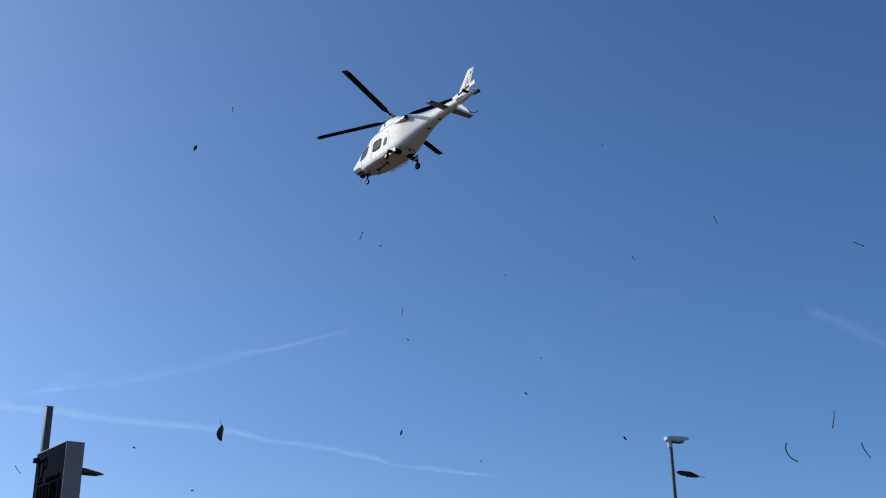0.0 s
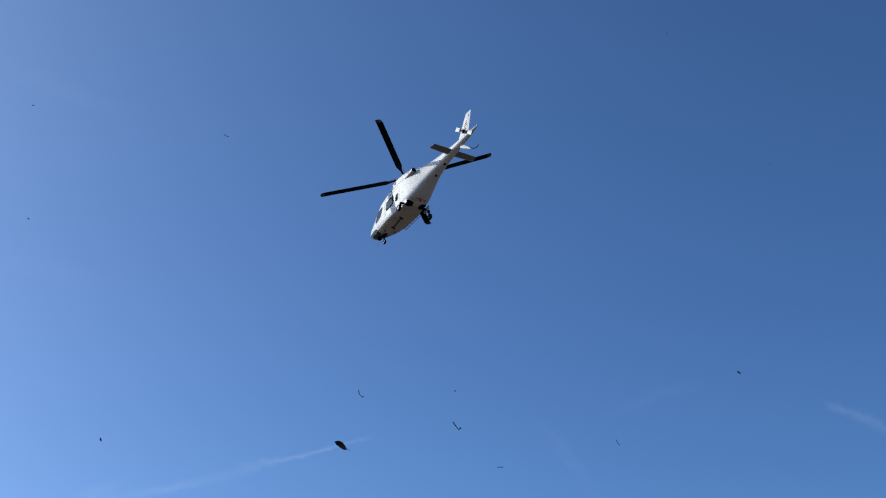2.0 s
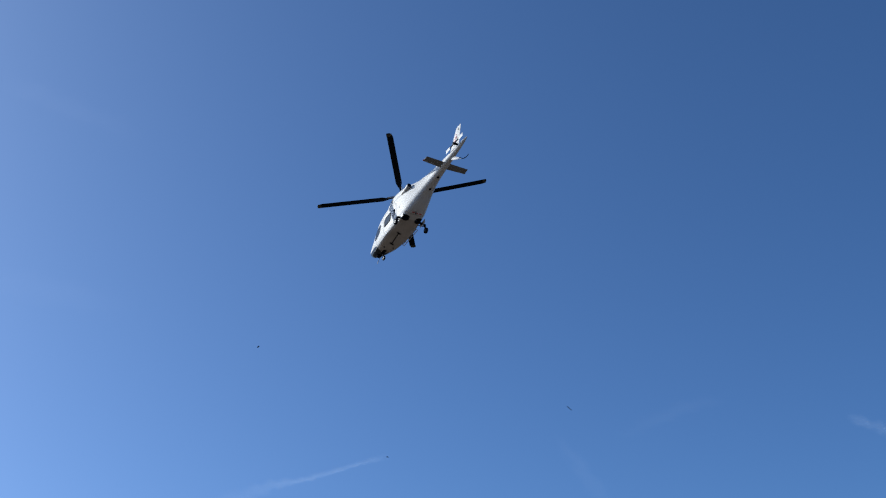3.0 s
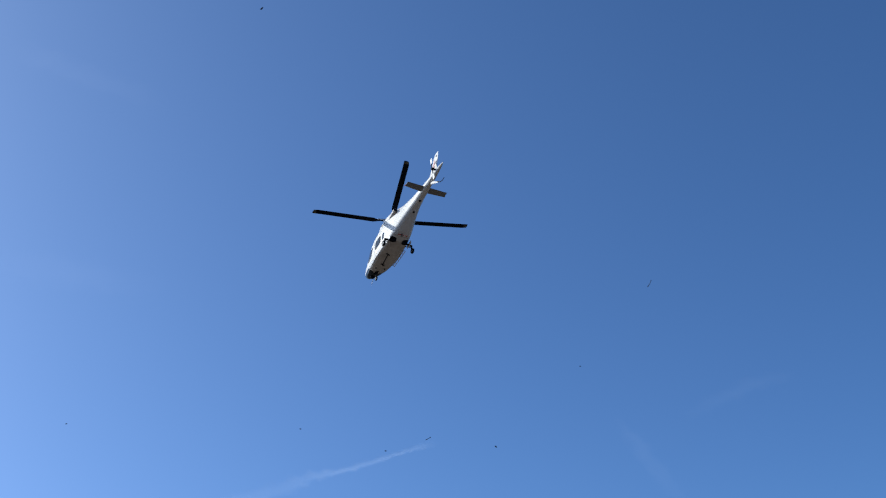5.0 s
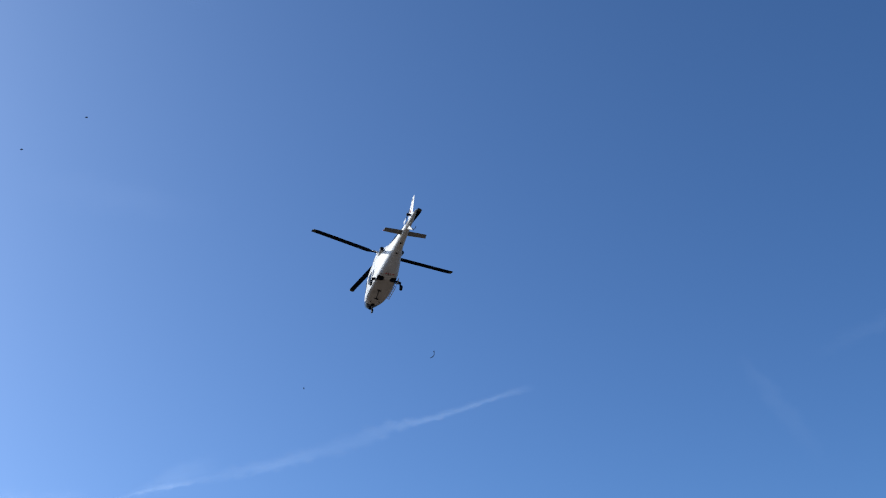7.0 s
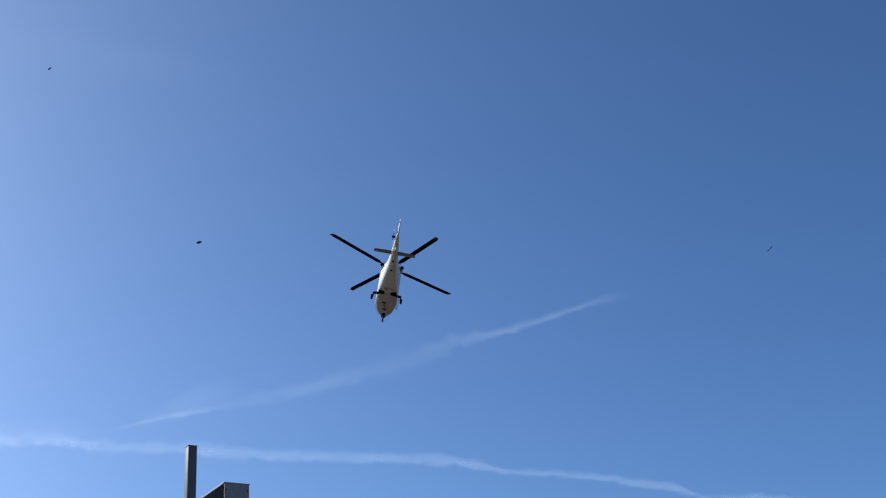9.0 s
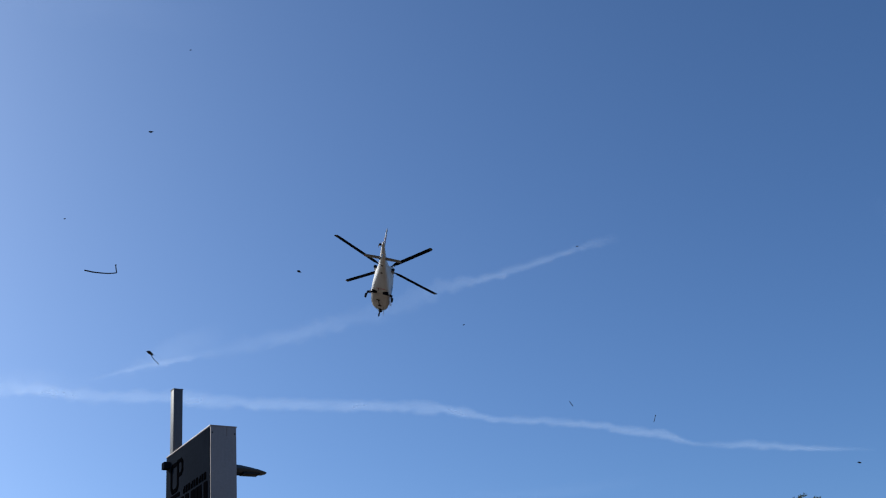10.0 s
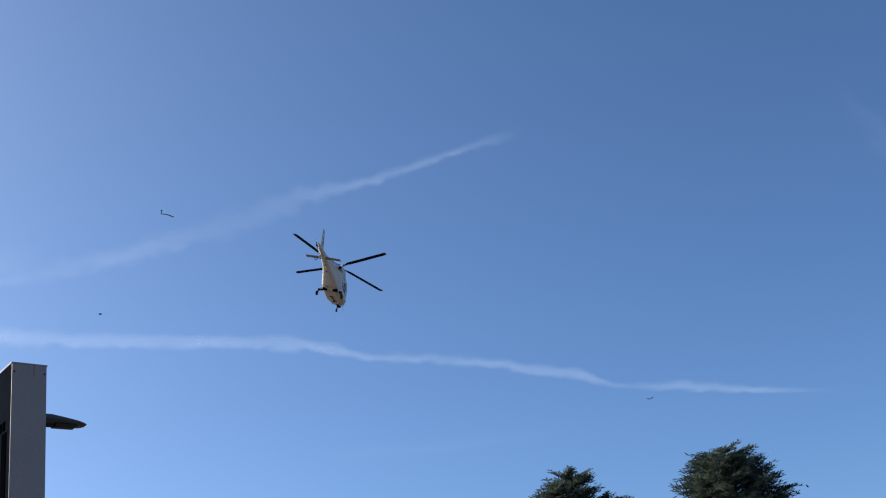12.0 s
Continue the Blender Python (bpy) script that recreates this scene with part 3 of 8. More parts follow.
# ---- sign pylon ----
def build_pylon():
    """A tall sign slab: local x along its narrow end, local y along its broad face, foot on the ground."""
    top = 7.029
    base = pose(-9.156, 27.130, 0, 0, 0, 37.6)
    sign = empty("sign_pylon", base)
    tagged(sign, "tall grey metal sign pylon with dark lettered face and post", "sign pylon")
    wn_, ln_ = 0.45, 2.07
    bm = bmesh.new()
    box(bm, 0.012, wn_ - 0.012, 0.012, ln_, 0.0, top - 0.012, 0.006)
    part("core", bm, PYLON_GREY, sign)
    bm = bmesh.new()
    box(bm, 0.0, wn_, -0.004, 0.010, 0.0, top, 0.005)
    end = part("end_panel", bm, PYLON_GREY, sign, "plain grey narrow end panel")
    bm = bmesh.new()
    box(bm, -0.006, 0.010, 0.012, ln_, 0.0, top, 0.005)
    face = part("face_panel", bm, PYLON_DARK, sign, "dark sign face with black raised shapes")
    bm = bmesh.new()
    box(bm, wn_ - 0.010, wn_ + 0.006, 0.012, ln_, 0.0, top, 0.005)
    part("face_panel", bm, PYLON_DARK, sign)
    bm = bmesh.new()
    box(bm, -0.010, wn_ + 0.010, -0.008, ln_ + 0.004, top - 0.002, top + 0.02, 0.005)
    part("cap", bm, PYLON_GREY, sign, "folded sheet-metal cap")
    for x, z in ((0.03, top - 0.11), (wn_ - 0.03, top - 0.11), (0.03, top - 2.0), (wn_ - 0.03, top - 2.0)):
        bm = bmesh.new()
        tube(bm, (x, -0.012, z), (x, 0.0, z), 0.011, seg=10)
        part("screw", bm, BLACK, end)
    bm = bmesh.new()
    box(bm, wn_ * 0.62, wn_ * 0.62 + 0.006, -0.0055, 0.0, top - 0.16, top - 0.002)
    part("joint", bm, RUST, end, "rust-stained joint")

    def plate(y0, y1, z0, z1, skew=0.0, name="letter_bar"):
        b = bmesh.new()
        pts = [(y0 * 1.045, z0), (y1 * 1.045, z0), (y1 * 1.045 + skew, z1), (y0 * 1.045 + skew, z1)]
        a = [b.verts.new((-0.006, y, top + z)) for y, z in pts]
        c = [b.verts.new((-0.016, y, top + z)) for y, z in pts]
        b.faces.new(a), b.faces.new(c[::-1])
        for i in range(4):
            b.faces.new((a[i], c[i], c[(i + 1) % 4], a[(i + 1) % 4]))
        part(name, b, LETTER, face, smooth=False)
    # emblem: a square cup outline with a handle above a short bar
    def band(pts, wide):
        """A closed stroke of even width along the corners pts (y, z), rounded by short chords."""
        for (ya, za), (yb, zb) in zip(pts, pts[1:]):
            b = bmesh.new()
            d = Vector((0, yb - ya, zb - za))
            o = Vector((0, -d.z, d.y)).normalized() * wide / 2
            e = d.normalized() * wide * 0.3
            ends = [Vector((0, ya * 1.045, top + za)) - e, Vector((0, yb * 1.045, top + zb)) + e]
            quad = [ends[0] + o, ends[1] + o, ends[1] - o, ends[0] - o]
            lo = [b.verts.new(v + Vector((-0.006, 0, 0))) for v in quad]
            hi = [b.verts.new(v + Vector((-0.016, 0, 0))) for v in quad]
            b.faces.new(lo), b.faces.new(hi[::-1])
            for i in range(4):
                b.faces.new((lo[i], hi[i], hi[(i + 1) % 4], lo[(i + 1) % 4]))
            part("emblem_bar", b, LETTER, face, smooth=False)
    band([(1.66, -0.24), (1.71, -0.30), (1.71, -0.62), (1.66, -0.69), (1.46, -0.69), (1.41, -0.62), (1.41, -0.24), (1.66, -0.24)], 0.07)
    band([(1.41, -0.22), (1.25, -0.22), (1.20, -0.27), (1.20, -0.40), (1.25, -0.46), (1.38, -0.46)], 0.06)
    band([(1.72, -0.79), (1.34, -0.79)], 0.06)
    for k in range(9):
        y = 1.12 - 0.115 * k
        plate(y - 0.036, y - 0.012, -0.84, -0.72)
        plate(y + 0.010, y + 0.030, -0.84, -0.72 if k % 3 else -0.76)
    for y0, y1, sk in ((1.56, 1.68, 0), (1.36, 1.46, 0), (1.14, 1.26, 0), (0.88, 1.0, 0.05), (0.72, 0.84, -0.05), (0.52, 0.62, 0), (0.34, 0.44, 0.03), (0.12, 0.24, 0)):
        plate(y0 - 0.012, y1 + 0.012, -2.05, -0.88, sk)
    plate(1.36, 1.68, -2.05, -1.92)
    plate(0.76, 0.96, -1.62, -1.52)
    # the taller post, rising through the slab's far end
    bm = bmesh.new()
    box(bm, 0.03, 0.20, 1.84, 2.00, top - 0.02, top + 1.22, 0.006)
    post = part("post", bm, POST_GREY, sign, "square grey steel post rising above the slab")
    bm = bmesh.new()
    box(bm, 0.022, 0.208, 1.832, 2.008, top + 1.22, top + 1.232, 0.003)
    part("post_cap", bm, POST_GREY, post)
    # bracket lamp behind the slab and the stub of its arm on the other side
    bm = bmesh.new()
    box(bm, -0.12, -0.006, 1.86, 2.0, top - 0.24, top - 0.12, 0.008)
    part("arm_stub", bm, PYLON_DARK, sign)
    lamp = empty("bracket_lamp")
    lamp.parent = sign
    lamp.matrix_basis = pose(wn_, 0.33, top - 0.60)
    bm = bmesh.new()
    rings = []
    for x, w, t, dz in ((0.0, 0.10, 0.085, -0.01), (0.18, 0.13, 0.080, -0.015), (0.34, 0.15, 0.060, -0.03), (0.50, 0.14, 0.045, -0.045), (0.60, 0.11, 0.030, -0.055), (0.65, 0.07, 0.012, -0.055)):
        rings.append([bm.verts.new((x, w * math.cos(a), dz + t * math.sin(a) * (1 if math.sin(a) > 0 else 0.75))) for a in np.linspace(0, 2 * math.pi, 14, endpoint=False)])
    for a, b in zip(rings, rings[1:]):
        for i in range(14):
            bm.faces.new((a[i], a[(i + 1) % 14], b[(i + 1) % 14], b[i]))
    bm.faces.new(rings[0]), bm.faces.new(rings[-1][::-1])
    part("lamp_head", bm, HEAD_DARK, lamp, "weathered grey tapering lamp head")
    bm = bmesh.new()
    box(bm, 0.22, 0.52, -0.09, 0.09, -0.098, -0.066, 0.012)
    tube(bm, (0.10, 0, -0.075), (0.20, 0, -0.080), 0.035, 0.03, 10)
    part("lamp_cover", bm, DARK_METAL, lamp, "dark cover below the lamp head")


def build_street_lamp():
    lamp = empty("street_lamp", pose(6.409, 32.128, 0, 0, 0, 24))
    tagged(lamp, "slender grey steel street lamp with a flat pale head", "street lamp")
    h = 7.77
    bm = bmesh.new()
    rings = []
    for z, r in ((0, 0.09), (1.2, 0.088), (1.25, 0.065), (h - 0.3, 0.05), (h, 0.048)):
        rings.append([bm.verts.new((r * math.cos(a), r * math.sin(a), z)) for a in np.linspace(0, 2 * math.pi, 16, endpoint=False)])
    for a, b in zip(rings, rings[1:]):
        for i in range(16):
            bm.faces.new((a[i], a[(i + 1) % 16], b[(i + 1) % 16], b[i]))
    bm.faces.new(rings[0][::-1]), bm.faces.new(rings[-1])
    part("pole", bm, POLE, lamp)
    bm = bmesh.new()
    tube(bm, (-0.03, 0, h - 0.16), (-0.03, 0, h + 0.10), 0.062, 0.062, 14)
    part("collar", bm, HEAD, lamp)
    bm = bmesh.new()
    rings = []
    for x, w, z0, z1 in ((-0.16, 0.09, 0.04, 0.14), (-0.06, 0.13, 0.02, 0.16), (0.18, 0.15, 0.0, 0.165), (0.44, 0.13, 0.05, 0.165), (0.60, 0.07, 0.10, 0.155)):
        rings.append([bm.verts.new((x, y, h + z)) for y, z in ((w, z0 + 0.02), (w, z1 - 0.02), (w * 0.8, z1), (-w * 0.8, z1), (-w, z1 - 0.02), (-w, z0 + 0.02), (-w * 0.8, z0), (w * 0.8, z0))])
    for a, b in zip(rings, rings[1:]):
        for i in range(8):
            bm.faces.new((a[i], a[(i + 1) % 8], b[(i + 1) % 8], b[i]))
    bm.faces.new(rings[0][::-1]), bm.faces.new(rings[-1])
    head = part("lamp_head", bm, HEAD, lamp, "flat pale grey lamp head")
    bm = bmesh.new()
    box(bm, 0.02, 0.40, -0.10, 0.10, h - 0.015, h + 0.02, 0.01)
    part("lamp_cover", bm, HEAD_DARK, head)


# ---- trees ----
def spray(rng, length):
    """One flat needle spray along +x: a stem with paired drooping needle clumps. Vertices and faces."""
    vs, fs = [], []

    def blade(o, d, n, ln, w):
        side = d.cross(n).normalized() * w
        i = len(vs)
        vs.extend([o - side * 0.4, o + side * 0.4, o + d * ln * 0.55 + side, o + d * ln, o + d * ln * 0.55 - side])
        fs.append((i, i + 1, i + 2, i + 3, i + 4))
    k = 12
    for j in range(k):
        f = (j + 0.5) / k
        o = Vector((length * f, 0, -0.18 * length * f * f + 0.05 * rng.uniform(-1, 1) * length))
        for s in (1, -1):
            d = Vector((0.75, s * rng.uniform(0.5, 0.95), rng.uniform(-0.30, 0.30))).normalized()
            blade(o, d, Vector((rng.uniform(-0.5, 0.5), rng.uniform(-0.5, 0.5), 1)), length * rng.uniform(0.22, 0.42) * (1.1 - 0.6 * f), length * 0.027)
    blade(Vector((0, 0, 0)), Vector((1, 0, -0.1)).normalized(), Vector((0, 0.2, 1)), length * 1.12, length * 0.03)
    return vs, fs


def build_tree(name, label, x, y, height, radius, seed, sprays, length, density=1.0):
    rng = random.Random(seed)
    tree = empty(name, pose(x, y, 0))
    tagged(tree, label, "tree", group="conifers behind the sign")
    bm = bmesh.new()
    pts = [Vector((0.06 * math.sin(k * 1.3), 0.06 * math.cos(k * 1.7), height * 0.97 * k / 9)) for k in range(10)]
    for k in range(9):
        tube(bm, pts[k], pts[k + 1], 0.15 * (1 - k / 9.6), 0.15 * (1 - (k + 1) / 9.6), 10)
    part("trunk", bm, BARK, tree)
    vs, fs = [], []
    limb = bmesh.new()

    def reach(z):
        """The crown's radius at height z: a broad dome over a cone."""
        d = max(0.004, (height - z) / height)
        return radius * min(1.0, (d * 3.2) ** 0.62) * (1.0 if d < 0.6 else max(0.35, 1 - (d - 0.6) * 1.4))
    def place(m, ln):
        sv, sf = spray(rng, ln)
        i = len(vs)
        vs.extend(m @ v for v in sv)
        fs.extend(tuple(i + q for q in f) for f in sf)
    limbs = int(70 + 90 * radius)
    for k in range(limbs):
        # branches rise outwards from the trunk; each carries flat sprays along its outer part
        zt = height * (1 - 0.62 * (k / limbs) ** 1.25) + rng.uniform(-0.05, 0.05)
        a = k * 2.399 + rng.uniform(-0.35, 0.35)
        r = reach(zt) * rng.uniform(0.76, 1.12)
        zb = zt - r * rng.uniform(0.42, 0.80)
        tip, root = Vector((math.cos(a) * r, math.sin(a) * r, zt)), Vector((0, 0, zb))
        tube(limb, root, root.lerp(tip, 0.9), 0.04 * (0.4 + 0.6 * r / radius), 0.008, 6)
        slope = math.degrees(math.atan2(zt - zb, max(r, 0.05)))
        n = int(8 + 13 * r / radius * density)
        for q in range(n):
            f = 0.30 + 0.70 * (q + rng.random()) / n
            o = root.lerp(tip, f) + Vector((0, 0, 0.10 * r * math.sin(f * math.pi)))
            turn = (1 - f) * rng.choice((-1, 1)) * rng.uniform(25, 75) + rng.uniform(-12, 12)
            ln = length * rng.uniform(0.7, 1.15) * (1.15 - 0.45 * f)
            place(pose(o.x, o.y, o.z, rng.uniform(-22, 22), -slope * rng.uniform(0.25, 0.8), math.degrees(a) + turn), ln)
    part("limbs", limb, BARK, tree)
    for k in range(sprays):
        # shorter growth that fills the inside
        z = height * (0.96 - 0.76 * rng.random() ** 1.3) - 0.12
        a = rng.uniform(0, 2 * math.pi)
        r = reach(z) * (1 - 0.75 * rng.random() ** 1.2) * 0.78
        m = pose(math.cos(a) * r, math.sin(a) * r, z, rng.uniform(-35, 35), -rng.uniform(-5, 45), math.degrees(a) + rng.uniform(-40, 40))
        place(m, length * rng.uniform(0.55, 0.95))
    me = bpy.data.meshes.new("crown")
    me.from_pydata([tuple(v) for v in vs], [], fs)
    me.materials.append(NEEDLE)
    ob = new("crown", me)
    ob.parent = tree
    ob["label"] = "dense crown of blue-green needle sprays"


# ---- contrails ----
def ribbon(name, pts, mat, label, per=8):
    """A soft band of vapour along a line of (x, y, width, density)."""
    table = np.array(pts, float)
    d = np.concatenate([[0], np.cumsum(np.hypot(*np.diff(table[:, :2], axis=0).T))])
    s = np.linspace(0, d[-1], per * len(pts))
    ker = np.ones(5) / 5
    cx, cy, cw, cd = (np.convolve(np.pad(np.interp(s, d, table[:, k]), 2, mode="reflect", reflect_type="odd"), ker, "valid") for k in range(4))
    bm = bmesh.new()
    uvl = bm.loops.layers.uv.new("UVMap")
    rows, n = [], len(s)
    for i in range(n):
        j, k = max(i - 1, 0), min(i + 1, n - 1)
        t = Vector((cx[k] - cx[j], cy[k] - cy[j], 0)).normalized()
        q = Vector((-t.y, t.x, 0))
        w = cw[i] * (1 + 0.20 * noise.noise((i * 0.13, table[0][2], 0)) + 0.22 * noise.noise((i * 0.45, 3, table[0][2])))
        mid = Vector((cx[i], cy[i], 0)) + q * w * 0.10 * noise.noise((i * 0.3, 7, table[0][2]))
        rows.append([(bm.verts.new(mid + q * w * (v - 0.5) + Vector((0, 0, 4 * math.sin(v * math.pi)))), (max(0.0, cd[i]), v)) for v in np.linspace(0, 1, 7)])
    for a, b in zip(rows, rows[1:]):
        for k in range(6):
            quad = (a[k], b[k], b[k + 1], a[k + 1])
            f = bm.faces.new([v for v, _ in quad])
            for lp, (_, uv) in zip(f.loops, quad):
                lp[uvl].uv = uv
    ob = part(name, bm, mat)
    ob.visible_shadow = False
    tagged(ob, label, "contrail", group="vapour trails in the sky", kind="stuff")
    return ob


build_ground()
helicopter, main_rotor, tail_rotor = build_helicopter()
build_pylon()
build_street_lamp()
build_tree("conifer", "broad dense conifer with feathery blue-green branch tips", 0.26, 29.21, 5.12, 1.18, 11, 900, 0.46, 0.75)
build_tree("conifer", "narrow conifer with dark green drooping branch tips", -2.14, 28.57, 4.92, 0.66, 5, 460, 0.40, 0.75)
build_tree("conifer", "small dark conifer with ragged top beside a taller one", -1.62, 28.9, 4.64, 0.62, 8, 300, 0.38, 0.75)

contrails = [
    ribbon("contrail", [(-920, -196, 30, 0.7), (-851, -201, 29, 0.9), (-773, -199, 26, 1), (-704, -209, 25, 0.95), (-587, -211, 25, 1), (-510, -218, 25, 1), (-433, -222, 22, 1), (-324, -223, 22, 1), (-231, -227, 22, 1), (-196, -230, 20, 1), (-165, -238, 16, 0.9), (-138, -242, 13, 0.8), (-76, -245, 14, 0.8), (-7, -250, 16, 0.9), (40, -258, 17, 1), (90, -263, 17, 1.15), (113, -271, 13, 1.1), (131, -277, 8, 0.42), (158, -278, 13, 0.5), (190, -277, 17, 0.75), (214, -277, 18, 1), (238, -279, 13, 0.8), (288, -282, 12, 0.85), (342, -283, 9, 0.4), (381, -284, 8, 0)],
           VAPOUR, "long white vapour trail breaking up across the blue sky"),
    ribbon("contrail", [(-704, -189, 10, 0), (-673, -181, 9, 0.5), (-642, -173, 10, 0.95), (-595, -163, 12, 0.9), (-556, -156, 13, 0.6), (-518, -149, 27, 0.35), (-479, -139, 30, 0.5), (-432, -129, 27, 0.85), (-401, -122, 30, 0.75), (-363, -111, 35, 0.5), (-316, -98, 39, 0.35), (-277, -86, 40, 0.32), (-239, -71, 39, 0.55), (-208, -59, 34, 0.7), (-169, -52, 18, 0.8), (-138, -45, 16, 0.95), (-99, -32, 16, 0.95), (-60, -19, 14, 0.85), (-22, -7, 14, 0.8), (2, 1, 16, 0.45), (29, 8, 20, 0)],
           VAPOUR_FAINT, "slanting white vapour trail fading at its end"),
    ribbon("contrail", [(-665, -181, 23, 0), (-626, -166, 36, 0.42), (-587, -149, 48, 0.57), (-552, -133, 51, 0.42), (-502, -122, 48, 0)], VAPOUR_FAINT, "feathery plume spreading from a slanting vapour trail"),
    ribbon("contrail", [(-913, -190, 60, 0.38), (-851, -190, 53, 0.52), (-773, -189, 48, 0.45), (-735, -193, 40, 0.22), (-673, -184, 29, 0)], VAPOUR_FAINT, "veil where two vapour trails meet"),
    ribbon("contrail", [(-208, -351, 22, 0), (-150, -348, 24, 0.9), (-60, -341, 22, 1), (0, -334, 22, 0.8), (76, -323, 20, 0)], VAPOUR_THIN, "faint thin vapour trail low in the sky"),
    ribbon("cirrus_wisp", [(985, 122, 22, 0), (1000, 117, 30, 1), (1070, 94, 34, 1), (1168, 53, 38, 0.8), (1320, 0, 40, 0)], VAPOUR_WISP, "short ragged wisp of white cloud"),
    ribbon("cirrus_wisp", [(-820, 772, 50, 0), (-740, 745, 60, 1), (-600, 694, 60, 0.8), (-501, 654, 60, 0)], VAPOUR_THIN, "faint veil of high cloud"),
    ribbon("cirrus_wisp", [(-860, 356, 70, 0), (-740, 338, 80, 1), (-640, 322, 80, 0.9), (-500, 302, 70, 0)], VAPOUR_THIN, "faint veil of high cloud"),
    ribbon("cirrus_wisp", [(373, 60, 30, 0), (410, 20, 44, 1), (460, -40, 50, 0.9), (530, -135, 50, 0)], VAPOUR_THIN, "faint streak of high cloud"),
    ribbon("cirrus_wisp", [(500, 60, 30, 0), (580, 100, 40, 0.9), (660, 134, 40, 0.8), (735, 150, 30, 0)], VAPOUR_THIN, "faint streak of high cloud"),
]


# ---- flying leaves and stalks ----
def build_leaf(size, seed, wide=0.22):
    rng = random.Random(seed)
    bm = bmesh.new()
    n = 9
    top, bot = [], []
    for i in range(n):
        f = i / (n - 1)
        w = size * wide * math.sin(math.pi * min(1, f * 1.02)) ** 0.8 * (1 + 0.22 * rng.uniform(-1, 1)) + 0.001
        x = size * (f - 0.5)
        z = size * 0.12 * math.sin(f * 5 + seed)
        top.append([bm.verts.new((x, w, z + w * 0.3)), bm.verts.new((x, 0, z)), bm.verts.new((x, -w * 0.9, z + w * 0.25))])
        bot.append([bm.verts.new((v.co.x, v.co.y, v.co.z - size * 0.012)) for v in top[-1]])
    for i in range(n - 1):
        for k in range(2):
            bm.faces.new((top[i][k], top[i + 1][k], top[i + 1][k + 1], top[i][k + 1]))
            bm.faces.new((bot[i][k + 1], bot[i + 1][k + 1], bot[i + 1][k], bot[i][k]))
        for k in (0, 2):
            bm.faces.new((top[i][k], bot[i][k], bot[i + 1][k], top[i + 1][k]))
    tube(bm, (size * 0.48, 0, 0), (size * 0.72, size * 0.03, size * 0.05), size * 0.015, size * 0.01, 6)
    ob = part("leaf", bm, LEAFMAT)
    return tagged(ob, "dry dark leaf whirled up by the rotor wind", "leaf", group="debris in the rotor wind")


def build_stalk(size, seed, turn, kinked=False):
    """A dry stalk along x that bends through turn degrees, evenly or at one kink."""
    rng = random.Random(seed)
    bm = bmesh.new()
    way, pts = -radians(turn) / 2, [Vector((0, 0, 0))]
    for i in range(10):
        pts.append(pts[-1] + Vector((math.cos(way), math.sin(way), rng.uniform(-0.12, 0.12))))
        way += radians(turn) * ((1.0 if i == 7 else 0.0) if kinked else 0.1) + rng.uniform(-0.10, 0.10)
    reach, thick = (pts[-1] - pts[0]).length, 0.0039 if size < 0.12 else 0.0060
    mid, chord = (pts[0] + pts[-1]) / 2, pts[-1] - pts[0]
    level = Matrix.Rotation(-math.atan2(chord.y, chord.x), 3, "Z")
    pts = [level @ (p - mid) * size / reach for p in pts]
    for i in range(10):
        tube(bm, pts[i], pts[i + 1], thick * (1 - 0.03 * i), thick * (1 - 0.03 * (i + 1)), 6)
    ball(bm, pts[-1], 0.006, 1.5, 1, 1, seg=6)
    ob = part("stalk", bm, TWIGMAT)
    return tagged(ob, "dry bent grass stalk whirled up by the rotor wind" if abs(turn) > 40 else "dry straight grass stalk whirled up by the rotor wind", "stalk", group="debris in the rotor wind")


def build_chaff(size, seed):
    ob = build_leaf(size, seed, 0.26)
    ob.name = "chaff"
    ob.data.materials[0] = CHAFF
    return tagged(ob, "pale sunlit flake of chaff in the rotor wind", "chaff")


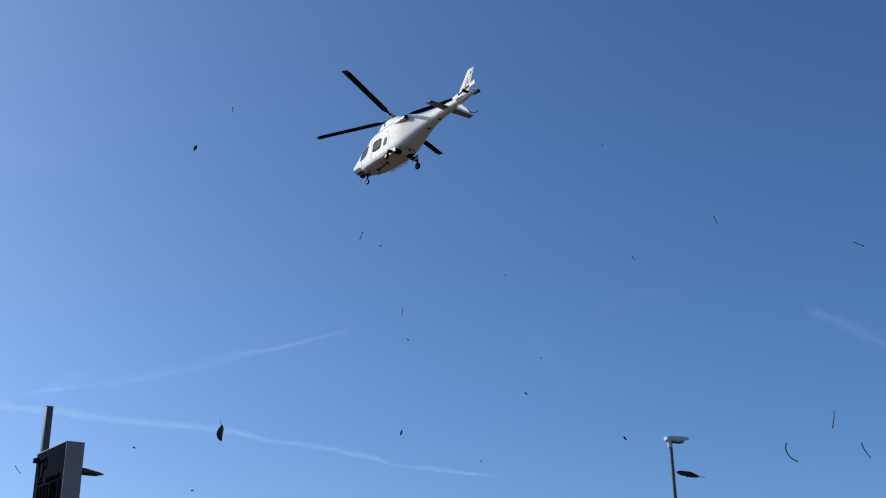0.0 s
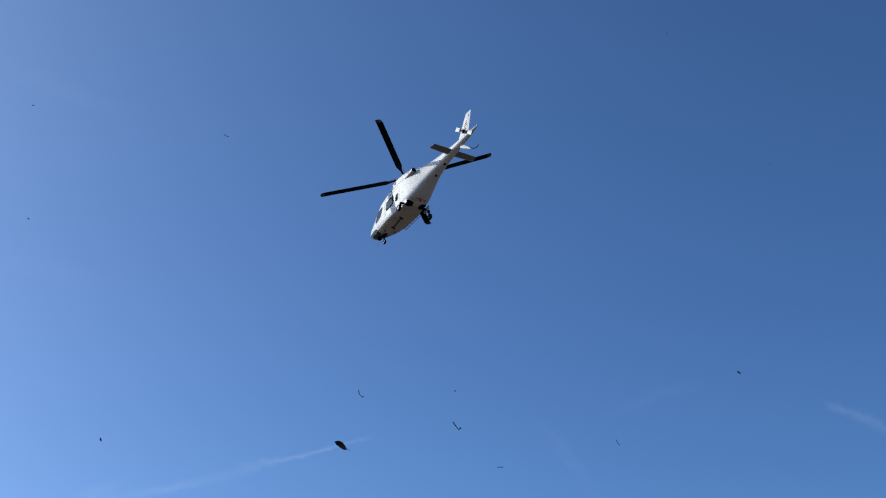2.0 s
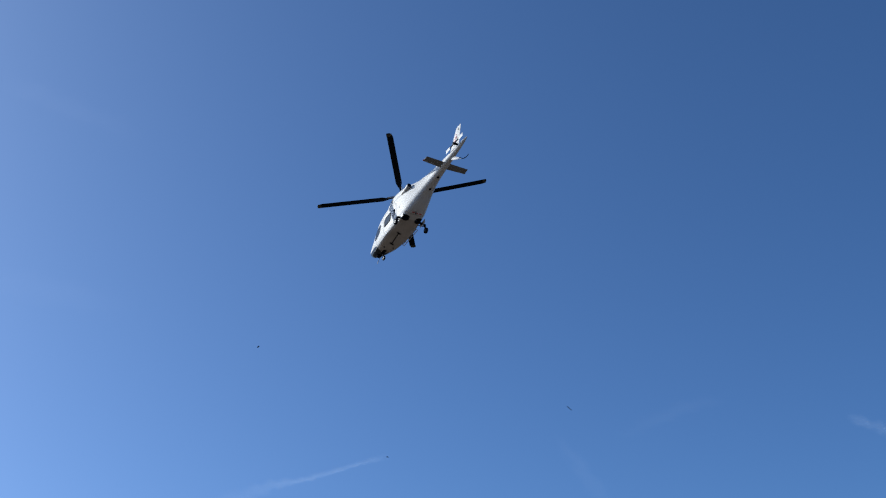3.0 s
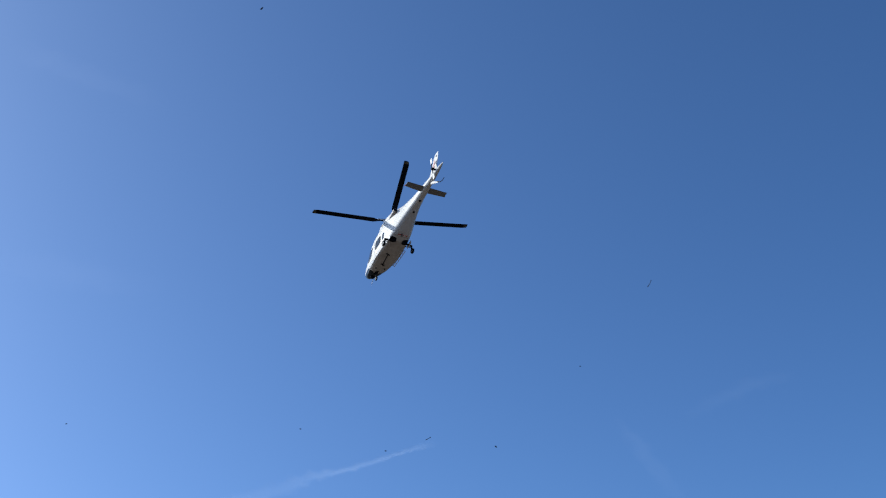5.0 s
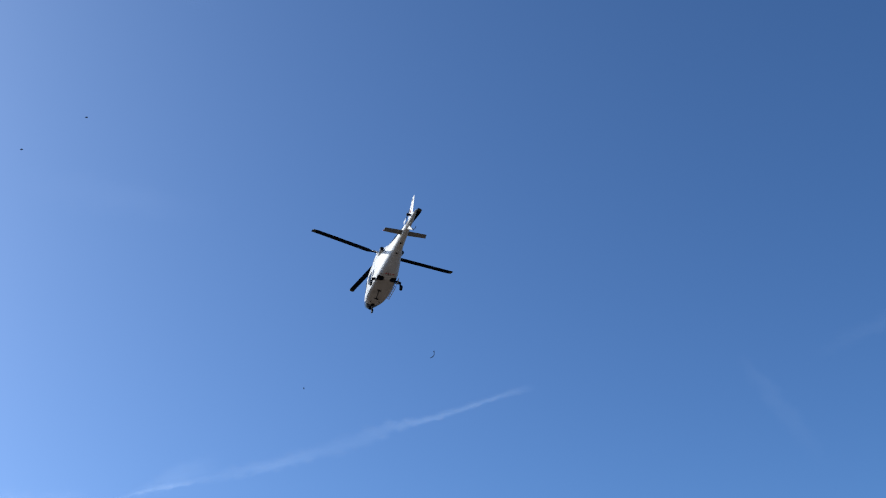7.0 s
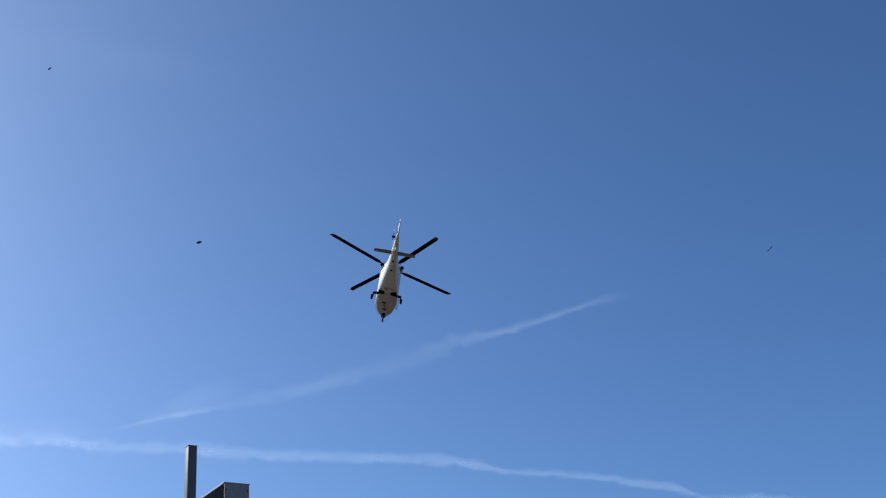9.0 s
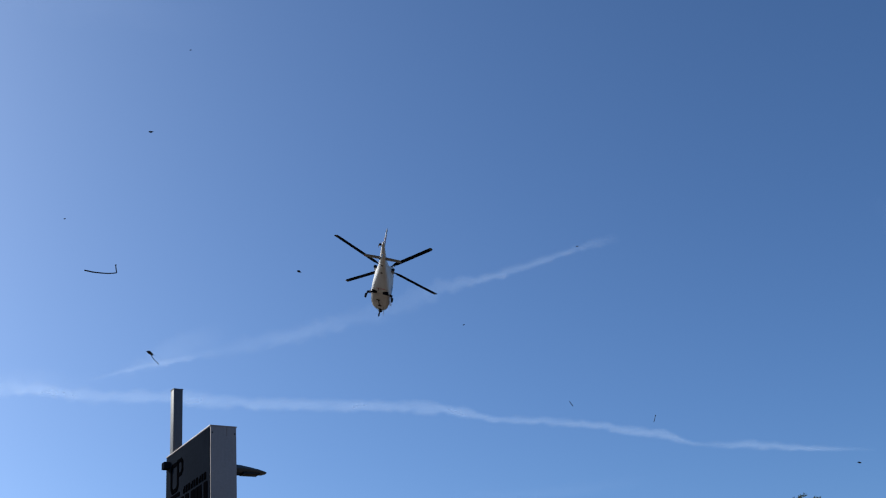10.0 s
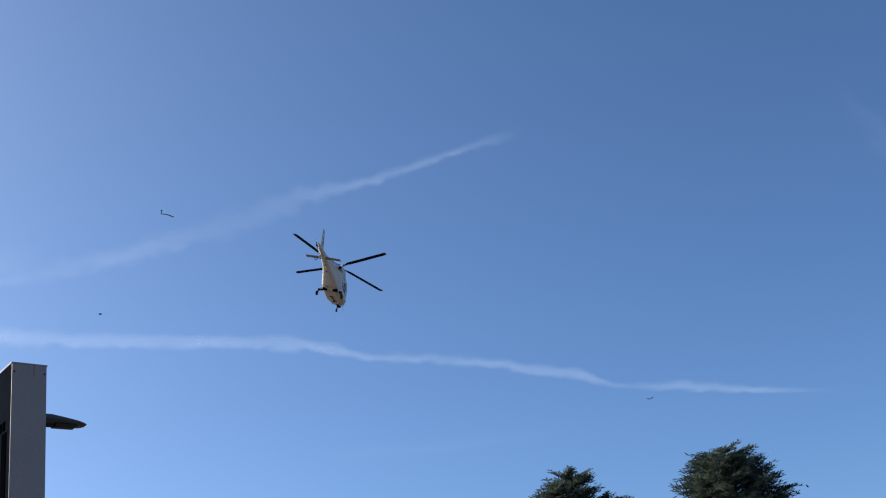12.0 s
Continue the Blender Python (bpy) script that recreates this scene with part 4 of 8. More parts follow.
# ---- what moves ----
def motions():
    walk(helicopter, [
        (0, pose(-2.737, 58.189, 28.517, 1.62, -1.62, 126.19)),
        (0.5, pose(-2.685, 58.463, 29.613, 3.28, -0.71, 125.19)),
        (1, pose(-2.719, 58.793, 30.719, 3.55, 0.84, 124.60)),
        (1.5, pose(-2.290, 59.247, 31.922, 2.49, 2.80, 123.32)),
        (2, pose(-2.065, 60.128, 33.132, 1.54, 4.60, 122.50)),
        (2.5, pose(-2.003, 61.208, 34.302, 1.82, 6.58, 121.76)),
        (4.5, pose(-2.535, 69.269, 38.852, 4.66, 8.75, 117.70)),
        (5, pose(-3.266, 70.539, 39.107, 4.59, 8.39, 117.58)),
        (5.5, pose(-4.310, 72.099, 39.098, 4.11, 7.06, 117.18)),
        (6, pose(-5.317, 73.565, 38.951, 3.77, 5.54, 115.46)),
        (6.5, pose(-6.786, 74.854, 38.344, 4.11, 3.69, 113.41)),
        (7, pose(-7.973, 75.334, 37.228, 5.38, 1.75, 111.01)),
        (7.5, pose(-9.645, 74.244, 35.863, 6.58, 0.75, 109.57)),
        (9.5, pose(-13.763, 87.607, 35.314, 13.95, -0.25, 100.29)),
        (10, pose(-14.305, 92.359, 35.634, 15.71, -0.49, 98.25)),
        (10.5, pose(-13.939, 95.882, 36.294, 16.78, -0.21, 95.42)),
        (11, pose(-12.632, 98.230, 36.950, 17.67, 0.07, 92.34)),
        (11.5, pose(-10.524, 99.886, 37.478, 17.99, -0.03, 88.57)),
        (12, pose(-7.555, 101.128, 37.940, 18.32, -0.40, 84.07)),
    ])
    # blade angle in degrees beyond a whole number of quarter turns each half second: 390 turns a minute
    lead = [(0, 26.1), (0.5, 30.4), (1, 36.0), (1.5, 40.0), (2, 44.2), (2.5, 48.9), (4.5, 71.0), (5, 77.4), (5.5, 83.6), (6, 89.9), (6.5, 95.7), (7, 101.3), (7.5, 106.3), (9.5, 126.2), (10, 129.8), (10.5, 133.9), (11, 137.8), (11.5, 141.4), (12, 144.9)]
    ts, az = zip(*lead)
    spin = []
    for k in range(361):
        t = k / 30
        spin.append((t, pose(0, 0, 3.105, 0, 4.03, 0) @ pose(0, 0, 0, 0, 0, 2340 * t + float(np.interp(t, ts, az)))))
    walk(main_rotor, spin)
    # tail rotor: half turns run through beyond ten a second
    half = ((0.0, -0.70), (0.5, -0.42), (0.95, -0.04), (2.0, 0.57), (2.45, 0.96), (5.2, 2.96), (6.5, 3.96), (9.4, 6), (10.5, 7), (12.0, 8.3))
    ts, turns = zip(*half)
    walk(tail_rotor, [(k / 30, pose(-6.92, 0.29, 1.98, 0, -27 - 180 * float(np.interp(k / 30, ts, turns)) - 60 * k, 0)) for k in range(361)])
    drift = [
    (0, pose(-221.6, 2326.8, 696.3, 110.82, 4.51, 1.71)),
    (0.5, pose(-199.8, 2290.7, 686.3, 112.21, 4.78, 1.92)),
    (1, pose(-195.6, 2283.0, 683.6, 113.54, 4.39, 2.18)),
    (1.5, pose(-184.9, 2329.1, 708.0, 115.19, 4.34, 1.87)),
    (2, pose(-168.9, 2365.0, 732.6, 116.62, 4.30, 1.65)),
    (2.5, pose(-145.2, 2340.2, 741.1, 117.71, 4.27, 1.39)),
    (4.5, pose(-31.9, 2165.8, 763.4, 119.44, 4.25, 0.47)),
    (5, pose(-3.3, 2115.5, 767.4, 119.83, 4.25, 0.56)),
    (5.5, pose(23.8, 2038.9, 760.9, 119.98, 4.26, 0.92)),
    (6, pose(48.8, 1968.5, 755.3, 120.12, 4.27, 1.30)),
    (6.5, pose(70.8, 1886.9, 743.5, 119.91, 4.29, 2.15)),
    (7, pose(89.9, 1807.8, 730.5, 119.57, 4.32, 2.83)),
    (7.5, pose(103.5, 1694.1, 700.6, 119.59, 4.33, 3.90)),
    (9.5, pose(135.9, 1439.2, 636.3, 115.77, 4.53, 5.81)),
    (10, pose(128.0, 1431.2, 638.4, 114.78, 4.89, 5.49)),
    (10.5, pose(131.3, 1372.4, 640.2, 114.67, 5.44, 4.34)),
    (11, pose(140.6, 1277.8, 632.5, 114.91, 6.14, 2.62)),
    (11.5, pose(151.3, 1198.7, 630.1, 114.90, 6.86, 0.84)),
    (12, pose(157.0, 1106.9, 624.1, 114.50, 7.07, -1.32)),
    ]
    for trail in contrails:
        walk(trail, drift)
    # leaves, stalks and chaff lie on the ground, are whirled up past the eye and fall again
    walk(build_leaf(0.091, 0), [(0, pose(-1.21, 6.04, 2.83, 169, -78, -95)), (0.43, pose(-2.31, 4.55, 3.17, -141, -78, -95)), (1.5, pose(-5.51, -2.44, 0.02, -107, -78, -95)), (12, pose(-5.51, -2.44, 0.02, -107, -78, -95))])
    walk(build_leaf(0.122, 1, 0.12), [(0, pose(1.24, 5.84, 2.54, 102, 15, -10)), (0.43, pose(1.79, 4.53, 2.60, 40, 15, -10)), (1.5, pose(5.47, -2.44, 0.02, -4, 15, -10)), (12, pose(5.47, -2.44, 0.02, -4, 15, -10))])
    walk(build_leaf(0.042, 2), [(0, pose(-1.54, 6.38, 4.70, 154, -55, -29)), (0.43, pose(-2.00, 4.61, 5.05, 123, -19, 18)), (1.5, pose(-5.34, -2.44, 0.02, 122, 11, 37)), (12, pose(-5.34, -2.44, 0.02, 122, 11, 37))])
    walk(build_stalk(0.044, 3, 18), [(0, pose(-2.02, 9.76, 6.75, -170, -62, -86)), (0.43, pose(-2.37, 7.09, 7.02, -8, -51, 110)), (1.5, pose(-5.81, -2.44, 0.02, -5, -6, 104)), (12, pose(-5.81, -2.44, 0.02, -5, -6, 104))])
    walk(build_stalk(0.068, 4, 18), [(0, pose(-0.70, 9.00, 5.12, 140, -62, -42)), (0.43, pose(-1.18, 6.28, 6.35, 25, -43, 84)), (1.5, pose(-3.92, -2.44, 0.02, 18, 2, 102)), (12, pose(-3.92, -2.44, 0.02, 18, 2, 102))])
    walk(build_leaf(0.033, 5, 0.2), [(0, pose(-0.72, 12.16, 6.24, 105, -0, 3)), (0.43, pose(-1.20, 8.42, 8.03, 169, -0, 3)), (1.5, pose(-4.35, -2.44, 0.02, -146, -0, 3)), (12, pose(-4.35, -2.44, 0.02, -146, -0, 3))])
    walk(build_stalk(0.073, 6, 18), [(0, pose(2.53, 9.71, 5.52, 148, 62, 33)), (0.43, pose(3.43, 6.93, 6.39, -120, 37, 140)), (1.5, pose(6.77, -2.44, 0.02, -113, -4, 161)), (12, pose(6.77, -2.44, 0.02, -113, -4, 161))])
    walk(build_stalk(0.080, 7, 18), [(0, pose(3.25, 8.27, 4.71, 118, 28, -11)), (0.43, pose(2.86, 6.33, 4.46, 82, 38, -73)), (1.5, pose(5.43, -2.44, 0.02, 60, 26, -113)), (12, pose(5.43, -2.44, 0.02, 60, 26, -113))])
    walk(build_stalk(0.044, 8, 18), [(0, pose(1.86, 10.39, 5.40, 123, 58, 26)), (0.43, pose(3.12, 7.21, 6.93, -125, 59, 145)), (1.5, pose(5.98, -2.44, 0.02, -109, 26, 168)), (12, pose(5.98, -2.44, 0.02, -109, 26, 168))])
    walk(build_leaf(0.024, 9, 0.2), [(0, pose(0.67, 11.56, 5.65, 82, 2, -3)), (0.43, pose(1.23, 7.95, 7.56, 38, 2, -3)), (1.5, pose(3.79, -2.44, 0.02, 7, 2, -3)), (12, pose(3.79, -2.44, 0.02, 7, 2, -3))])
    walk(build_stalk(0.075, 10, 18), [(0, pose(-0.46, 11.89, 5.35, 168, -72, -72)), (0.43, pose(-0.90, 8.08, 7.68, 7, -55, 92)), (1.5, pose(-3.49, -2.44, 0.02, 4, -18, 96)), (12, pose(-3.49, -2.44, 0.02, 4, -18, 96))])
    walk(build_leaf(0.027, 11, 0.2), [(0, pose(-0.35, 10.56, 4.65, 129, 19, 8)), (0.43, pose(-0.76, 7.10, 7.00, 175, 53, 76)), (1.5, pose(-4.50, -2.44, 0.02, -140, 38, 137)), (12, pose(-4.50, -2.44, 0.02, -140, 38, 137))])
    walk(build_leaf(0.027, 12, 0.2), [(0, pose(1.13, 12.87, 5.07, 93, 2, -4)), (0.43, pose(3.28, 8.64, 7.98, 93, -2, 55)), (1.5, pose(6.72, -2.44, 0.02, 91, -3, 96)), (12, pose(6.72, -2.44, 0.02, 91, -3, 96))])
    walk(build_leaf(0.037, 13, 0.2), [(0, pose(0.76, 10.39, 4.06, 119, 50, 12)), (0.43, pose(2.85, 6.92, 6.68, 175, 50, 12)), (1.5, pose(4.89, -2.44, 0.02, -145, 50, 12)), (12, pose(4.89, -2.44, 0.02, -145, 50, 12))])
    walk(build_leaf(0.063, 14, 0.2), [(0, pose(-0.49, 12.42, 4.12, 113, -75, -46)), (0.43, pose(-1.82, 8.09, 7.78, 96, -2, -24)), (1.5, pose(-5.30, -2.44, 0.02, 99, 49, -17)), (12, pose(-5.30, -2.44, 0.02, 99, 49, -17))])
    walk(build_leaf(0.051, 15, 0.2), [(0, pose(1.79, 11.23, 3.79, 97, 52, 5)), (0.43, pose(3.71, 8.38, 4.48, 137, 26, 64)), (1.5, pose(6.35, -2.44, 0.02, 142, -1, 87)), (12, pose(6.35, -2.44, 0.02, 142, -1, 87))])
    walk(build_leaf(0.023, 16, 0.2), [(0, pose(0.36, 11.67, 3.66, 89, 1, -2)), (0.43, pose(3.49, 7.58, 7.23, 137, 1, -2)), (1.5, pose(6.63, -2.44, 0.02, 171, 1, -2)), (12, pose(6.63, -2.44, 0.02, 171, 1, -2))])
    walk(build_leaf(0.033, 17, 0.2), [(0, pose(-3.06, 11.05, 3.73, 92, 27, 21)), (0.43, pose(-4.09, 8.48, 3.85, 160, 27, 21)), (1.5, pose(-6.29, -2.44, 0.02, -152, 27, 21)), (12, pose(-6.29, -2.44, 0.02, -152, 27, 21))])
    walk(build_stalk(0.158, 18, 18), [(0, pose(3.62, 10.45, 3.78, 129, -73, -61)), (0.43, pose(3.42, 8.10, 3.64, 70, -73, -61)), (1.5, pose(5.86, -2.44, 0.02, 29, -73, -61)), (12, pose(5.86, -2.44, 0.02, 29, -73, -61))])
    walk(build_stalk(0.150, 19, 105), [(0, pose(2.55, 8.33, 3.10, 119, 65, 5)), (0.43, pose(2.68, 6.47, 3.06, -106, 43, 146)), (1.5, pose(5.05, -2.44, 0.02, -102, -4, 159)), (12, pose(5.05, -2.44, 0.02, -102, -4, 159))])
    walk(build_stalk(0.128, 20, 18), [(0, pose(3.40, 9.15, 3.26, 112, 66, 3)), (0.43, pose(2.94, 7.14, 3.11, 156, 24, 58)), (1.5, pose(6.53, -2.44, 0.02, 158, -11, 73)), (12, pose(6.53, -2.44, 0.02, 158, -11, 73))])
    walk(build_leaf(0.035, 21, 0.2), [(0, pose(-2.64, 11.85, 3.43, 121, -1, 12)), (0.43, pose(-4.34, 9.14, 3.55, 141, -48, -30)), (1.5, pose(-6.35, -2.44, 0.02, -160, -56, -100)), (12, pose(-6.35, -2.44, 0.02, -160, -56, -100))])
    walk(build_stalk(0.085, 22, 18), [(0, pose(-4.02, 10.63, 3.46, 109, 50, 32)), (0.43, pose(-3.91, 8.28, 3.32, 143, 3, 96)), (1.5, pose(-6.82, -2.44, 0.02, 132, -35, 130)), (12, pose(-6.82, -2.44, 0.02, 132, -35, 130))])
    walk(build_leaf(0.026, 23, 0.2), [(0, pose(1.86, 11.78, 7.30, 88, 4, -7)), (0.43, pose(2.13, 8.47, 7.94, 81, 75, -15)), (1.5, pose(4.37, -2.44, 0.02, -86, 54, 176)), (12, pose(4.37, -2.44, 0.02, -86, 54, 176))])
    walk(build_leaf(0.046, 24, 0.2), [(0, pose(-0.13, 17.08, 2.92, -128, -35, -159)), (0.07, pose(-0.16, 16.96, 3.29, -130, -38, -156)), (0.5, pose(-2.26, 11.31, 8.85, 157, -57, -67)), (0.93, pose(-2.10, 8.36, 8.26, 121, -15, -12)), (2, pose(-5.59, -2.44, 0.02, 122, 20, 9)), (12, pose(-5.59, -2.44, 0.02, 122, 20, 9))])
    walk(build_leaf(0.035, 25, 0.2), [(0, pose(-0.28, 15.41, 2.76, 116, -50, 31)), (0.07, pose(-0.43, 15.15, 3.11, 120, -48, 26)), (0.5, pose(1.81, 10.18, 7.91, 144, -11, -18)), (0.93, pose(1.77, 7.50, 7.52, 138, 31, -51)), (2, pose(4.46, -2.44, 0.02, 110, 52, -92)), (12, pose(4.46, -2.44, 0.02, 110, 52, -92))])
    walk(build_leaf(0.022, 26, 0.2), [(0, pose(-0.12, 14.65, 2.68, -155, -3, 7)), (0.07, pose(-0.13, 14.35, 3.02, -159, -3, 7)), (0.5, pose(-1.72, 9.88, 7.00, 144, -3, 7)), (0.93, pose(-1.85, 7.07, 7.26, 87, -3, 7)), (2, pose(-4.19, -2.44, 0.02, 47, -3, 7)), (12, pose(-4.19, -2.44, 0.02, 47, -3, 7))])
    walk(build_leaf(0.031, 27, 0.2), [(0, pose(0.03, 16.02, 2.81, 62, -6, 15)), (0.07, pose(0.06, 15.74, 3.16, 66, -6, 15)), (0.5, pose(-3.85, 10.98, 7.17, 117, -6, 15)), (0.93, pose(-4.35, 7.85, 7.54, 169, -6, 15)), (2, pose(-6.84, -2.44, 0.02, -156, -6, 15)), (12, pose(-6.84, -2.44, 0.02, -156, -6, 15))])
    walk(build_leaf(0.058, 28, 0.2), [(0, pose(0.12, 16.95, 2.89, 173, -8, 8)), (0.07, pose(0.00, 16.66, 3.25, 169, -8, 8)), (0.5, pose(-2.58, 12.06, 6.40, 111, -8, 8)), (0.93, pose(-4.02, 8.20, 8.14, 53, -8, 8)), (2, pose(-6.11, -2.44, 0.02, 12, -8, 8)), (12, pose(-6.11, -2.44, 0.02, 12, -8, 8))])
    walk(build_leaf(0.036, 29, 0.2), [(0, pose(0.11, 15.57, 2.78, 37, -24, 94)), (0.07, pose(0.22, 15.44, 3.13, 39, -28, 91)), (0.5, pose(-4.44, 11.07, 6.32, 116, -52, -10)), (0.93, pose(-4.34, 8.29, 6.07, 147, 3, -71)), (2, pose(-7.11, -2.44, 0.02, 131, 43, -108)), (12, pose(-7.11, -2.44, 0.02, 131, 43, -108))])
    walk(build_leaf(0.029, 30, 0.2), [(0, pose(0.11, 15.33, 2.76, 56, 35, 29)), (0.07, pose(0.24, 15.21, 3.10, 60, 35, 29)), (0.5, pose(-3.33, 11.25, 5.40, 116, 35, 29)), (0.93, pose(-4.28, 8.22, 5.88, 172, 35, 29)), (2, pose(-7.73, -2.44, 0.02, -148, 35, 29)), (12, pose(-7.73, -2.44, 0.02, -148, 35, 29))])
    walk(build_leaf(0.037, 31, 0.2), [(0, pose(0.29, 16.29, 2.83, 58, 66, -20)), (0.07, pose(0.28, 16.04, 3.19, 63, 62, -15)), (0.5, pose(-2.47, 12.18, 4.82, 78, -2, 10)), (0.93, pose(-4.51, 8.71, 6.00, 60, -65, 37)), (2, pose(-6.60, -2.44, 0.02, -63, -63, 165)), (12, pose(-6.60, -2.44, 0.02, -63, -63, 165))])
    walk(build_leaf(0.042, 32), [(0, pose(-0.45, 12.22, 2.48, -104, -44, 166)), (0.07, pose(-0.60, 12.02, 2.80, -106, -49, 168)), (0.5, pose(1.54, 9.03, 4.29, 111, -60, -43)), (0.93, pose(2.97, 6.50, 5.04, 100, 6, -23)), (2, pose(5.00, -2.44, 0.02, 107, 52, -10)), (12, pose(5.00, -2.44, 0.02, 107, 52, -10))])
    walk(build_leaf(0.028, 33, 0.2), [(0, pose(-0.80, 14.57, 2.70, 106, -16, 46)), (0.07, pose(-0.67, 14.45, 3.04, 107, -15, 42)), (0.5, pose(2.19, 10.69, 5.22, 112, 5, -11)), (0.93, pose(3.62, 7.68, 6.04, 98, 21, -67)), (2, pose(6.27, -2.44, 0.02, 82, 21, -109)), (12, pose(6.27, -2.44, 0.02, 82, 21, -109))])
    walk(build_leaf(0.022, 34, 0.2), [(0, pose(-0.49, 14.34, 2.67, 146, 55, 39)), (0.07, pose(-0.60, 14.08, 3.00, 142, 53, 33)), (0.5, pose(1.77, 10.41, 5.13, 119, 4, -9)), (0.93, pose(3.56, 7.27, 6.43, 133, -46, -46)), (2, pose(7.33, -2.44, 0.02, -168, -61, -115)), (12, pose(7.33, -2.44, 0.02, -168, -61, -115))])
    walk(build_leaf(0.033, 35, 0.2), [(0, pose(-1.03, 14.11, 2.66, 152, 46, -2)), (0.07, pose(-1.06, 14.00, 3.00, 147, 46, -2)), (0.5, pose(3.15, 10.59, 4.54, 84, 46, -2)), (0.93, pose(3.49, 8.07, 4.45, 21, 46, -2)), (2, pose(5.78, -2.44, 0.02, -23, 46, -2)), (12, pose(5.78, -2.44, 0.02, -23, 46, -2))])
    walk(build_leaf(0.038, 36), [(0, pose(-0.02, 8.33, 2.13, 22, 32, -56)), (0.07, pose(-0.13, 8.14, 2.40, 23, 35, -54)), (0.5, pose(-0.42, 6.23, 3.18, 112, 70, 45)), (0.93, pose(-0.63, 4.03, 4.82, 160, 20, 104)), (2, pose(-4.33, -2.44, 0.02, 160, -19, 119)), (12, pose(-4.33, -2.44, 0.02, 160, -19, 119))])
    walk(build_leaf(0.051, 37, 0.2), [(0, pose(-0.55, 16.87, 2.89, 86, -28, 20)), (0.07, pose(-0.39, 16.58, 3.25, 87, -23, 19)), (0.5, pose(-0.19, 12.83, 4.34, 85, 49, 14)), (0.93, pose(1.08, 8.19, 8.10, -84, 58, -157)), (2, pose(4.10, -2.44, 0.02, -87, 7, -162)), (12, pose(4.10, -2.44, 0.02, -87, 7, -162))])
    walk(build_leaf(0.027, 38, 0.2), [(0, pose(-0.76, 14.08, 2.65, 51, -70, -52)), (0.07, pose(-0.70, 13.84, 2.98, 55, -70, -52)), (0.5, pose(1.15, 10.59, 4.23, 117, -70, -52)), (0.93, pose(3.50, 7.50, 5.53, 178, -70, -52)), (2, pose(7.16, -2.44, 0.02, -139, -70, -52)), (12, pose(7.16, -2.44, 0.02, -139, -70, -52))])
    walk(build_leaf(0.032, 39, 0.2), [(0, pose(-0.34, 16.61, 2.87, 53, -25, -14)), (0.07, pose(-0.31, 16.42, 3.23, 57, -25, -14)), (0.5, pose(-0.13, 11.50, 7.27, 115, -25, -14)), (0.93, pose(-0.01, 8.11, 8.02, 172, -25, -14)), (2, pose(2.78, -2.44, 0.02, -148, -25, -14)), (12, pose(2.78, -2.44, 0.02, -148, -25, -14))])
    walk(build_leaf(0.053, 40, 0.2), [(0, pose(0.22, 17.52, 2.94, 135, 29, 52)), (0.07, pose(0.25, 17.23, 3.31, 134, 27, 50)), (0.5, pose(-5.43, 12.20, 7.24, 129, -8, 20)), (0.93, pose(-4.80, 9.25, 6.57, 144, -40, -16)), (2, pose(-7.12, -2.44, 0.02, 176, -52, -59)), (12, pose(-7.12, -2.44, 0.02, 176, -52, -59))])
    walk(build_leaf(0.029, 41, 0.2), [(0, pose(-0.35, 15.26, 2.76, 119, -22, 33)), (0.07, pose(-0.48, 15.11, 3.10, 120, -21, 30)), (0.5, pose(1.61, 10.76, 6.40, 126, 5, -8)), (0.93, pose(2.50, 7.51, 7.43, 114, 28, -48)), (2, pose(5.50, -2.44, 0.02, 94, 36, -84)), (12, pose(5.50, -2.44, 0.02, 94, 36, -84))])
    walk(build_chaff(0.029, 42), [(0, pose(-0.68, 15.27, 2.75, 148, 11, -94)), (0.07, pose(-0.56, 15.04, 3.10, 148, 8, -92)), (0.5, pose(3.78, 10.07, 7.95, 135, -42, -54)), (0.93, pose(3.54, 7.49, 7.40, 58, -52, 41)), (2, pose(7.41, -2.44, 0.02, 34, -21, 79)), (12, pose(7.41, -2.44, 0.02, 34, -21, 79))])
    walk(build_leaf(0.049, 43, 0.2), [(0, pose(0.87, 18.36, 0.31, -127, -8, -2)), (0.57, pose(-0.46, 15.80, 3.56, -160, -8, -2)), (1, pose(-0.79, 10.57, 8.13, 140, -8, -2)), (1.43, pose(-0.79, 7.88, 8.02, 81, -8, -2)), (2.5, pose(-3.40, -2.17, 0.02, 39, -8, -2)), (12, pose(-3.40, -2.17, 0.02, 39, -8, -2))])
    walk(build_leaf(0.039, 44, 0.2), [(0, pose(-0.39, 17.03, 0.29, 37, -15, 0)), (0.57, pose(-0.35, 14.52, 3.40, 70, -15, 0)), (1, pose(-1.65, 10.08, 6.75, 130, -15, 0)), (1.43, pose(-2.04, 7.24, 7.55, -170, -15, 0)), (2.5, pose(-4.88, -2.17, 0.02, -127, -15, 0)), (12, pose(-4.88, -2.17, 0.02, -127, -15, 0))])
    walk(build_leaf(0.033, 45, 0.2), [(0, pose(0.22, 17.95, 0.32, -177, -39, -78)), (0.57, pose(-0.20, 16.98, 3.70, 159, -34, -39)), (1, pose(-3.10, 12.00, 7.10, 141, -4, 12)), (1.43, pose(-4.47, 8.43, 8.53, 153, 29, 60)), (2.5, pose(-8.46, -2.17, 0.02, 180, 39, 106)), (12, pose(-8.46, -2.17, 0.02, 180, 39, 106))])
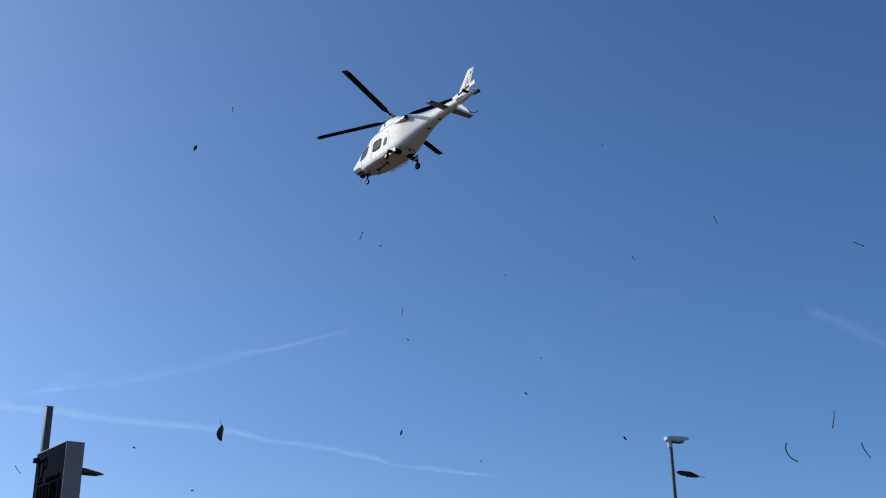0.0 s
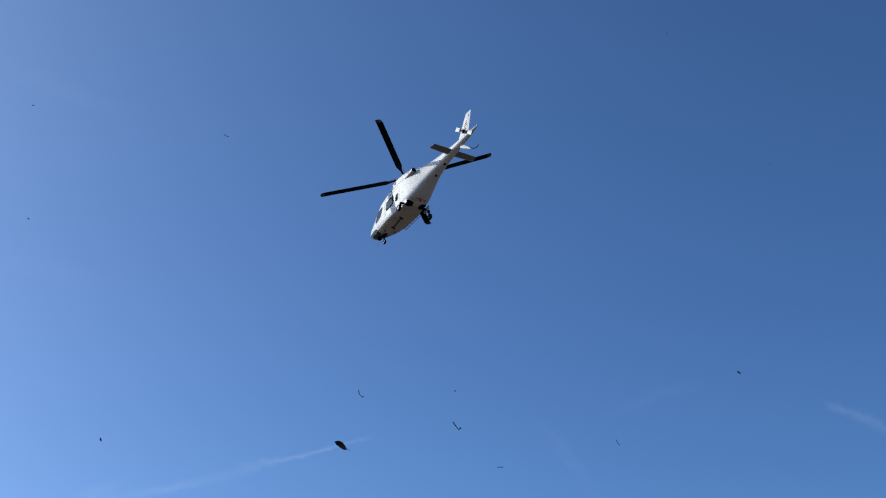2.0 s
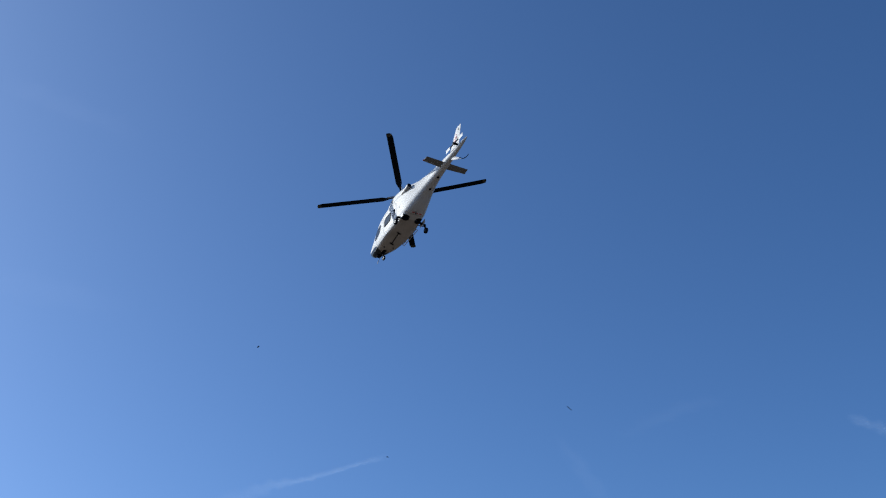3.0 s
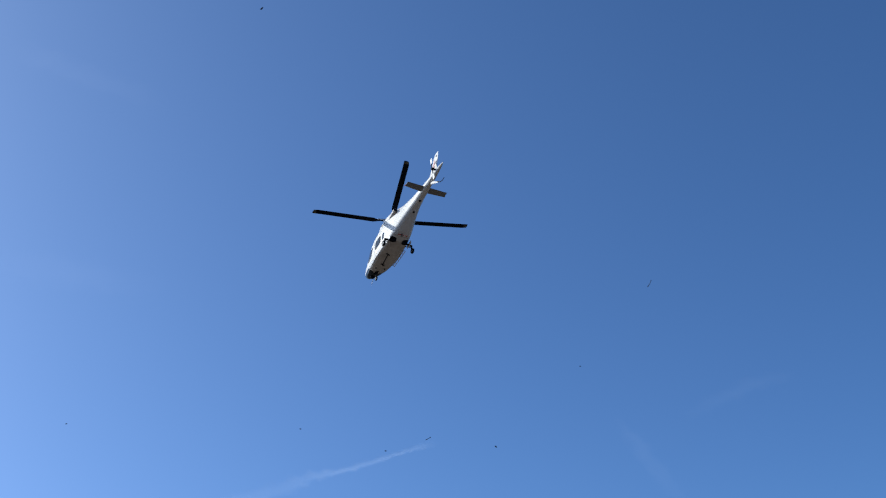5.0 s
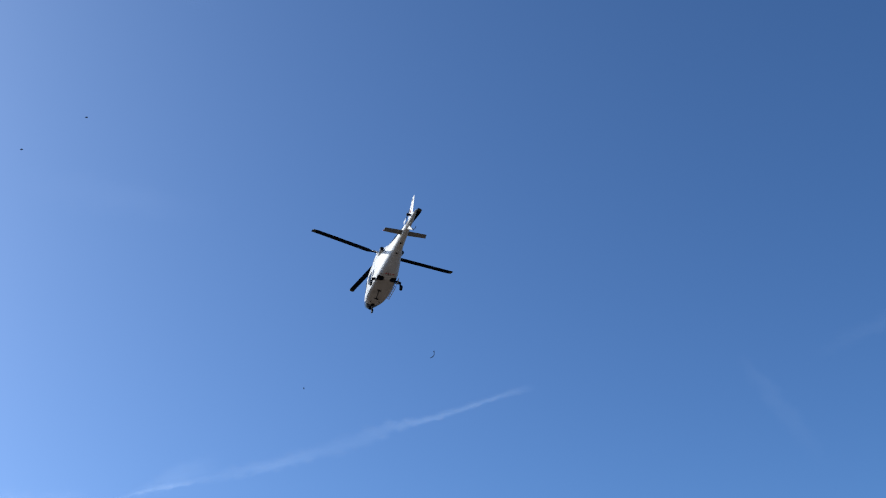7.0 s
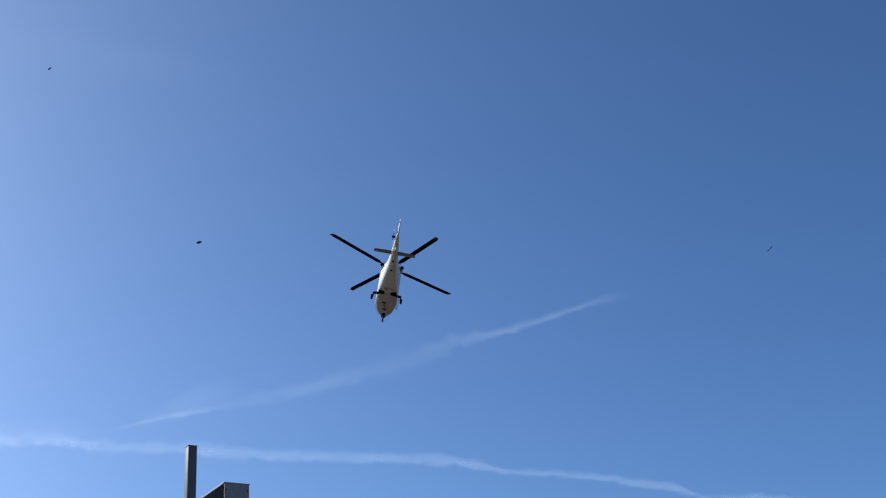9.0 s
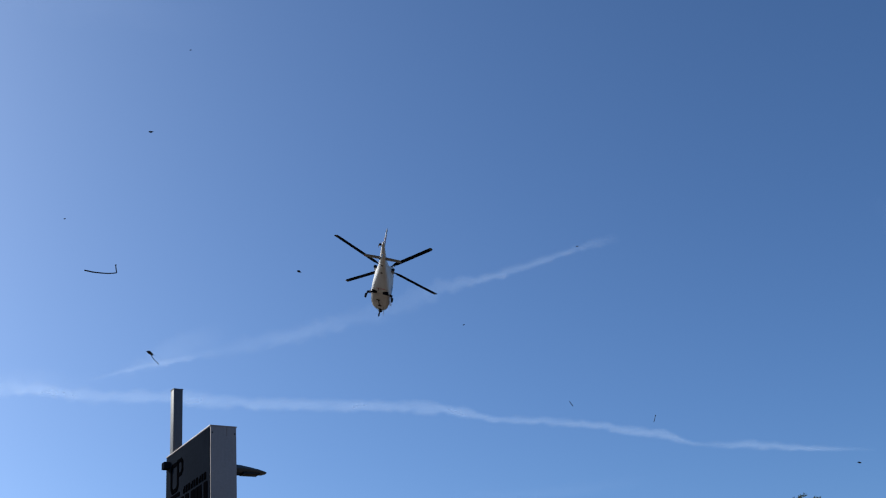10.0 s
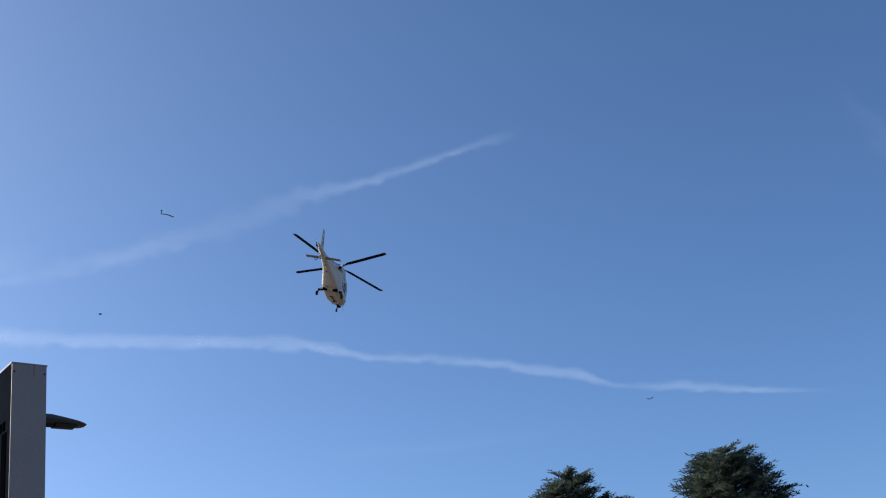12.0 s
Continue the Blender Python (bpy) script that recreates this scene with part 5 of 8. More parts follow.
    walk(build_leaf(0.028, 46, 0.2), [(0, pose(-0.75, 16.73, 0.29, -82, -64, -40)), (0.57, pose(-0.02, 14.49, 3.39, -119, -64, -40)), (1, pose(-3.99, 10.28, 6.19, 174, -64, -40)), (1.43, pose(-4.17, 7.90, 6.10, 107, -64, -40)), (2.5, pose(-7.52, -2.17, 0.02, 60, -64, -40)), (12, pose(-7.52, -2.17, 0.02, 60, -64, -40))])
    walk(build_leaf(0.053, 47), [(0, pose(-0.30, 9.85, 0.22, 28, 38, -3)), (0.57, pose(-0.63, 7.69, 2.55, 53, 38, -3)), (1, pose(2.04, 5.47, 4.05, 100, 38, -3)), (1.43, pose(1.73, 4.42, 3.77, 146, 38, -3)), (2.5, pose(3.81, -3.38, 0.02, 179, 38, -3)), (12, pose(3.81, -3.38, 0.02, 179, 38, -3))])
    walk(build_leaf(0.040, 48), [(0, pose(0.57, 12.51, 0.26, 78, -4, -52)), (0.57, pose(-0.25, 11.37, 3.00, 77, 1, -30)), (1, pose(-1.19, 8.45, 4.35, 80, 9, 10)), (1.43, pose(-2.52, 5.74, 6.23, 89, 13, 50)), (2.5, pose(-5.05, -2.17, 0.02, 95, 12, 79)), (12, pose(-5.05, -2.17, 0.02, 95, 12, 79))])
    walk(build_leaf(0.047, 49), [(0, pose(-0.62, 9.90, 0.23, 92, -46, 88)), (0.57, pose(-0.44, 8.09, 2.60, 120, -37, 46)), (1, pose(0.06, 5.99, 3.61, 136, 2, -2)), (1.43, pose(0.63, 4.20, 4.82, 116, 40, -52)), (2.5, pose(3.05, -2.56, 0.02, 76, 44, -109)), (12, pose(3.05, -2.56, 0.02, 76, 44, -109))])
    walk(build_leaf(0.033, 50, 0.2), [(0, pose(-1.49, 16.22, 0.29, 34, -15, -15)), (0.57, pose(-0.87, 14.08, 3.35, 70, -15, -15)), (1, pose(1.63, 10.45, 5.07, 133, -15, -15)), (1.43, pose(3.48, 7.56, 6.19, -163, -15, -15)), (2.5, pose(5.70, -2.17, 0.02, -118, -15, -15)), (12, pose(5.70, -2.17, 0.02, -118, -15, -15))])
    walk(build_stalk(0.078, 51, 18), [(0, pose(-0.82, 17.58, 0.30, 13, -3, -3)), (0.57, pose(-0.68, 15.44, 3.52, 48, -3, -3)), (1, pose(0.26, 11.64, 4.96, 112, -3, -3)), (1.43, pose(2.08, 7.74, 7.79, 175, -3, -3)), (2.5, pose(5.42, -2.17, 0.02, -140, -3, -3)), (12, pose(5.42, -2.17, 0.02, -140, -3, -3))])
    walk(build_stalk(0.069, 52, 18), [(0, pose(-2.31, 17.90, 0.31, -167, -73, -111)), (0.57, pose(-1.24, 16.07, 3.61, 120, -56, -33)), (1, pose(1.23, 12.36, 4.55, 107, 3, -6)), (1.43, pose(4.00, 9.21, 5.52, 126, 61, 25)), (2.5, pose(6.70, -2.17, 0.02, -132, 65, 134)), (12, pose(6.70, -2.17, 0.02, -132, 65, 134))])
    walk(build_stalk(0.062, 53, 105), [(0, pose(-2.34, 17.53, 0.31, -99, -13, 168)), (0.57, pose(-1.38, 15.93, 3.59, -105, -52, 178)), (1, pose(1.50, 12.27, 4.50, 106, -53, -26)), (1.43, pose(3.92, 9.29, 5.14, 100, 18, -11)), (2.5, pose(7.76, -2.17, 0.02, 114, 67, 8)), (12, pose(7.76, -2.17, 0.02, 114, 67, 8))])
    walk(build_leaf(0.025, 54, 0.2), [(0, pose(-0.07, 17.72, 0.31, 175, 1, 2)), (0.57, pose(-0.48, 16.03, 3.59, 151, 1, 2)), (1, pose(-0.56, 11.92, 5.46, 107, 1, 2)), (1.43, pose(-0.65, 7.99, 8.09, 63, 1, 2)), (2.5, pose(-3.25, -2.17, 0.02, 33, 1, 2)), (12, pose(-3.25, -2.17, 0.02, 33, 1, 2))])
    walk(build_leaf(0.022, 55, 0.2), [(0, pose(-0.82, 16.28, 0.29, 158, 32, 3)), (0.57, pose(-0.97, 14.31, 3.38, 135, 32, 3)), (1, pose(1.13, 10.89, 4.49, 94, 32, 3)), (1.43, pose(3.52, 7.96, 5.68, 52, 32, 3)), (2.5, pose(6.31, -2.17, 0.02, 23, 32, 3)), (12, pose(6.31, -2.17, 0.02, 23, 32, 3))])
    walk(build_leaf(0.030, 56, 0.2), [(0, pose(-0.92, 17.84, 0.30, 137, -51, -16)), (0.57, pose(-0.22, 15.51, 3.52, 122, -28, 7)), (1, pose(-4.15, 10.09, 8.63, 119, 18, 33)), (1.43, pose(-3.81, 7.73, 7.92, 150, 58, 79)), (2.5, pose(-6.52, -2.17, 0.02, -148, 57, 150)), (12, pose(-6.52, -2.17, 0.02, -148, 57, 150))])
    walk(build_stalk(0.060, 57, 18), [(0, pose(0.50, 18.69, 0.32, 105, -13, 4)), (0.57, pose(1.57, 17.28, 3.70, 105, 12, 10)), (1, pose(-2.92, 13.40, 4.43, 116, 56, 29)), (1.43, pose(-5.03, 10.44, 4.63, -135, 69, 144)), (2.5, pose(-7.23, -2.17, 0.02, -109, 41, 174)), (12, pose(-7.23, -2.17, 0.02, -109, 41, 174))])
    walk(build_leaf(0.028, 58, 0.2), [(0, pose(-1.52, 16.62, 0.29, 53, -72, -80)), (0.57, pose(-1.29, 14.33, 3.39, 91, -72, -80)), (1, pose(3.20, 10.77, 4.86, 159, -72, -80)), (1.43, pose(3.52, 8.41, 4.73, -133, -72, -80)), (2.5, pose(7.15, -2.17, 0.02, -86, -72, -80)), (12, pose(7.15, -2.17, 0.02, -86, -72, -80))])
    walk(build_chaff(0.022, 59), [(0, pose(-1.43, 15.60, 0.29, 102, 30, -125)), (0.57, pose(-0.52, 14.36, 3.38, 119, 16, -83)), (1, pose(0.36, 9.41, 7.98, 115, -21, -19)), (1.43, pose(0.29, 7.21, 7.37, 74, -29, 63)), (2.5, pose(4.03, -2.17, 0.02, 58, -7, 112)), (12, pose(4.03, -2.17, 0.02, 58, -7, 112))])
    walk(build_leaf(0.060, 60), [(0, pose(-0.44, 10.36, 0.02, 169, 5, -89)), (0.45, pose(-0.44, 10.36, 0.02, 169, 5, -89)), (1.07, pose(-0.59, 8.19, 2.81, 169, -19, -84)), (1.5, pose(1.28, 5.99, 4.48, 159, -58, -70)), (1.93, pose(1.73, 4.62, 4.78, 44, -74, 49)), (3, pose(5.00, -3.31, 0.02, 17, -49, 80)), (12, pose(5.00, -3.31, 0.02, 17, -49, 80))])
    walk(build_leaf(0.036, 61), [(0, pose(-0.22, 12.88, 0.02, 158, 73, 56)), (0.45, pose(-0.22, 12.88, 0.02, 158, 73, 56)), (1.07, pose(-0.63, 11.66, 3.33, 116, 53, 10)), (1.5, pose(1.56, 7.82, 6.95, 106, 8, -9)), (1.93, pose(1.33, 6.18, 6.39, 109, -37, -23)), (3, pose(4.84, -1.79, 0.02, 131, -66, -49)), (12, pose(4.84, -1.79, 0.02, 131, -66, -49))])
    walk(build_chaff(0.053, 62), [(0, pose(-1.56, 17.77, 0.02, 54, -27, 48)), (0.45, pose(-1.56, 17.77, 0.02, 54, -27, 48)), (1.07, pose(-0.70, 15.15, 3.85, 70, -40, 19)), (1.5, pose(1.17, 10.36, 7.95, 111, -40, -40)), (1.93, pose(1.24, 7.82, 7.85, 132, -15, -83)), (3, pose(5.10, -1.79, 0.02, 134, 6, -106)), (12, pose(5.10, -1.79, 0.02, 134, 6, -106))])
    walk(build_leaf(0.058, 63, 0.2), [(0, pose(-0.54, 17.65, 0.02, -113, -1, 133)), (0.45, pose(-0.54, 17.65, 0.02, -113, -1, 133)), (1.07, pose(-0.91, 16.55, 4.07, -121, -41, 154)), (1.5, pose(3.70, 11.14, 8.85, 132, -55, -84)), (1.93, pose(3.55, 8.54, 8.30, 113, 9, -43)), (3, pose(6.27, -1.79, 0.02, 131, 54, -12)), (12, pose(6.27, -1.79, 0.02, 131, 54, -12))])
    walk(build_stalk(0.077, 64, 18), [(0, pose(-0.06, 14.14, 0.02, -127, 65, 26)), (0.45, pose(-0.06, 14.14, 0.02, -127, 65, 26)), (1.07, pose(-1.17, 11.75, 3.36, -167, 65, 26)), (1.5, pose(0.74, 9.35, 3.88, 127, 65, 26)), (1.93, pose(2.70, 7.27, 4.30, 61, 65, 26)), (3, pose(4.97, -1.79, 0.02, 15, 65, 26)), (12, pose(4.97, -1.79, 0.02, 15, 65, 26))])
    walk(build_leaf(0.046, 65, 0.2), [(0, pose(-0.12, 17.75, 0.02, 25, 42, -105)), (0.45, pose(-0.12, 17.75, 0.02, 25, 42, -105)), (1.07, pose(-1.04, 14.89, 3.82, 45, 64, -80)), (1.5, pose(1.26, 11.48, 5.10, 142, 60, 24)), (1.93, pose(3.60, 8.43, 6.25, 161, 21, 52)), (3, pose(7.32, -1.79, 0.02, 162, -9, 61)), (12, pose(7.32, -1.79, 0.02, 162, -9, 61))])
    walk(build_leaf(0.021, 66, 0.2), [(0, pose(-1.47, 15.19, 0.02, 155, 45, 78)), (0.45, pose(-1.47, 15.19, 0.02, 155, 45, 78)), (1.07, pose(-0.21, 13.79, 3.64, 137, 29, 48)), (1.5, pose(-3.62, 9.74, 6.80, 130, -7, 16)), (1.93, pose(-4.02, 7.45, 6.82, 146, -40, -22)), (3, pose(-6.34, -1.79, 0.02, 179, -50, -67)), (12, pose(-6.34, -1.79, 0.02, 179, -50, -67))])
    walk(build_leaf(0.024, 67, 0.2), [(0, pose(-1.62, 17.35, 0.02, 30, -7, 16)), (0.45, pose(-1.62, 17.35, 0.02, 30, -7, 16)), (1.07, pose(-0.19, 15.44, 3.88, 62, -7, 16)), (1.5, pose(-4.10, 10.89, 7.38, 115, -7, 16)), (1.93, pose(-4.47, 8.32, 7.34, 168, -7, 16)), (3, pose(-7.85, -1.79, 0.02, -155, -7, 16)), (12, pose(-7.85, -1.79, 0.02, -155, -7, 16))])
    walk(build_leaf(0.023, 68, 0.2), [(0, pose(-0.37, 17.19, 0.02, 88, -5, 116)), (0.45, pose(-0.37, 17.19, 0.02, 88, -5, 116)), (1.07, pose(-0.46, 15.00, 3.82, 92, -5, 74)), (1.5, pose(-1.13, 11.11, 6.08, 95, 0, 4)), (1.93, pose(-1.78, 7.73, 7.89, 92, 5, -66)), (3, pose(-4.23, -1.79, 0.02, 87, 4, -115)), (12, pose(-4.23, -1.79, 0.02, 87, 4, -115))])
    walk(build_stalk(0.050, 69, 18), [(0, pose(-2.31, 17.09, 0.02, -149, 8, -16)), (0.45, pose(-2.31, 17.09, 0.02, -149, 8, -16)), (1.07, pose(-1.28, 16.04, 4.00, 174, 8, -16)), (1.5, pose(3.70, 11.99, 6.12, 113, 8, -16)), (1.93, pose(3.91, 9.41, 5.85, 52, 8, -16)), (3, pose(7.08, -1.79, 0.02, 9, 8, -16)), (12, pose(7.08, -1.79, 0.02, 9, 8, -16))])
    walk(build_chaff(0.022, 70), [(0, pose(-1.80, 16.68, 0.02, 97, -86, -30)), (0.45, pose(-1.80, 16.68, 0.02, 97, -86, -30)), (1.07, pose(-0.85, 14.00, 3.68, 91, -57, -24)), (1.5, pose(2.86, 9.84, 6.94, 90, -9, -23)), (1.93, pose(3.36, 7.41, 7.09, 91, 40, -23)), (3, pose(6.16, -1.79, 0.02, 92, 73, -22)), (12, pose(6.16, -1.79, 0.02, 92, 73, -22))])
    walk(build_leaf(0.021, 71, 0.2), [(0, pose(0.24, 16.60, 0.02, -152, -61, -18)), (0.45, pose(0.24, 16.60, 0.02, -152, -61, -18)), (1.07, pose(0.26, 13.79, 3.62, 177, -61, -18)), (1.5, pose(-4.15, 10.45, 5.27, 126, -61, -18)), (1.93, pose(-4.18, 8.36, 4.97, 74, -61, -18)), (3, pose(-7.95, -1.79, 0.02, 38, -61, -18)), (12, pose(-7.95, -1.79, 0.02, 38, -61, -18))])
    walk(build_leaf(0.077, 72), [(0, pose(0.95, 10.14, 0.02, 50, 40, -105)), (0.95, pose(0.95, 10.14, 0.02, 50, 40, -105)), (1.57, pose(-0.29, 7.95, 2.94, 85, 54, -58)), (2, pose(-1.04, 6.50, 3.34, 138, 29, 15)), (2.43, pose(-2.62, 4.94, 4.38, 142, -17, 51)), (3.5, pose(-6.24, -1.33, 0.02, 124, -45, 84)), (12, pose(-6.24, -1.33, 0.02, 124, -45, 84))])
    walk(build_stalk(0.064, 73, 105), [(0, pose(-1.82, 13.75, 0.02, 147, -21, 105)), (0.95, pose(-1.82, 13.75, 0.02, 147, -21, 105)), (1.57, pose(-0.41, 12.07, 3.67, 149, 10, 86)), (2, pose(-1.15, 9.45, 4.66, 117, 55, 34)), (2.43, pose(-2.53, 6.58, 6.67, 41, 39, -59)), (3.5, pose(-6.52, -1.33, 0.02, 31, 4, -86)), (12, pose(-6.52, -1.33, 0.02, 31, 4, -86))])
    walk(build_stalk(0.064, 74, 95, True), [(0, pose(-2.00, 11.15, 0.02, -115, 62, 162)), (0.95, pose(-2.00, 11.15, 0.02, -115, 62, 162)), (1.57, pose(-0.59, 9.97, 3.31, 169, 78, 83)), (2, pose(-0.41, 7.99, 3.90, 105, 40, 14)), (2.43, pose(0.20, 5.60, 5.71, 102, -6, 3)), (3.5, pose(2.54, -1.33, 0.02, 105, -38, -5)), (12, pose(2.54, -1.33, 0.02, 105, -38, -5))])
    walk(build_stalk(0.076, 75, 18), [(0, pose(-1.70, 20.56, 0.02, 30, 31, -81)), (0.95, pose(-1.70, 20.56, 0.02, 30, 31, -81)), (1.57, pose(-1.64, 17.96, 4.76, 45, 52, -60)), (2, pose(1.63, 14.14, 5.57, 117, 61, 23)), (2.43, pose(4.22, 10.93, 5.96, 150, 29, 67)), (3.5, pose(8.05, -1.33, 0.02, 154, 2, 81)), (12, pose(8.05, -1.33, 0.02, 154, 2, 81))])
    walk(build_leaf(0.040, 76, 0.2), [(0, pose(1.81, 16.21, 0.02, 165, -40, 102)), (0.95, pose(1.81, 16.21, 0.02, 165, -40, 102)), (1.57, pose(0.76, 14.98, 4.16, 169, 1, 92)), (2, pose(-3.95, 11.80, 5.10, 150, 67, 64)), (2.43, pose(-4.61, 9.57, 4.83, 15, 40, -78)), (3.5, pose(-7.39, -1.33, 0.02, 11, -8, -89)), (12, pose(-7.39, -1.33, 0.02, 11, -8, -89))])
    walk(build_stalk(0.060, 77, 18), [(0, pose(-0.78, 20.43, 0.02, 119, -36, 98)), (0.95, pose(-0.78, 20.43, 0.02, 119, -36, 98)), (1.57, pose(-0.44, 17.55, 4.65, 133, -16, 68)), (2, pose(-2.94, 12.15, 8.90, 130, 22, 27)), (2.43, pose(-3.38, 9.14, 9.05, 93, 45, -36)), (3.5, pose(-6.10, -1.33, 0.02, 59, 35, -86)), (12, pose(-6.10, -1.33, 0.02, 59, 35, -86))])
    walk(build_leaf(0.031, 78, 0.2), [(0, pose(-0.59, 19.12, 0.02, -143, 19, 164)), (0.95, pose(-0.59, 19.12, 0.02, -143, 19, 164)), (1.57, pose(-0.12, 16.48, 4.45, -167, 39, 118)), (2, pose(-5.02, 11.83, 7.69, 144, 21, 33)), (2.43, pose(-4.83, 9.47, 7.01, 147, -25, -26)), (3.5, pose(-7.85, -1.33, 0.02, -179, -41, -85)), (12, pose(-7.85, -1.33, 0.02, -179, -41, -85))])
    walk(build_leaf(0.043, 79, 0.2), [(0, pose(-2.26, 16.55, 0.02, 125, -35, -45)), (0.95, pose(-2.26, 16.55, 0.02, 125, -35, -45)), (1.57, pose(-1.27, 14.04, 4.05, 118, -8, -28)), (2, pose(2.32, 10.87, 5.23, 125, 36, -1)), (2.43, pose(3.08, 8.67, 5.14, -174, 62, 72)), (3.5, pose(6.73, -1.33, 0.02, -130, 44, 126)), (12, pose(6.73, -1.33, 0.02, -130, 44, 126))])
    walk(build_chaff(0.023, 80), [(0, pose(0.12, 15.90, 0.02, -179, 56, 75)), (0.95, pose(0.12, 15.90, 0.02, -179, 56, 75)), (1.57, pose(-0.78, 14.79, 4.17, 134, 36, 14)), (2, pose(1.88, 9.91, 8.47, 128, -24, -34)), (2.43, pose(1.60, 7.88, 7.68, -160, -53, -130)), (3.5, pose(4.82, -1.33, 0.02, -127, -19, 178)), (12, pose(4.82, -1.33, 0.02, -127, -19, 178))])
    walk(build_chaff(0.019, 81), [(0, pose(-1.78, 15.35, 0.02, 85, -17, 92)), (0.95, pose(-1.78, 15.35, 0.02, 85, -17, 92)), (1.57, pose(-0.86, 12.77, 3.81, 98, -16, 49)), (2, pose(2.38, 9.13, 6.48, 108, 1, -19)), (2.43, pose(2.79, 7.07, 6.53, 96, 17, -87)), (3.5, pose(6.62, -1.33, 0.02, 81, 15, -137)), (12, pose(6.62, -1.33, 0.02, 81, 15, -137))])
    walk(build_leaf(0.022, 82, 0.2), [(0, pose(-0.11, 17.62, 0.02, -141, 2, -0)), (0.95, pose(-0.11, 17.62, 0.02, -141, 2, -0)), (1.57, pose(-0.67, 14.66, 4.14, -171, 2, -0)), (2, pose(-0.36, 11.38, 5.33, 138, 2, -0)), (2.43, pose(0.27, 7.79, 7.72, 88, 2, -0)), (3.5, pose(4.14, -1.33, 0.02, 53, 2, -0)), (12, pose(4.14, -1.33, 0.02, 53, 2, -0))])
    walk(build_stalk(0.052, 83, 18), [(0, pose(0.01, 17.10, 0.02, 168, -77, -80)), (0.95, pose(0.01, 17.10, 0.02, 168, -77, -80)), (1.57, pose(-1.05, 15.07, 4.23, 110, -52, -19)), (2, pose(0.07, 12.04, 4.73, 102, 3, -2)), (2.43, pose(3.43, 8.60, 6.63, 113, 57, 17)), (3.5, pose(6.44, -1.33, 0.02, -145, 75, 123)), (12, pose(6.44, -1.33, 0.02, -145, 75, 123))])
    walk(build_leaf(0.025, 84, 0.2), [(0, pose(-1.64, 18.79, 0.02, 85, -11, 88)), (0.95, pose(-1.64, 18.79, 0.02, 85, -11, 88)), (1.57, pose(-0.27, 16.18, 4.40, 90, -13, 62)), (2, pose(-4.84, 11.07, 8.68, 99, -9, 17)), (2.43, pose(-4.71, 8.76, 7.98, 103, -0, -26)), (3.5, pose(-7.91, -1.33, 0.02, 101, 6, -56)), (12, pose(-7.91, -1.33, 0.02, 101, 6, -56))])
    walk(build_stalk(0.078, 85, 18), [(0, pose(0.42, 18.49, 0.02, 120, 1, 13)), (1.45, pose(0.42, 18.49, 0.02, 120, 1, 13)), (2.07, pose(-0.56, 16.13, 4.71, 124, -27, -5)), (2.5, pose(-2.35, 11.73, 7.59, 172, -60, -69)), (2.93, pose(-3.21, 8.83, 8.38, -127, -34, -145)), (4, pose(-5.43, -0.76, 0.02, -120, -2, -167)), (12, pose(-5.43, -0.76, 0.02, -120, -2, -167))])
    walk(build_stalk(0.062, 86, 95, True), [(0, pose(0.30, 13.62, 0.02, -149, 39, 30)), (1.45, pose(0.30, 13.62, 0.02, -149, 39, 30)), (2.07, pose(-0.53, 12.04, 3.88, 178, 39, 30)), (2.5, pose(-1.78, 9.21, 5.42, 121, 39, 30)), (2.93, pose(-2.91, 6.94, 6.57, 65, 39, 30)), (4, pose(-6.80, -0.76, 0.02, 26, 39, 30)), (12, pose(-6.80, -0.76, 0.02, 26, 39, 30))])
    walk(build_stalk(0.070, 87, 18), [(0, pose(-2.09, 15.24, 0.02, -130, 51, 143)), (1.45, pose(-2.09, 15.24, 0.02, -130, 51, 143)), (2.07, pose(-0.83, 13.55, 4.19, 177, 66, 83)), (2.5, pose(-0.15, 10.50, 5.49, 118, 31, 11)), (2.93, pose(0.66, 7.64, 7.10, 115, -19, -13)), (4, pose(3.63, -0.76, 0.02, 130, -52, -38)), (12, pose(3.63, -0.76, 0.02, 130, -52, -38))])
    walk(build_stalk(0.058, 88, 18), [(0, pose(-1.30, 18.49, 0.02, 94, 16, -83)), (1.45, pose(-1.30, 18.49, 0.02, 94, 16, -83)), (2.07, pose(-1.62, 17.06, 4.94, 101, 13, -56)), (2.5, pose(2.54, 13.32, 5.99, 106, 2, -14)), (2.93, pose(3.66, 10.72, 5.80, 104, -9, 27)), (4, pose(6.36, -0.76, 0.02, 97, -15, 57)), (12, pose(6.36, -0.76, 0.02, 97, -15, 57))])
    walk(build_leaf(0.034, 89, 0.2), [(0, pose(-0.97, 17.90, 0.02, -134, 11, 164)), (1.45, pose(-0.97, 17.90, 0.02, -134, 11, 164)), (2.07, pose(0.03, 15.04, 4.46, -151, 39, 126)), (2.5, pose(-4.06, 11.69, 5.84, 145, 33, 33)), (2.93, pose(-4.68, 9.62, 5.51, 136, -17, -22)), (4, pose(-8.14, -0.76, 0.02, 164, -45, -73)), (12, pose(-8.14, -0.76, 0.02, 164, -45, -73))])
    walk(build_leaf(0.024, 90, 0.2), [(0, pose(-0.27, 19.10, 0.02, 82, 17, -110)), (1.45, pose(-0.27, 19.10, 0.02, 82, 17, -110)), (2.07, pose(-0.03, 16.20, 4.70, 96, 18, -63)), (2.5, pose(-3.10, 12.74, 5.77, 109, -1, 11)), (2.93, pose(-4.96, 10.13, 6.07, 94, -18, 86)), (4, pose(-8.77, -0.76, 0.02, 77, -14, 140)), (12, pose(-8.77, -0.76, 0.02, 77, -14, 140))])
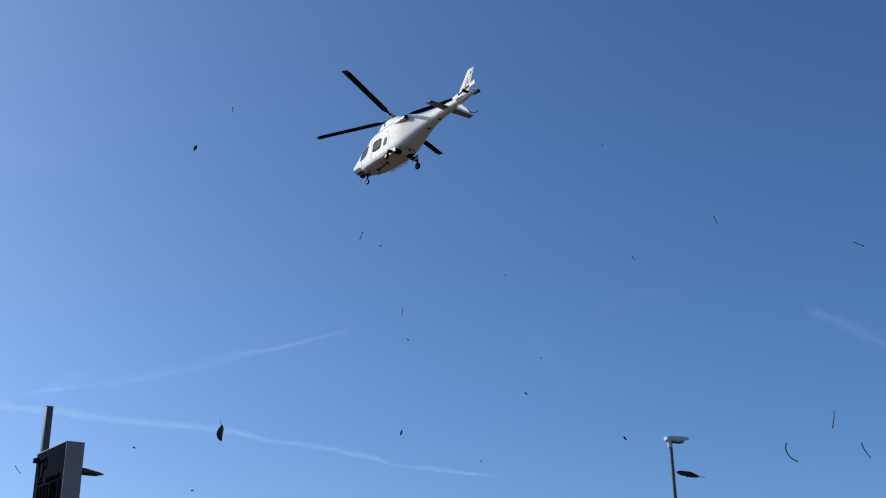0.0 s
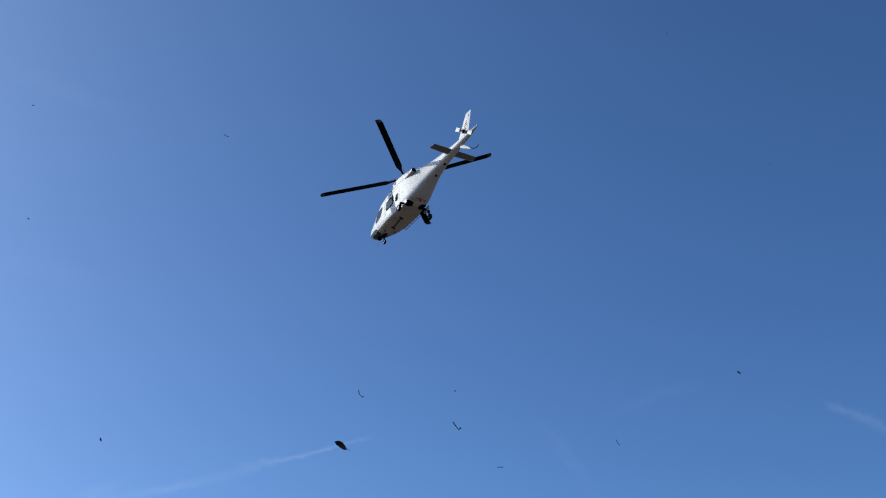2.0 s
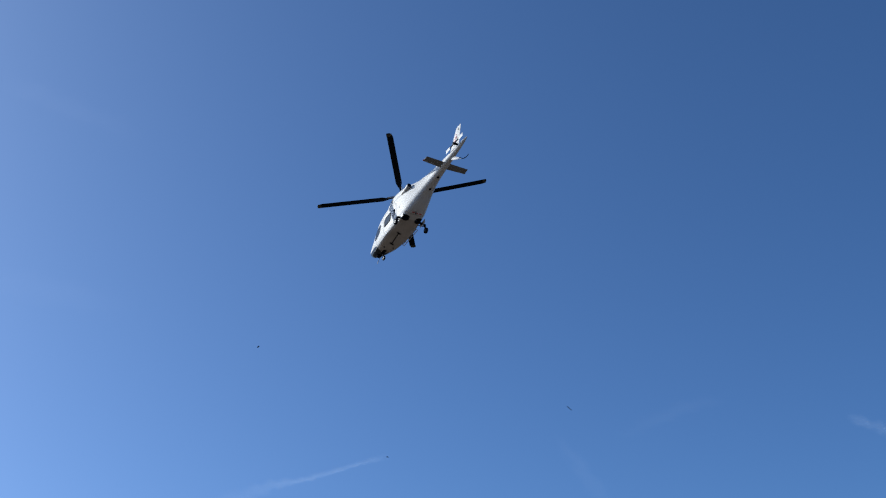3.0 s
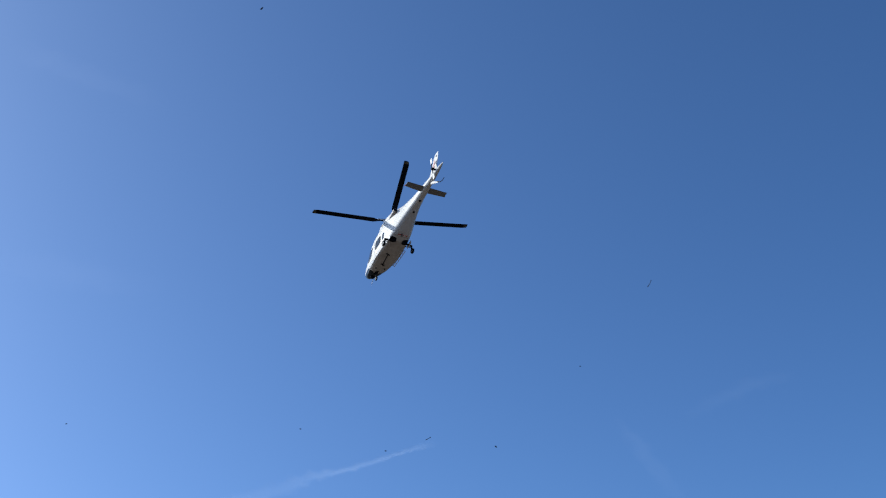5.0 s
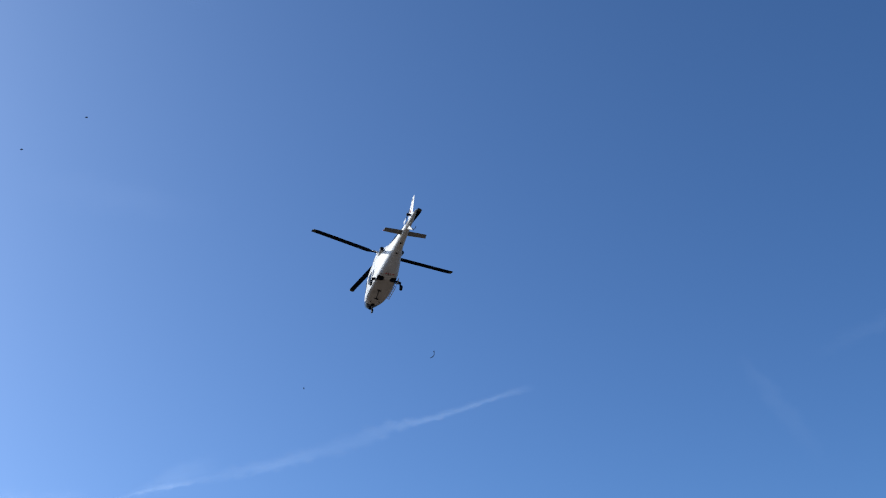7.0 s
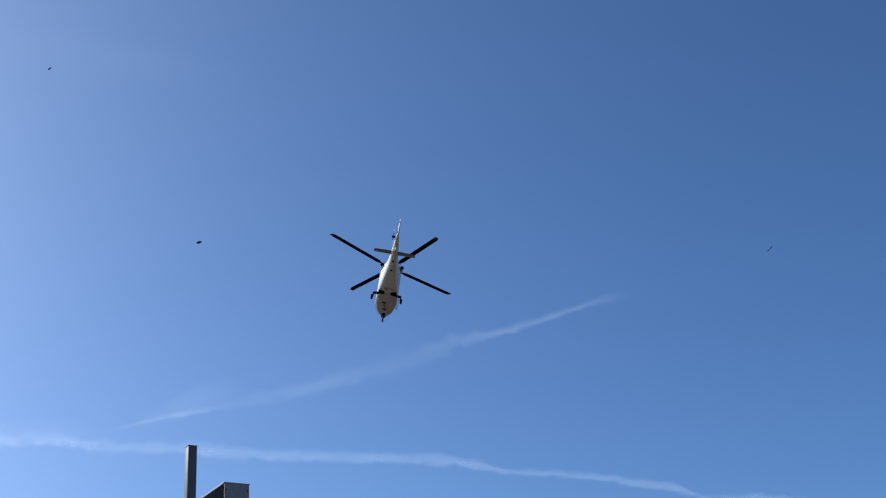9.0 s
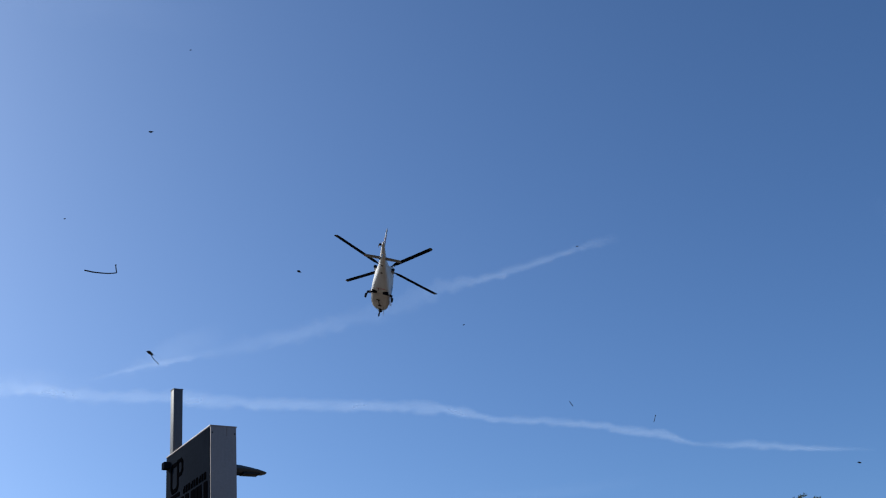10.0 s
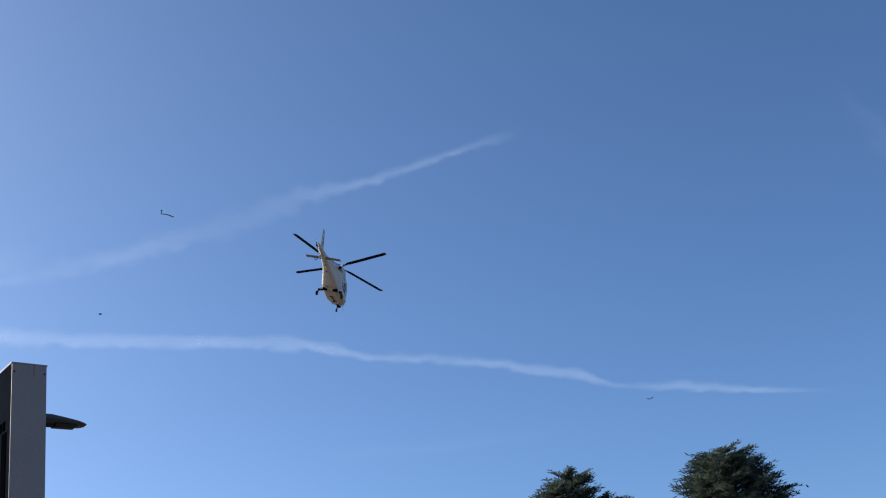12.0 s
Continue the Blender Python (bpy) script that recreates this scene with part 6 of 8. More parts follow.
    walk(build_leaf(0.040, 91, 0.2), [(0, pose(1.35, 20.49, 0.02, 67, -25, 120)), (1.45, pose(1.35, 20.49, 0.02, 67, -25, 120)), (2.07, pose(1.98, 17.62, 4.91, 88, -34, 77)), (2.5, pose(-4.14, 14.18, 5.45, 120, -16, 10)), (2.93, pose(-5.40, 11.68, 5.01, 120, 17, -43)), (4, pose(-7.77, -0.76, 0.02, 99, 33, -89)), (12, pose(-7.77, -0.76, 0.02, 99, 33, -89))])
    walk(build_leaf(0.021, 92, 0.2), [(0, pose(-0.54, 15.93, 0.02, 162, 55, 58)), (1.45, pose(-0.54, 15.93, 0.02, 162, 55, 58)), (2.07, pose(-1.28, 14.38, 4.38, 136, 41, 23)), (2.5, pose(0.89, 11.45, 5.06, 123, 5, -7)), (2.93, pose(2.91, 9.00, 5.55, 130, -32, -34)), (4, pose(5.77, -0.76, 0.02, 153, -52, -68)), (12, pose(5.77, -0.76, 0.02, 153, -52, -68))])
    walk(build_chaff(0.022, 93), [(0, pose(0.34, 16.49, 0.02, 102, 56, -124)), (1.45, pose(0.34, 16.49, 0.02, 102, 56, -124)), (2.07, pose(-0.89, 14.61, 4.41, 140, 31, -70)), (2.5, pose(0.61, 10.82, 6.64, 141, -30, -25)), (2.93, pose(1.34, 8.13, 7.54, 61, -51, 77)), (4, pose(3.75, -0.76, 0.02, 34, -14, 123)), (12, pose(3.75, -0.76, 0.02, 34, -14, 123))])
    walk(build_leaf(0.039, 94, 0.2), [(0, pose(-0.89, 19.30, 0.02, -149, -57, -111)), (2.05, pose(-0.89, 19.30, 0.02, -149, -57, -111)), (2.67, pose(-0.51, 17.98, 5.28, 157, -60, -49)), (3.1, pose(-3.97, 13.64, 7.58, 120, -22, 3)), (3.53, pose(-5.42, 10.65, 8.08, 121, 24, 29)), (4.6, pose(-8.05, -0.05, 0.02, 141, 53, 59)), (12, pose(-8.05, -0.05, 0.02, 141, 53, 59))])
    walk(build_stalk(0.067, 95, 18), [(0, pose(-2.16, 20.29, 0.02, -178, 44, 10)), (2.05, pose(-2.16, 20.29, 0.02, -178, 44, 10)), (2.67, pose(-1.51, 18.37, 5.41, 157, 44, 10)), (3.1, pose(1.61, 14.39, 6.63, 117, 44, 10)), (3.53, pose(3.62, 11.19, 7.19, 76, 44, 10)), (4.6, pose(7.39, -0.05, 0.02, 48, 44, 10)), (12, pose(7.39, -0.05, 0.02, 48, 44, 10))])
    walk(build_leaf(0.031, 96, 0.2), [(0, pose(-1.75, 18.12, 0.02, 59, 41, -127)), (2.05, pose(-1.75, 18.12, 0.02, 59, 41, -127)), (2.67, pose(-0.70, 17.08, 5.08, 106, 48, -63)), (3.1, pose(-1.88, 13.60, 6.07, 140, 1, 5)), (3.53, pose(-4.06, 9.66, 8.67, 109, -47, 70)), (4.6, pose(-7.96, -0.05, 0.02, 56, -39, 143)), (12, pose(-7.96, -0.05, 0.02, 56, -39, 143))])
    walk(build_leaf(0.038, 97, 0.2), [(0, pose(-0.31, 19.50, 0.02, 93, -17, 90)), (2.75, pose(-0.31, 19.50, 0.02, 93, -17, 90)), (3.37, pose(-1.75, 18.43, 5.42, 103, -11, 53)), (3.8, pose(0.35, 14.91, 6.06, 106, 5, -6)), (4.23, pose(3.15, 11.50, 7.12, 93, 17, -68)), (5.3, pose(5.52, 0.78, 0.02, 81, 14, -112)), (12, pose(5.52, 0.78, 0.02, 81, 14, -112))])
    walk(build_stalk(0.080, 98, 18), [(0, pose(-1.00, 20.53, 0.02, 32, -54, 95)), (2.75, pose(-1.00, 20.53, 0.02, 32, -54, 95)), (3.37, pose(-0.85, 19.00, 5.51, 70, -71, 53)), (3.8, pose(-4.64, 14.14, 8.64, 150, -52, -33)), (4.23, pose(-5.75, 11.18, 8.93, 161, -14, -53)), (5.3, pose(-9.09, 0.78, 0.02, 161, 13, -62)), (12, pose(-9.09, 0.78, 0.02, 161, 13, -62))])
    walk(build_leaf(0.027, 99, 0.2), [(0, pose(0.32, 17.05, 0.02, 151, 34, 64)), (2.75, pose(0.32, 17.05, 0.02, 151, 34, 64)), (3.37, pose(-1.17, 15.72, 4.75, 139, 13, 33)), (3.8, pose(-1.51, 12.58, 5.91, 144, -25, -11)), (4.23, pose(-1.91, 9.42, 7.69, -175, -43, -79)), (5.3, pose(-5.43, 0.78, 0.02, -146, -28, -126)), (12, pose(-5.43, 0.78, 0.02, -146, -28, -126))])
    walk(build_stalk(0.053, 100, 18), [(0, pose(-1.21, 21.42, 0.02, 43, 37, -88)), (3.45, pose(-1.21, 21.42, 0.02, 43, 37, -88)), (4.07, pose(-1.37, 19.86, 5.71, 76, 56, -44)), (4.5, pose(-3.16, 14.32, 9.81, 139, 33, 38)), (4.93, pose(-3.51, 11.76, 9.37, 146, -14, 73)), (6, pose(-5.85, 1.67, 0.02, 129, -45, 104)), (12, pose(-5.85, 1.67, 0.02, 129, -45, 104))])
    walk(build_leaf(0.038, 101, 0.2), [(0, pose(0.20, 22.06, 0.02, 16, -48, 107)), (3.45, pose(0.20, 22.06, 0.02, 16, -48, 107)), (4.07, pose(-0.88, 19.11, 5.50, 34, -71, 85)), (4.5, pose(-4.75, 15.24, 7.06, 158, -61, -42)), (4.93, pose(-6.04, 12.66, 6.99, 169, -20, -58)), (6, pose(-9.07, 1.67, 0.02, 169, 9, -63)), (12, pose(-9.07, 1.67, 0.02, 169, 9, -63))])
    walk(build_stalk(0.051, 102, 18), [(0, pose(-0.26, 18.49, 0.02, 149, 12, -83)), (3.45, pose(-0.26, 18.49, 0.02, 149, 12, -83)), (4.07, pose(-1.26, 17.28, 5.07, 149, -14, -68)), (4.5, pose(-2.66, 14.05, 6.09, 126, -52, -28)), (4.93, pose(-4.92, 10.62, 8.22, 53, -52, 58)), (6, pose(-8.47, 1.67, 0.02, 33, -25, 88)), (12, pose(-8.47, 1.67, 0.02, 33, -25, 88))])
    walk(build_leaf(0.039, 103), [(0, pose(-1.31, 16.72, 0.02, 57, 28, -60)), (3.45, pose(-1.31, 16.72, 0.02, 57, 28, -60)), (4.07, pose(-1.54, 15.44, 4.64, 72, 38, -33)), (4.5, pose(-1.45, 12.51, 5.77, 107, 39, 20)), (4.93, pose(-1.37, 9.78, 7.19, 128, 19, 62)), (6, pose(0.71, 1.67, 0.02, 132, 0, 84)), (12, pose(0.71, 1.67, 0.02, 132, 0, 84))])
    walk(build_leaf(0.037, 104, 0.2), [(0, pose(-0.66, 20.43, 0.02, 41, -16, 14)), (3.45, pose(-0.66, 20.43, 0.02, 41, -16, 14)), (4.07, pose(-0.81, 18.46, 5.34, 79, -16, 14)), (4.5, pose(-6.17, 14.48, 7.44, 142, -16, 14)), (4.93, pose(-5.93, 12.48, 6.49, -154, -16, 14)), (6, pose(-8.49, 1.67, 0.02, -110, -16, 14)), (12, pose(-8.49, 1.67, 0.02, -110, -16, 14))])
    walk(build_chaff(0.021, 105), [(0, pose(-1.69, 19.29, 0.02, 83, -18, 78)), (3.45, pose(-1.69, 19.29, 0.02, 83, -18, 78)), (4.07, pose(-1.74, 16.50, 4.91, 95, -18, 38)), (4.5, pose(1.59, 11.94, 8.32, 109, -4, -24)), (4.93, pose(1.16, 10.28, 7.49, 102, 15, -85)), (6, pose(5.08, 1.67, 0.02, 88, 19, -131)), (12, pose(5.08, 1.67, 0.02, 88, 19, -131))])
    walk(build_stalk(0.089, 106, 18), [(0, pose(-2.43, 21.94, 0.02, 123, 41, 7)), (3.95, pose(-2.43, 21.94, 0.02, 123, 41, 7)), (4.57, pose(-2.12, 20.84, 5.98, 115, 9, -12)), (5, pose(0.83, 16.33, 7.84, 125, -44, -42)), (5.43, pose(2.81, 12.79, 8.89, -145, -59, -145)), (6.5, pose(5.24, 2.33, 0.02, -118, -27, 177)), (12, pose(5.24, 2.33, 0.02, -118, -27, 177))])
    walk(build_leaf(0.037, 107, 0.2), [(0, pose(-1.88, 18.91, 0.02, -153, -9, -123)), (3.95, pose(-1.88, 18.91, 0.02, -153, -9, -123)), (4.57, pose(-1.63, 17.08, 4.99, -164, -23, -85)), (5, pose(-3.29, 12.38, 8.96, 164, -23, -14)), (5.43, pose(-3.40, 10.91, 7.78, 152, 3, 46)), (6.5, pose(-7.20, 2.33, 0.02, 162, 22, 89)), (12, pose(-7.20, 2.33, 0.02, 162, 22, 89))])
    walk(build_leaf(0.022, 108, 0.2), [(0, pose(-0.12, 18.62, 0.02, -178, -42, -73)), (3.95, pose(-0.12, 18.62, 0.02, -178, -42, -73)), (4.57, pose(-0.52, 17.37, 4.99, 155, -35, -31)), (5, pose(-5.43, 14.53, 5.77, 138, -3, 17)), (5.43, pose(-5.94, 12.67, 5.18, 150, 32, 63)), (6.5, pose(-9.61, 2.33, 0.02, 179, 42, 110)), (12, pose(-9.61, 2.33, 0.02, 179, 42, 110))])
    walk(build_leaf(0.027, 109, 0.2), [(0, pose(-1.28, 22.09, 0.02, -177, 1, 7)), (3.95, pose(-1.28, 22.09, 0.02, -177, 1, 7)), (4.57, pose(-1.17, 20.51, 5.83, 155, 1, 7)), (5, pose(-3.45, 16.94, 6.50, 110, 1, 7)), (5.43, pose(-6.55, 13.46, 7.76, 65, 1, 7)), (6.5, pose(-9.67, 2.33, 0.02, 33, 1, 7)), (12, pose(-9.67, 2.33, 0.02, 33, 1, 7))])
    walk(build_leaf(0.025, 110, 0.2), [(0, pose(-0.93, 21.44, 0.02, -175, 3, 3)), (3.95, pose(-0.93, 21.44, 0.02, -175, 3, 3)), (4.57, pose(-1.50, 19.50, 5.60, 154, 3, 3)), (5, pose(-2.43, 16.30, 5.93, 103, 3, 3)), (5.43, pose(-4.94, 11.99, 8.98, 52, 3, 3)), (6.5, pose(-7.73, 2.33, 0.02, 17, 3, 3)), (12, pose(-7.73, 2.33, 0.02, 17, 3, 3))])
    walk(build_stalk(0.058, 111, 18), [(0, pose(-2.84, 21.04, 0.02, 21, -24, -10)), (3.95, pose(-2.84, 21.04, 0.02, 21, -24, -10)), (4.57, pose(-1.73, 19.75, 5.67, 54, -24, -10)), (5, pose(-1.95, 16.43, 6.09, 107, -24, -10)), (5.43, pose(-2.04, 12.13, 8.92, 161, -24, -10)), (6.5, pose(1.01, 2.33, 0.02, -162, -24, -10)), (12, pose(1.01, 2.33, 0.02, -162, -24, -10))])
    walk(build_leaf(0.034, 112, 0.2), [(0, pose(-2.74, 21.78, 0.02, 130, -69, -35)), (3.95, pose(-2.74, 21.78, 0.02, 130, -69, -35)), (4.57, pose(-2.08, 20.52, 5.89, 105, -29, -5)), (5, pose(-1.15, 17.06, 6.17, 108, 41, 15)), (5.43, pose(2.55, 12.54, 8.93, -119, 61, 157)), (6.5, pose(4.85, 2.33, 0.02, -104, 13, 179)), (12, pose(4.85, 2.33, 0.02, -104, 13, 179))])
    walk(build_leaf(0.016, 113, 0.2), [(0, pose(-2.44, 18.26, 0.02, 91, -27, 96)), (3.95, pose(-2.44, 18.26, 0.02, 91, -27, 96)), (4.57, pose(-2.05, 16.98, 4.99, 108, -20, 54)), (5, pose(-0.50, 14.00, 5.81, 116, 6, -6)), (5.43, pose(1.65, 11.08, 7.10, 95, 26, -71)), (6.5, pose(4.61, 2.33, 0.02, 74, 22, -121)), (12, pose(4.61, 2.33, 0.02, 74, 22, -121))])
    walk(build_stalk(0.150, 114, 18), [(0, pose(-3.81, 17.42, 0.02, 76, 31, -110)), (4.45, pose(-3.81, 17.42, 0.02, 76, 31, -110)), (5.07, pose(-2.37, 15.73, 4.58, 98, 33, -71)), (5.5, pose(0.65, 12.62, 6.28, 122, 13, -14)), (5.93, pose(0.77, 11.06, 5.98, 120, -17, 34)), (7, pose(4.27, 2.99, 0.02, 102, -32, 74)), (12, pose(4.27, 2.99, 0.02, 102, -32, 74))])
    walk(build_leaf(0.042, 115, 0.2), [(0, pose(-0.71, 20.92, 0.02, 25, 4, 20)), (4.45, pose(-0.71, 20.92, 0.02, 25, 4, 20)), (5.07, pose(-1.71, 19.52, 5.53, 70, 4, 20)), (5.5, pose(-5.43, 15.11, 8.31, 143, 4, 20)), (5.93, pose(-6.35, 12.63, 8.25, -143, 4, 20)), (7, pose(-9.54, 2.99, 0.02, -91, 4, 20)), (12, pose(-9.54, 2.99, 0.02, -91, 4, 20))])
    walk(build_leaf(0.039, 116, 0.2), [(0, pose(-2.32, 22.16, 0.02, 132, -44, 75)), (4.45, pose(-2.32, 22.16, 0.02, 132, -44, 75)), (5.07, pose(-1.33, 20.63, 5.79, 144, -24, 54)), (5.5, pose(-7.02, 16.38, 7.94, 147, 13, 29)), (5.93, pose(-6.87, 14.21, 6.90, 129, 47, -5)), (7, pose(-9.27, 2.99, 0.02, 90, 58, -53)), (12, pose(-9.27, 2.99, 0.02, 90, 58, -53))])
    walk(build_leaf(0.042, 117, 0.2), [(0, pose(-0.37, 20.23, 0.02, 131, -28, 109)), (4.45, pose(-0.37, 20.23, 0.02, 131, -28, 109)), (5.07, pose(-1.48, 17.64, 5.02, 138, -4, 84)), (5.5, pose(-5.80, 14.35, 6.63, 125, 36, 41)), (5.93, pose(-6.07, 12.58, 5.98, 71, 45, -34)), (7, pose(-10.06, 2.99, 0.02, 47, 24, -75)), (12, pose(-10.06, 2.99, 0.02, 47, 24, -75))])
    walk(build_leaf(0.031, 118, 0.2), [(0, pose(-2.77, 21.87, 0.02, 133, 44, 29)), (4.45, pose(-2.77, 21.87, 0.02, 133, 44, 29)), (5.07, pose(-2.25, 19.69, 5.61, 121, 14, 4)), (5.5, pose(-1.02, 15.79, 7.18, 129, -37, -30)), (5.93, pose(0.04, 12.48, 8.48, -155, -57, -122)), (7, pose(2.48, 2.99, 0.02, -124, -28, -166)), (12, pose(2.48, 2.99, 0.02, -124, -28, -166))])
    walk(build_stalk(0.080, 119, 105), [(0, pose(-1.03, 19.29, 0.02, 76, 28, -52)), (4.95, pose(-1.03, 19.29, 0.02, 76, 28, -52)), (5.57, pose(-1.84, 16.85, 4.67, 92, 30, -20)), (6, pose(-5.70, 14.07, 5.89, 114, 19, 30)), (6.43, pose(-6.03, 12.53, 5.29, 120, -3, 71)), (7.5, pose(-8.72, 3.64, 0.02, 115, -18, 100)), (12, pose(-8.72, 3.64, 0.02, 115, -18, 100))])
    walk(build_leaf(0.025, 120, 0.2), [(0, pose(-2.46, 23.42, 0.02, 96, 17, -58)), (4.95, pose(-2.46, 23.42, 0.02, 96, 17, -58)), (5.57, pose(-1.63, 20.43, 5.60, 103, 12, -31)), (6, pose(-5.11, 17.11, 6.31, 108, -0, 12)), (6.43, pose(-7.09, 14.52, 6.31, 103, -13, 55)), (7.5, pose(-10.54, 3.64, 0.02, 94, -17, 87)), (12, pose(-10.54, 3.64, 0.02, 94, -17, 87))])
    walk(build_stalk(0.065, 121, 105), [(0, pose(-1.22, 17.86, 0.02, -89, -66, -61)), (5.45, pose(-1.22, 17.86, 0.02, -89, -66, -61)), (6.07, pose(-2.09, 16.51, 4.41, -122, -66, -61)), (6.5, pose(-6.25, 14.04, 5.38, -176, -66, -61)), (6.93, pose(-6.16, 12.75, 4.67, 129, -66, -61)), (8, pose(-9.40, 4.26, 0.02, 91, -66, -61)), (12, pose(-9.40, 4.26, 0.02, 91, -66, -61))])
    walk(build_leaf(0.024, 122, 0.2), [(0, pose(-2.03, 22.47, 0.02, 5, -1, 14)), (5.45, pose(-2.03, 22.47, 0.02, 5, -1, 14)), (6.07, pose(-2.36, 20.89, 5.59, 40, -1, 14)), (6.5, pose(-5.64, 17.17, 6.96, 98, -1, 14)), (6.93, pose(-7.25, 14.43, 7.22, 156, -1, 14)), (8, pose(-9.72, 4.26, 0.02, -163, -1, 14)), (12, pose(-9.72, 4.26, 0.02, -163, -1, 14))])
    walk(build_leaf(0.022, 123), [(0, pose(-3.03, 18.47, 0.02, 45, -6, 17)), (5.95, pose(-3.03, 18.47, 0.02, 45, -6, 17)), (6.57, pose(-3.01, 17.24, 4.43, 77, -6, 17)), (7, pose(-5.83, 13.80, 6.96, 130, -6, 17)), (7.43, pose(-6.27, 12.19, 6.70, -177, -6, 17)), (8.5, pose(-9.73, 4.84, 0.02, -140, -6, 17)), (12, pose(-9.73, 4.84, 0.02, -140, -6, 17))])
    walk(build_leaf(0.024, 124), [(0, pose(-3.13, 20.98, 0.02, 99, -34, 83)), (5.95, pose(-3.13, 20.98, 0.02, 99, -34, 83)), (6.57, pose(-2.95, 18.17, 4.66, 113, -27, 56)), (7, pose(-6.62, 14.49, 7.22, 124, -7, 20)), (7.43, pose(-6.60, 13.01, 6.41, 122, 15, -14)), (8.5, pose(-9.97, 4.84, 0.02, 112, 28, -41)), (12, pose(-9.97, 4.84, 0.02, 112, 28, -41))])
    walk(build_stalk(0.068, 125, 105), [(0, pose(-4.81, 22.21, 0.02, 29, -49, -29)), (5.95, pose(-4.81, 22.21, 0.02, 29, -49, -29)), (6.57, pose(-3.31, 19.44, 5.02, 64, -49, -29)), (7, pose(-3.38, 16.44, 5.90, 123, -49, -29)), (7.43, pose(-3.33, 13.35, 7.57, -178, -49, -29)), (8.5, pose(-0.91, 4.84, 0.02, -137, -49, -29)), (12, pose(-0.91, 4.84, 0.02, -137, -49, -29))])
    walk(build_leaf(0.025, 126, 0.2), [(0, pose(-2.04, 24.90, 0.02, 112, -67, -79)), (5.95, pose(-2.04, 24.90, 0.02, 112, -67, -79)), (6.57, pose(-3.03, 22.22, 5.72, 141, -67, -79)), (7, pose(-4.90, 18.58, 6.59, -171, -67, -79)), (7.43, pose(-7.68, 14.60, 8.69, -123, -67, -79)), (8.5, pose(-11.50, 4.84, 0.02, -90, -67, -79)), (12, pose(-11.50, 4.84, 0.02, -90, -67, -79))])
    walk(build_leaf(0.047, 127, 0.44), [(0, pose(-3.92, 16.48, 0.02, 75, -43, 123)), (6.45, pose(-3.92, 16.48, 0.02, 75, -43, 123)), (7.07, pose(-3.34, 14.38, 3.48, 113, -40, 68)), (7.5, pose(-4.21, 12.93, 3.88, 135, 2, 9)), (7.93, pose(-5.55, 11.11, 5.05, 109, 42, -52)), (9, pose(-7.79, 5.29, 0.02, 64, 39, -116)), (12, pose(-7.79, 5.29, 0.02, 64, 39, -116))])
    walk(build_leaf(0.024, 128), [(0, pose(-3.48, 21.79, 0.02, 177, 69, 108)), (6.45, pose(-3.48, 21.79, 0.02, 177, 69, 108)), (7.07, pose(-3.45, 18.82, 4.62, 122, 48, 46)), (7.5, pose(-6.68, 14.68, 7.86, 111, -8, 19)), (7.93, pose(-6.69, 13.10, 7.09, 136, -61, -21)), (9, pose(-9.64, 5.29, 0.02, -136, -61, -116)), (12, pose(-9.64, 5.29, 0.02, -136, -61, -116))])
    walk(build_leaf(0.027, 129, 0.2), [(0, pose(-4.53, 25.17, 0.02, 38, 4, 4)), (6.45, pose(-4.53, 25.17, 0.02, 38, 4, 4)), (7.07, pose(-3.92, 23.60, 5.86, 80, 4, 4)), (7.5, pose(-3.45, 18.00, 9.90, 151, 4, 4)), (7.93, pose(-3.49, 15.54, 9.04, -138, 4, 4)), (9, pose(-0.21, 5.29, 0.02, -89, 4, 4)), (12, pose(-0.21, 5.29, 0.02, -89, 4, 4))])
    walk(build_leaf(0.032, 130, 0.2), [(0, pose(-4.76, 25.54, 0.02, 35, 17, -12)), (6.45, pose(-4.76, 25.54, 0.02, 35, 17, -12)), (7.07, pose(-4.22, 22.84, 5.70, 72, 17, -12)), (7.5, pose(1.18, 17.65, 9.53, 135, 17, -12)), (7.93, pose(0.75, 15.55, 8.33, -162, 17, -12)), (9, pose(3.40, 5.29, 0.02, -119, 17, -12)), (12, pose(3.40, 5.29, 0.02, -119, 17, -12))])
    walk(build_leaf(0.033, 131, 0.2), [(0, pose(-2.86, 25.09, 0.02, -82, -45, -177)), (6.45, pose(-2.86, 25.09, 0.02, -82, -45, -177)), (7.07, pose(-2.04, 23.45, 5.66, -17, -84, 115)), (7.5, pose(-7.42, 19.79, 6.16, 84, -20, 11)), (7.93, pose(-8.52, 17.14, 5.50, 81, 51, 1)), (9, pose(-11.81, 5.29, 0.02, -63, 77, -145)), (12, pose(-11.81, 5.29, 0.02, -63, 77, -145))])
    walk(build_leaf(0.044, 132), [(0, pose(-4.71, 22.60, 0.02, 147, 37, 67)), (7.15, pose(-4.71, 22.60, 0.02, 147, 37, 67)), (7.77, pose(-3.93, 19.94, 4.59, 135, 18, 41)), (8.2, pose(-6.01, 16.84, 5.66, 135, -19, 6)), (8.63, pose(-7.36, 14.41, 6.22, 165, -46, -45)), (9.7, pose(-9.72, 5.89, 0.02, -159, -44, -95)), (12, pose(-9.72, 5.89, 0.02, -159, -44, -95))])
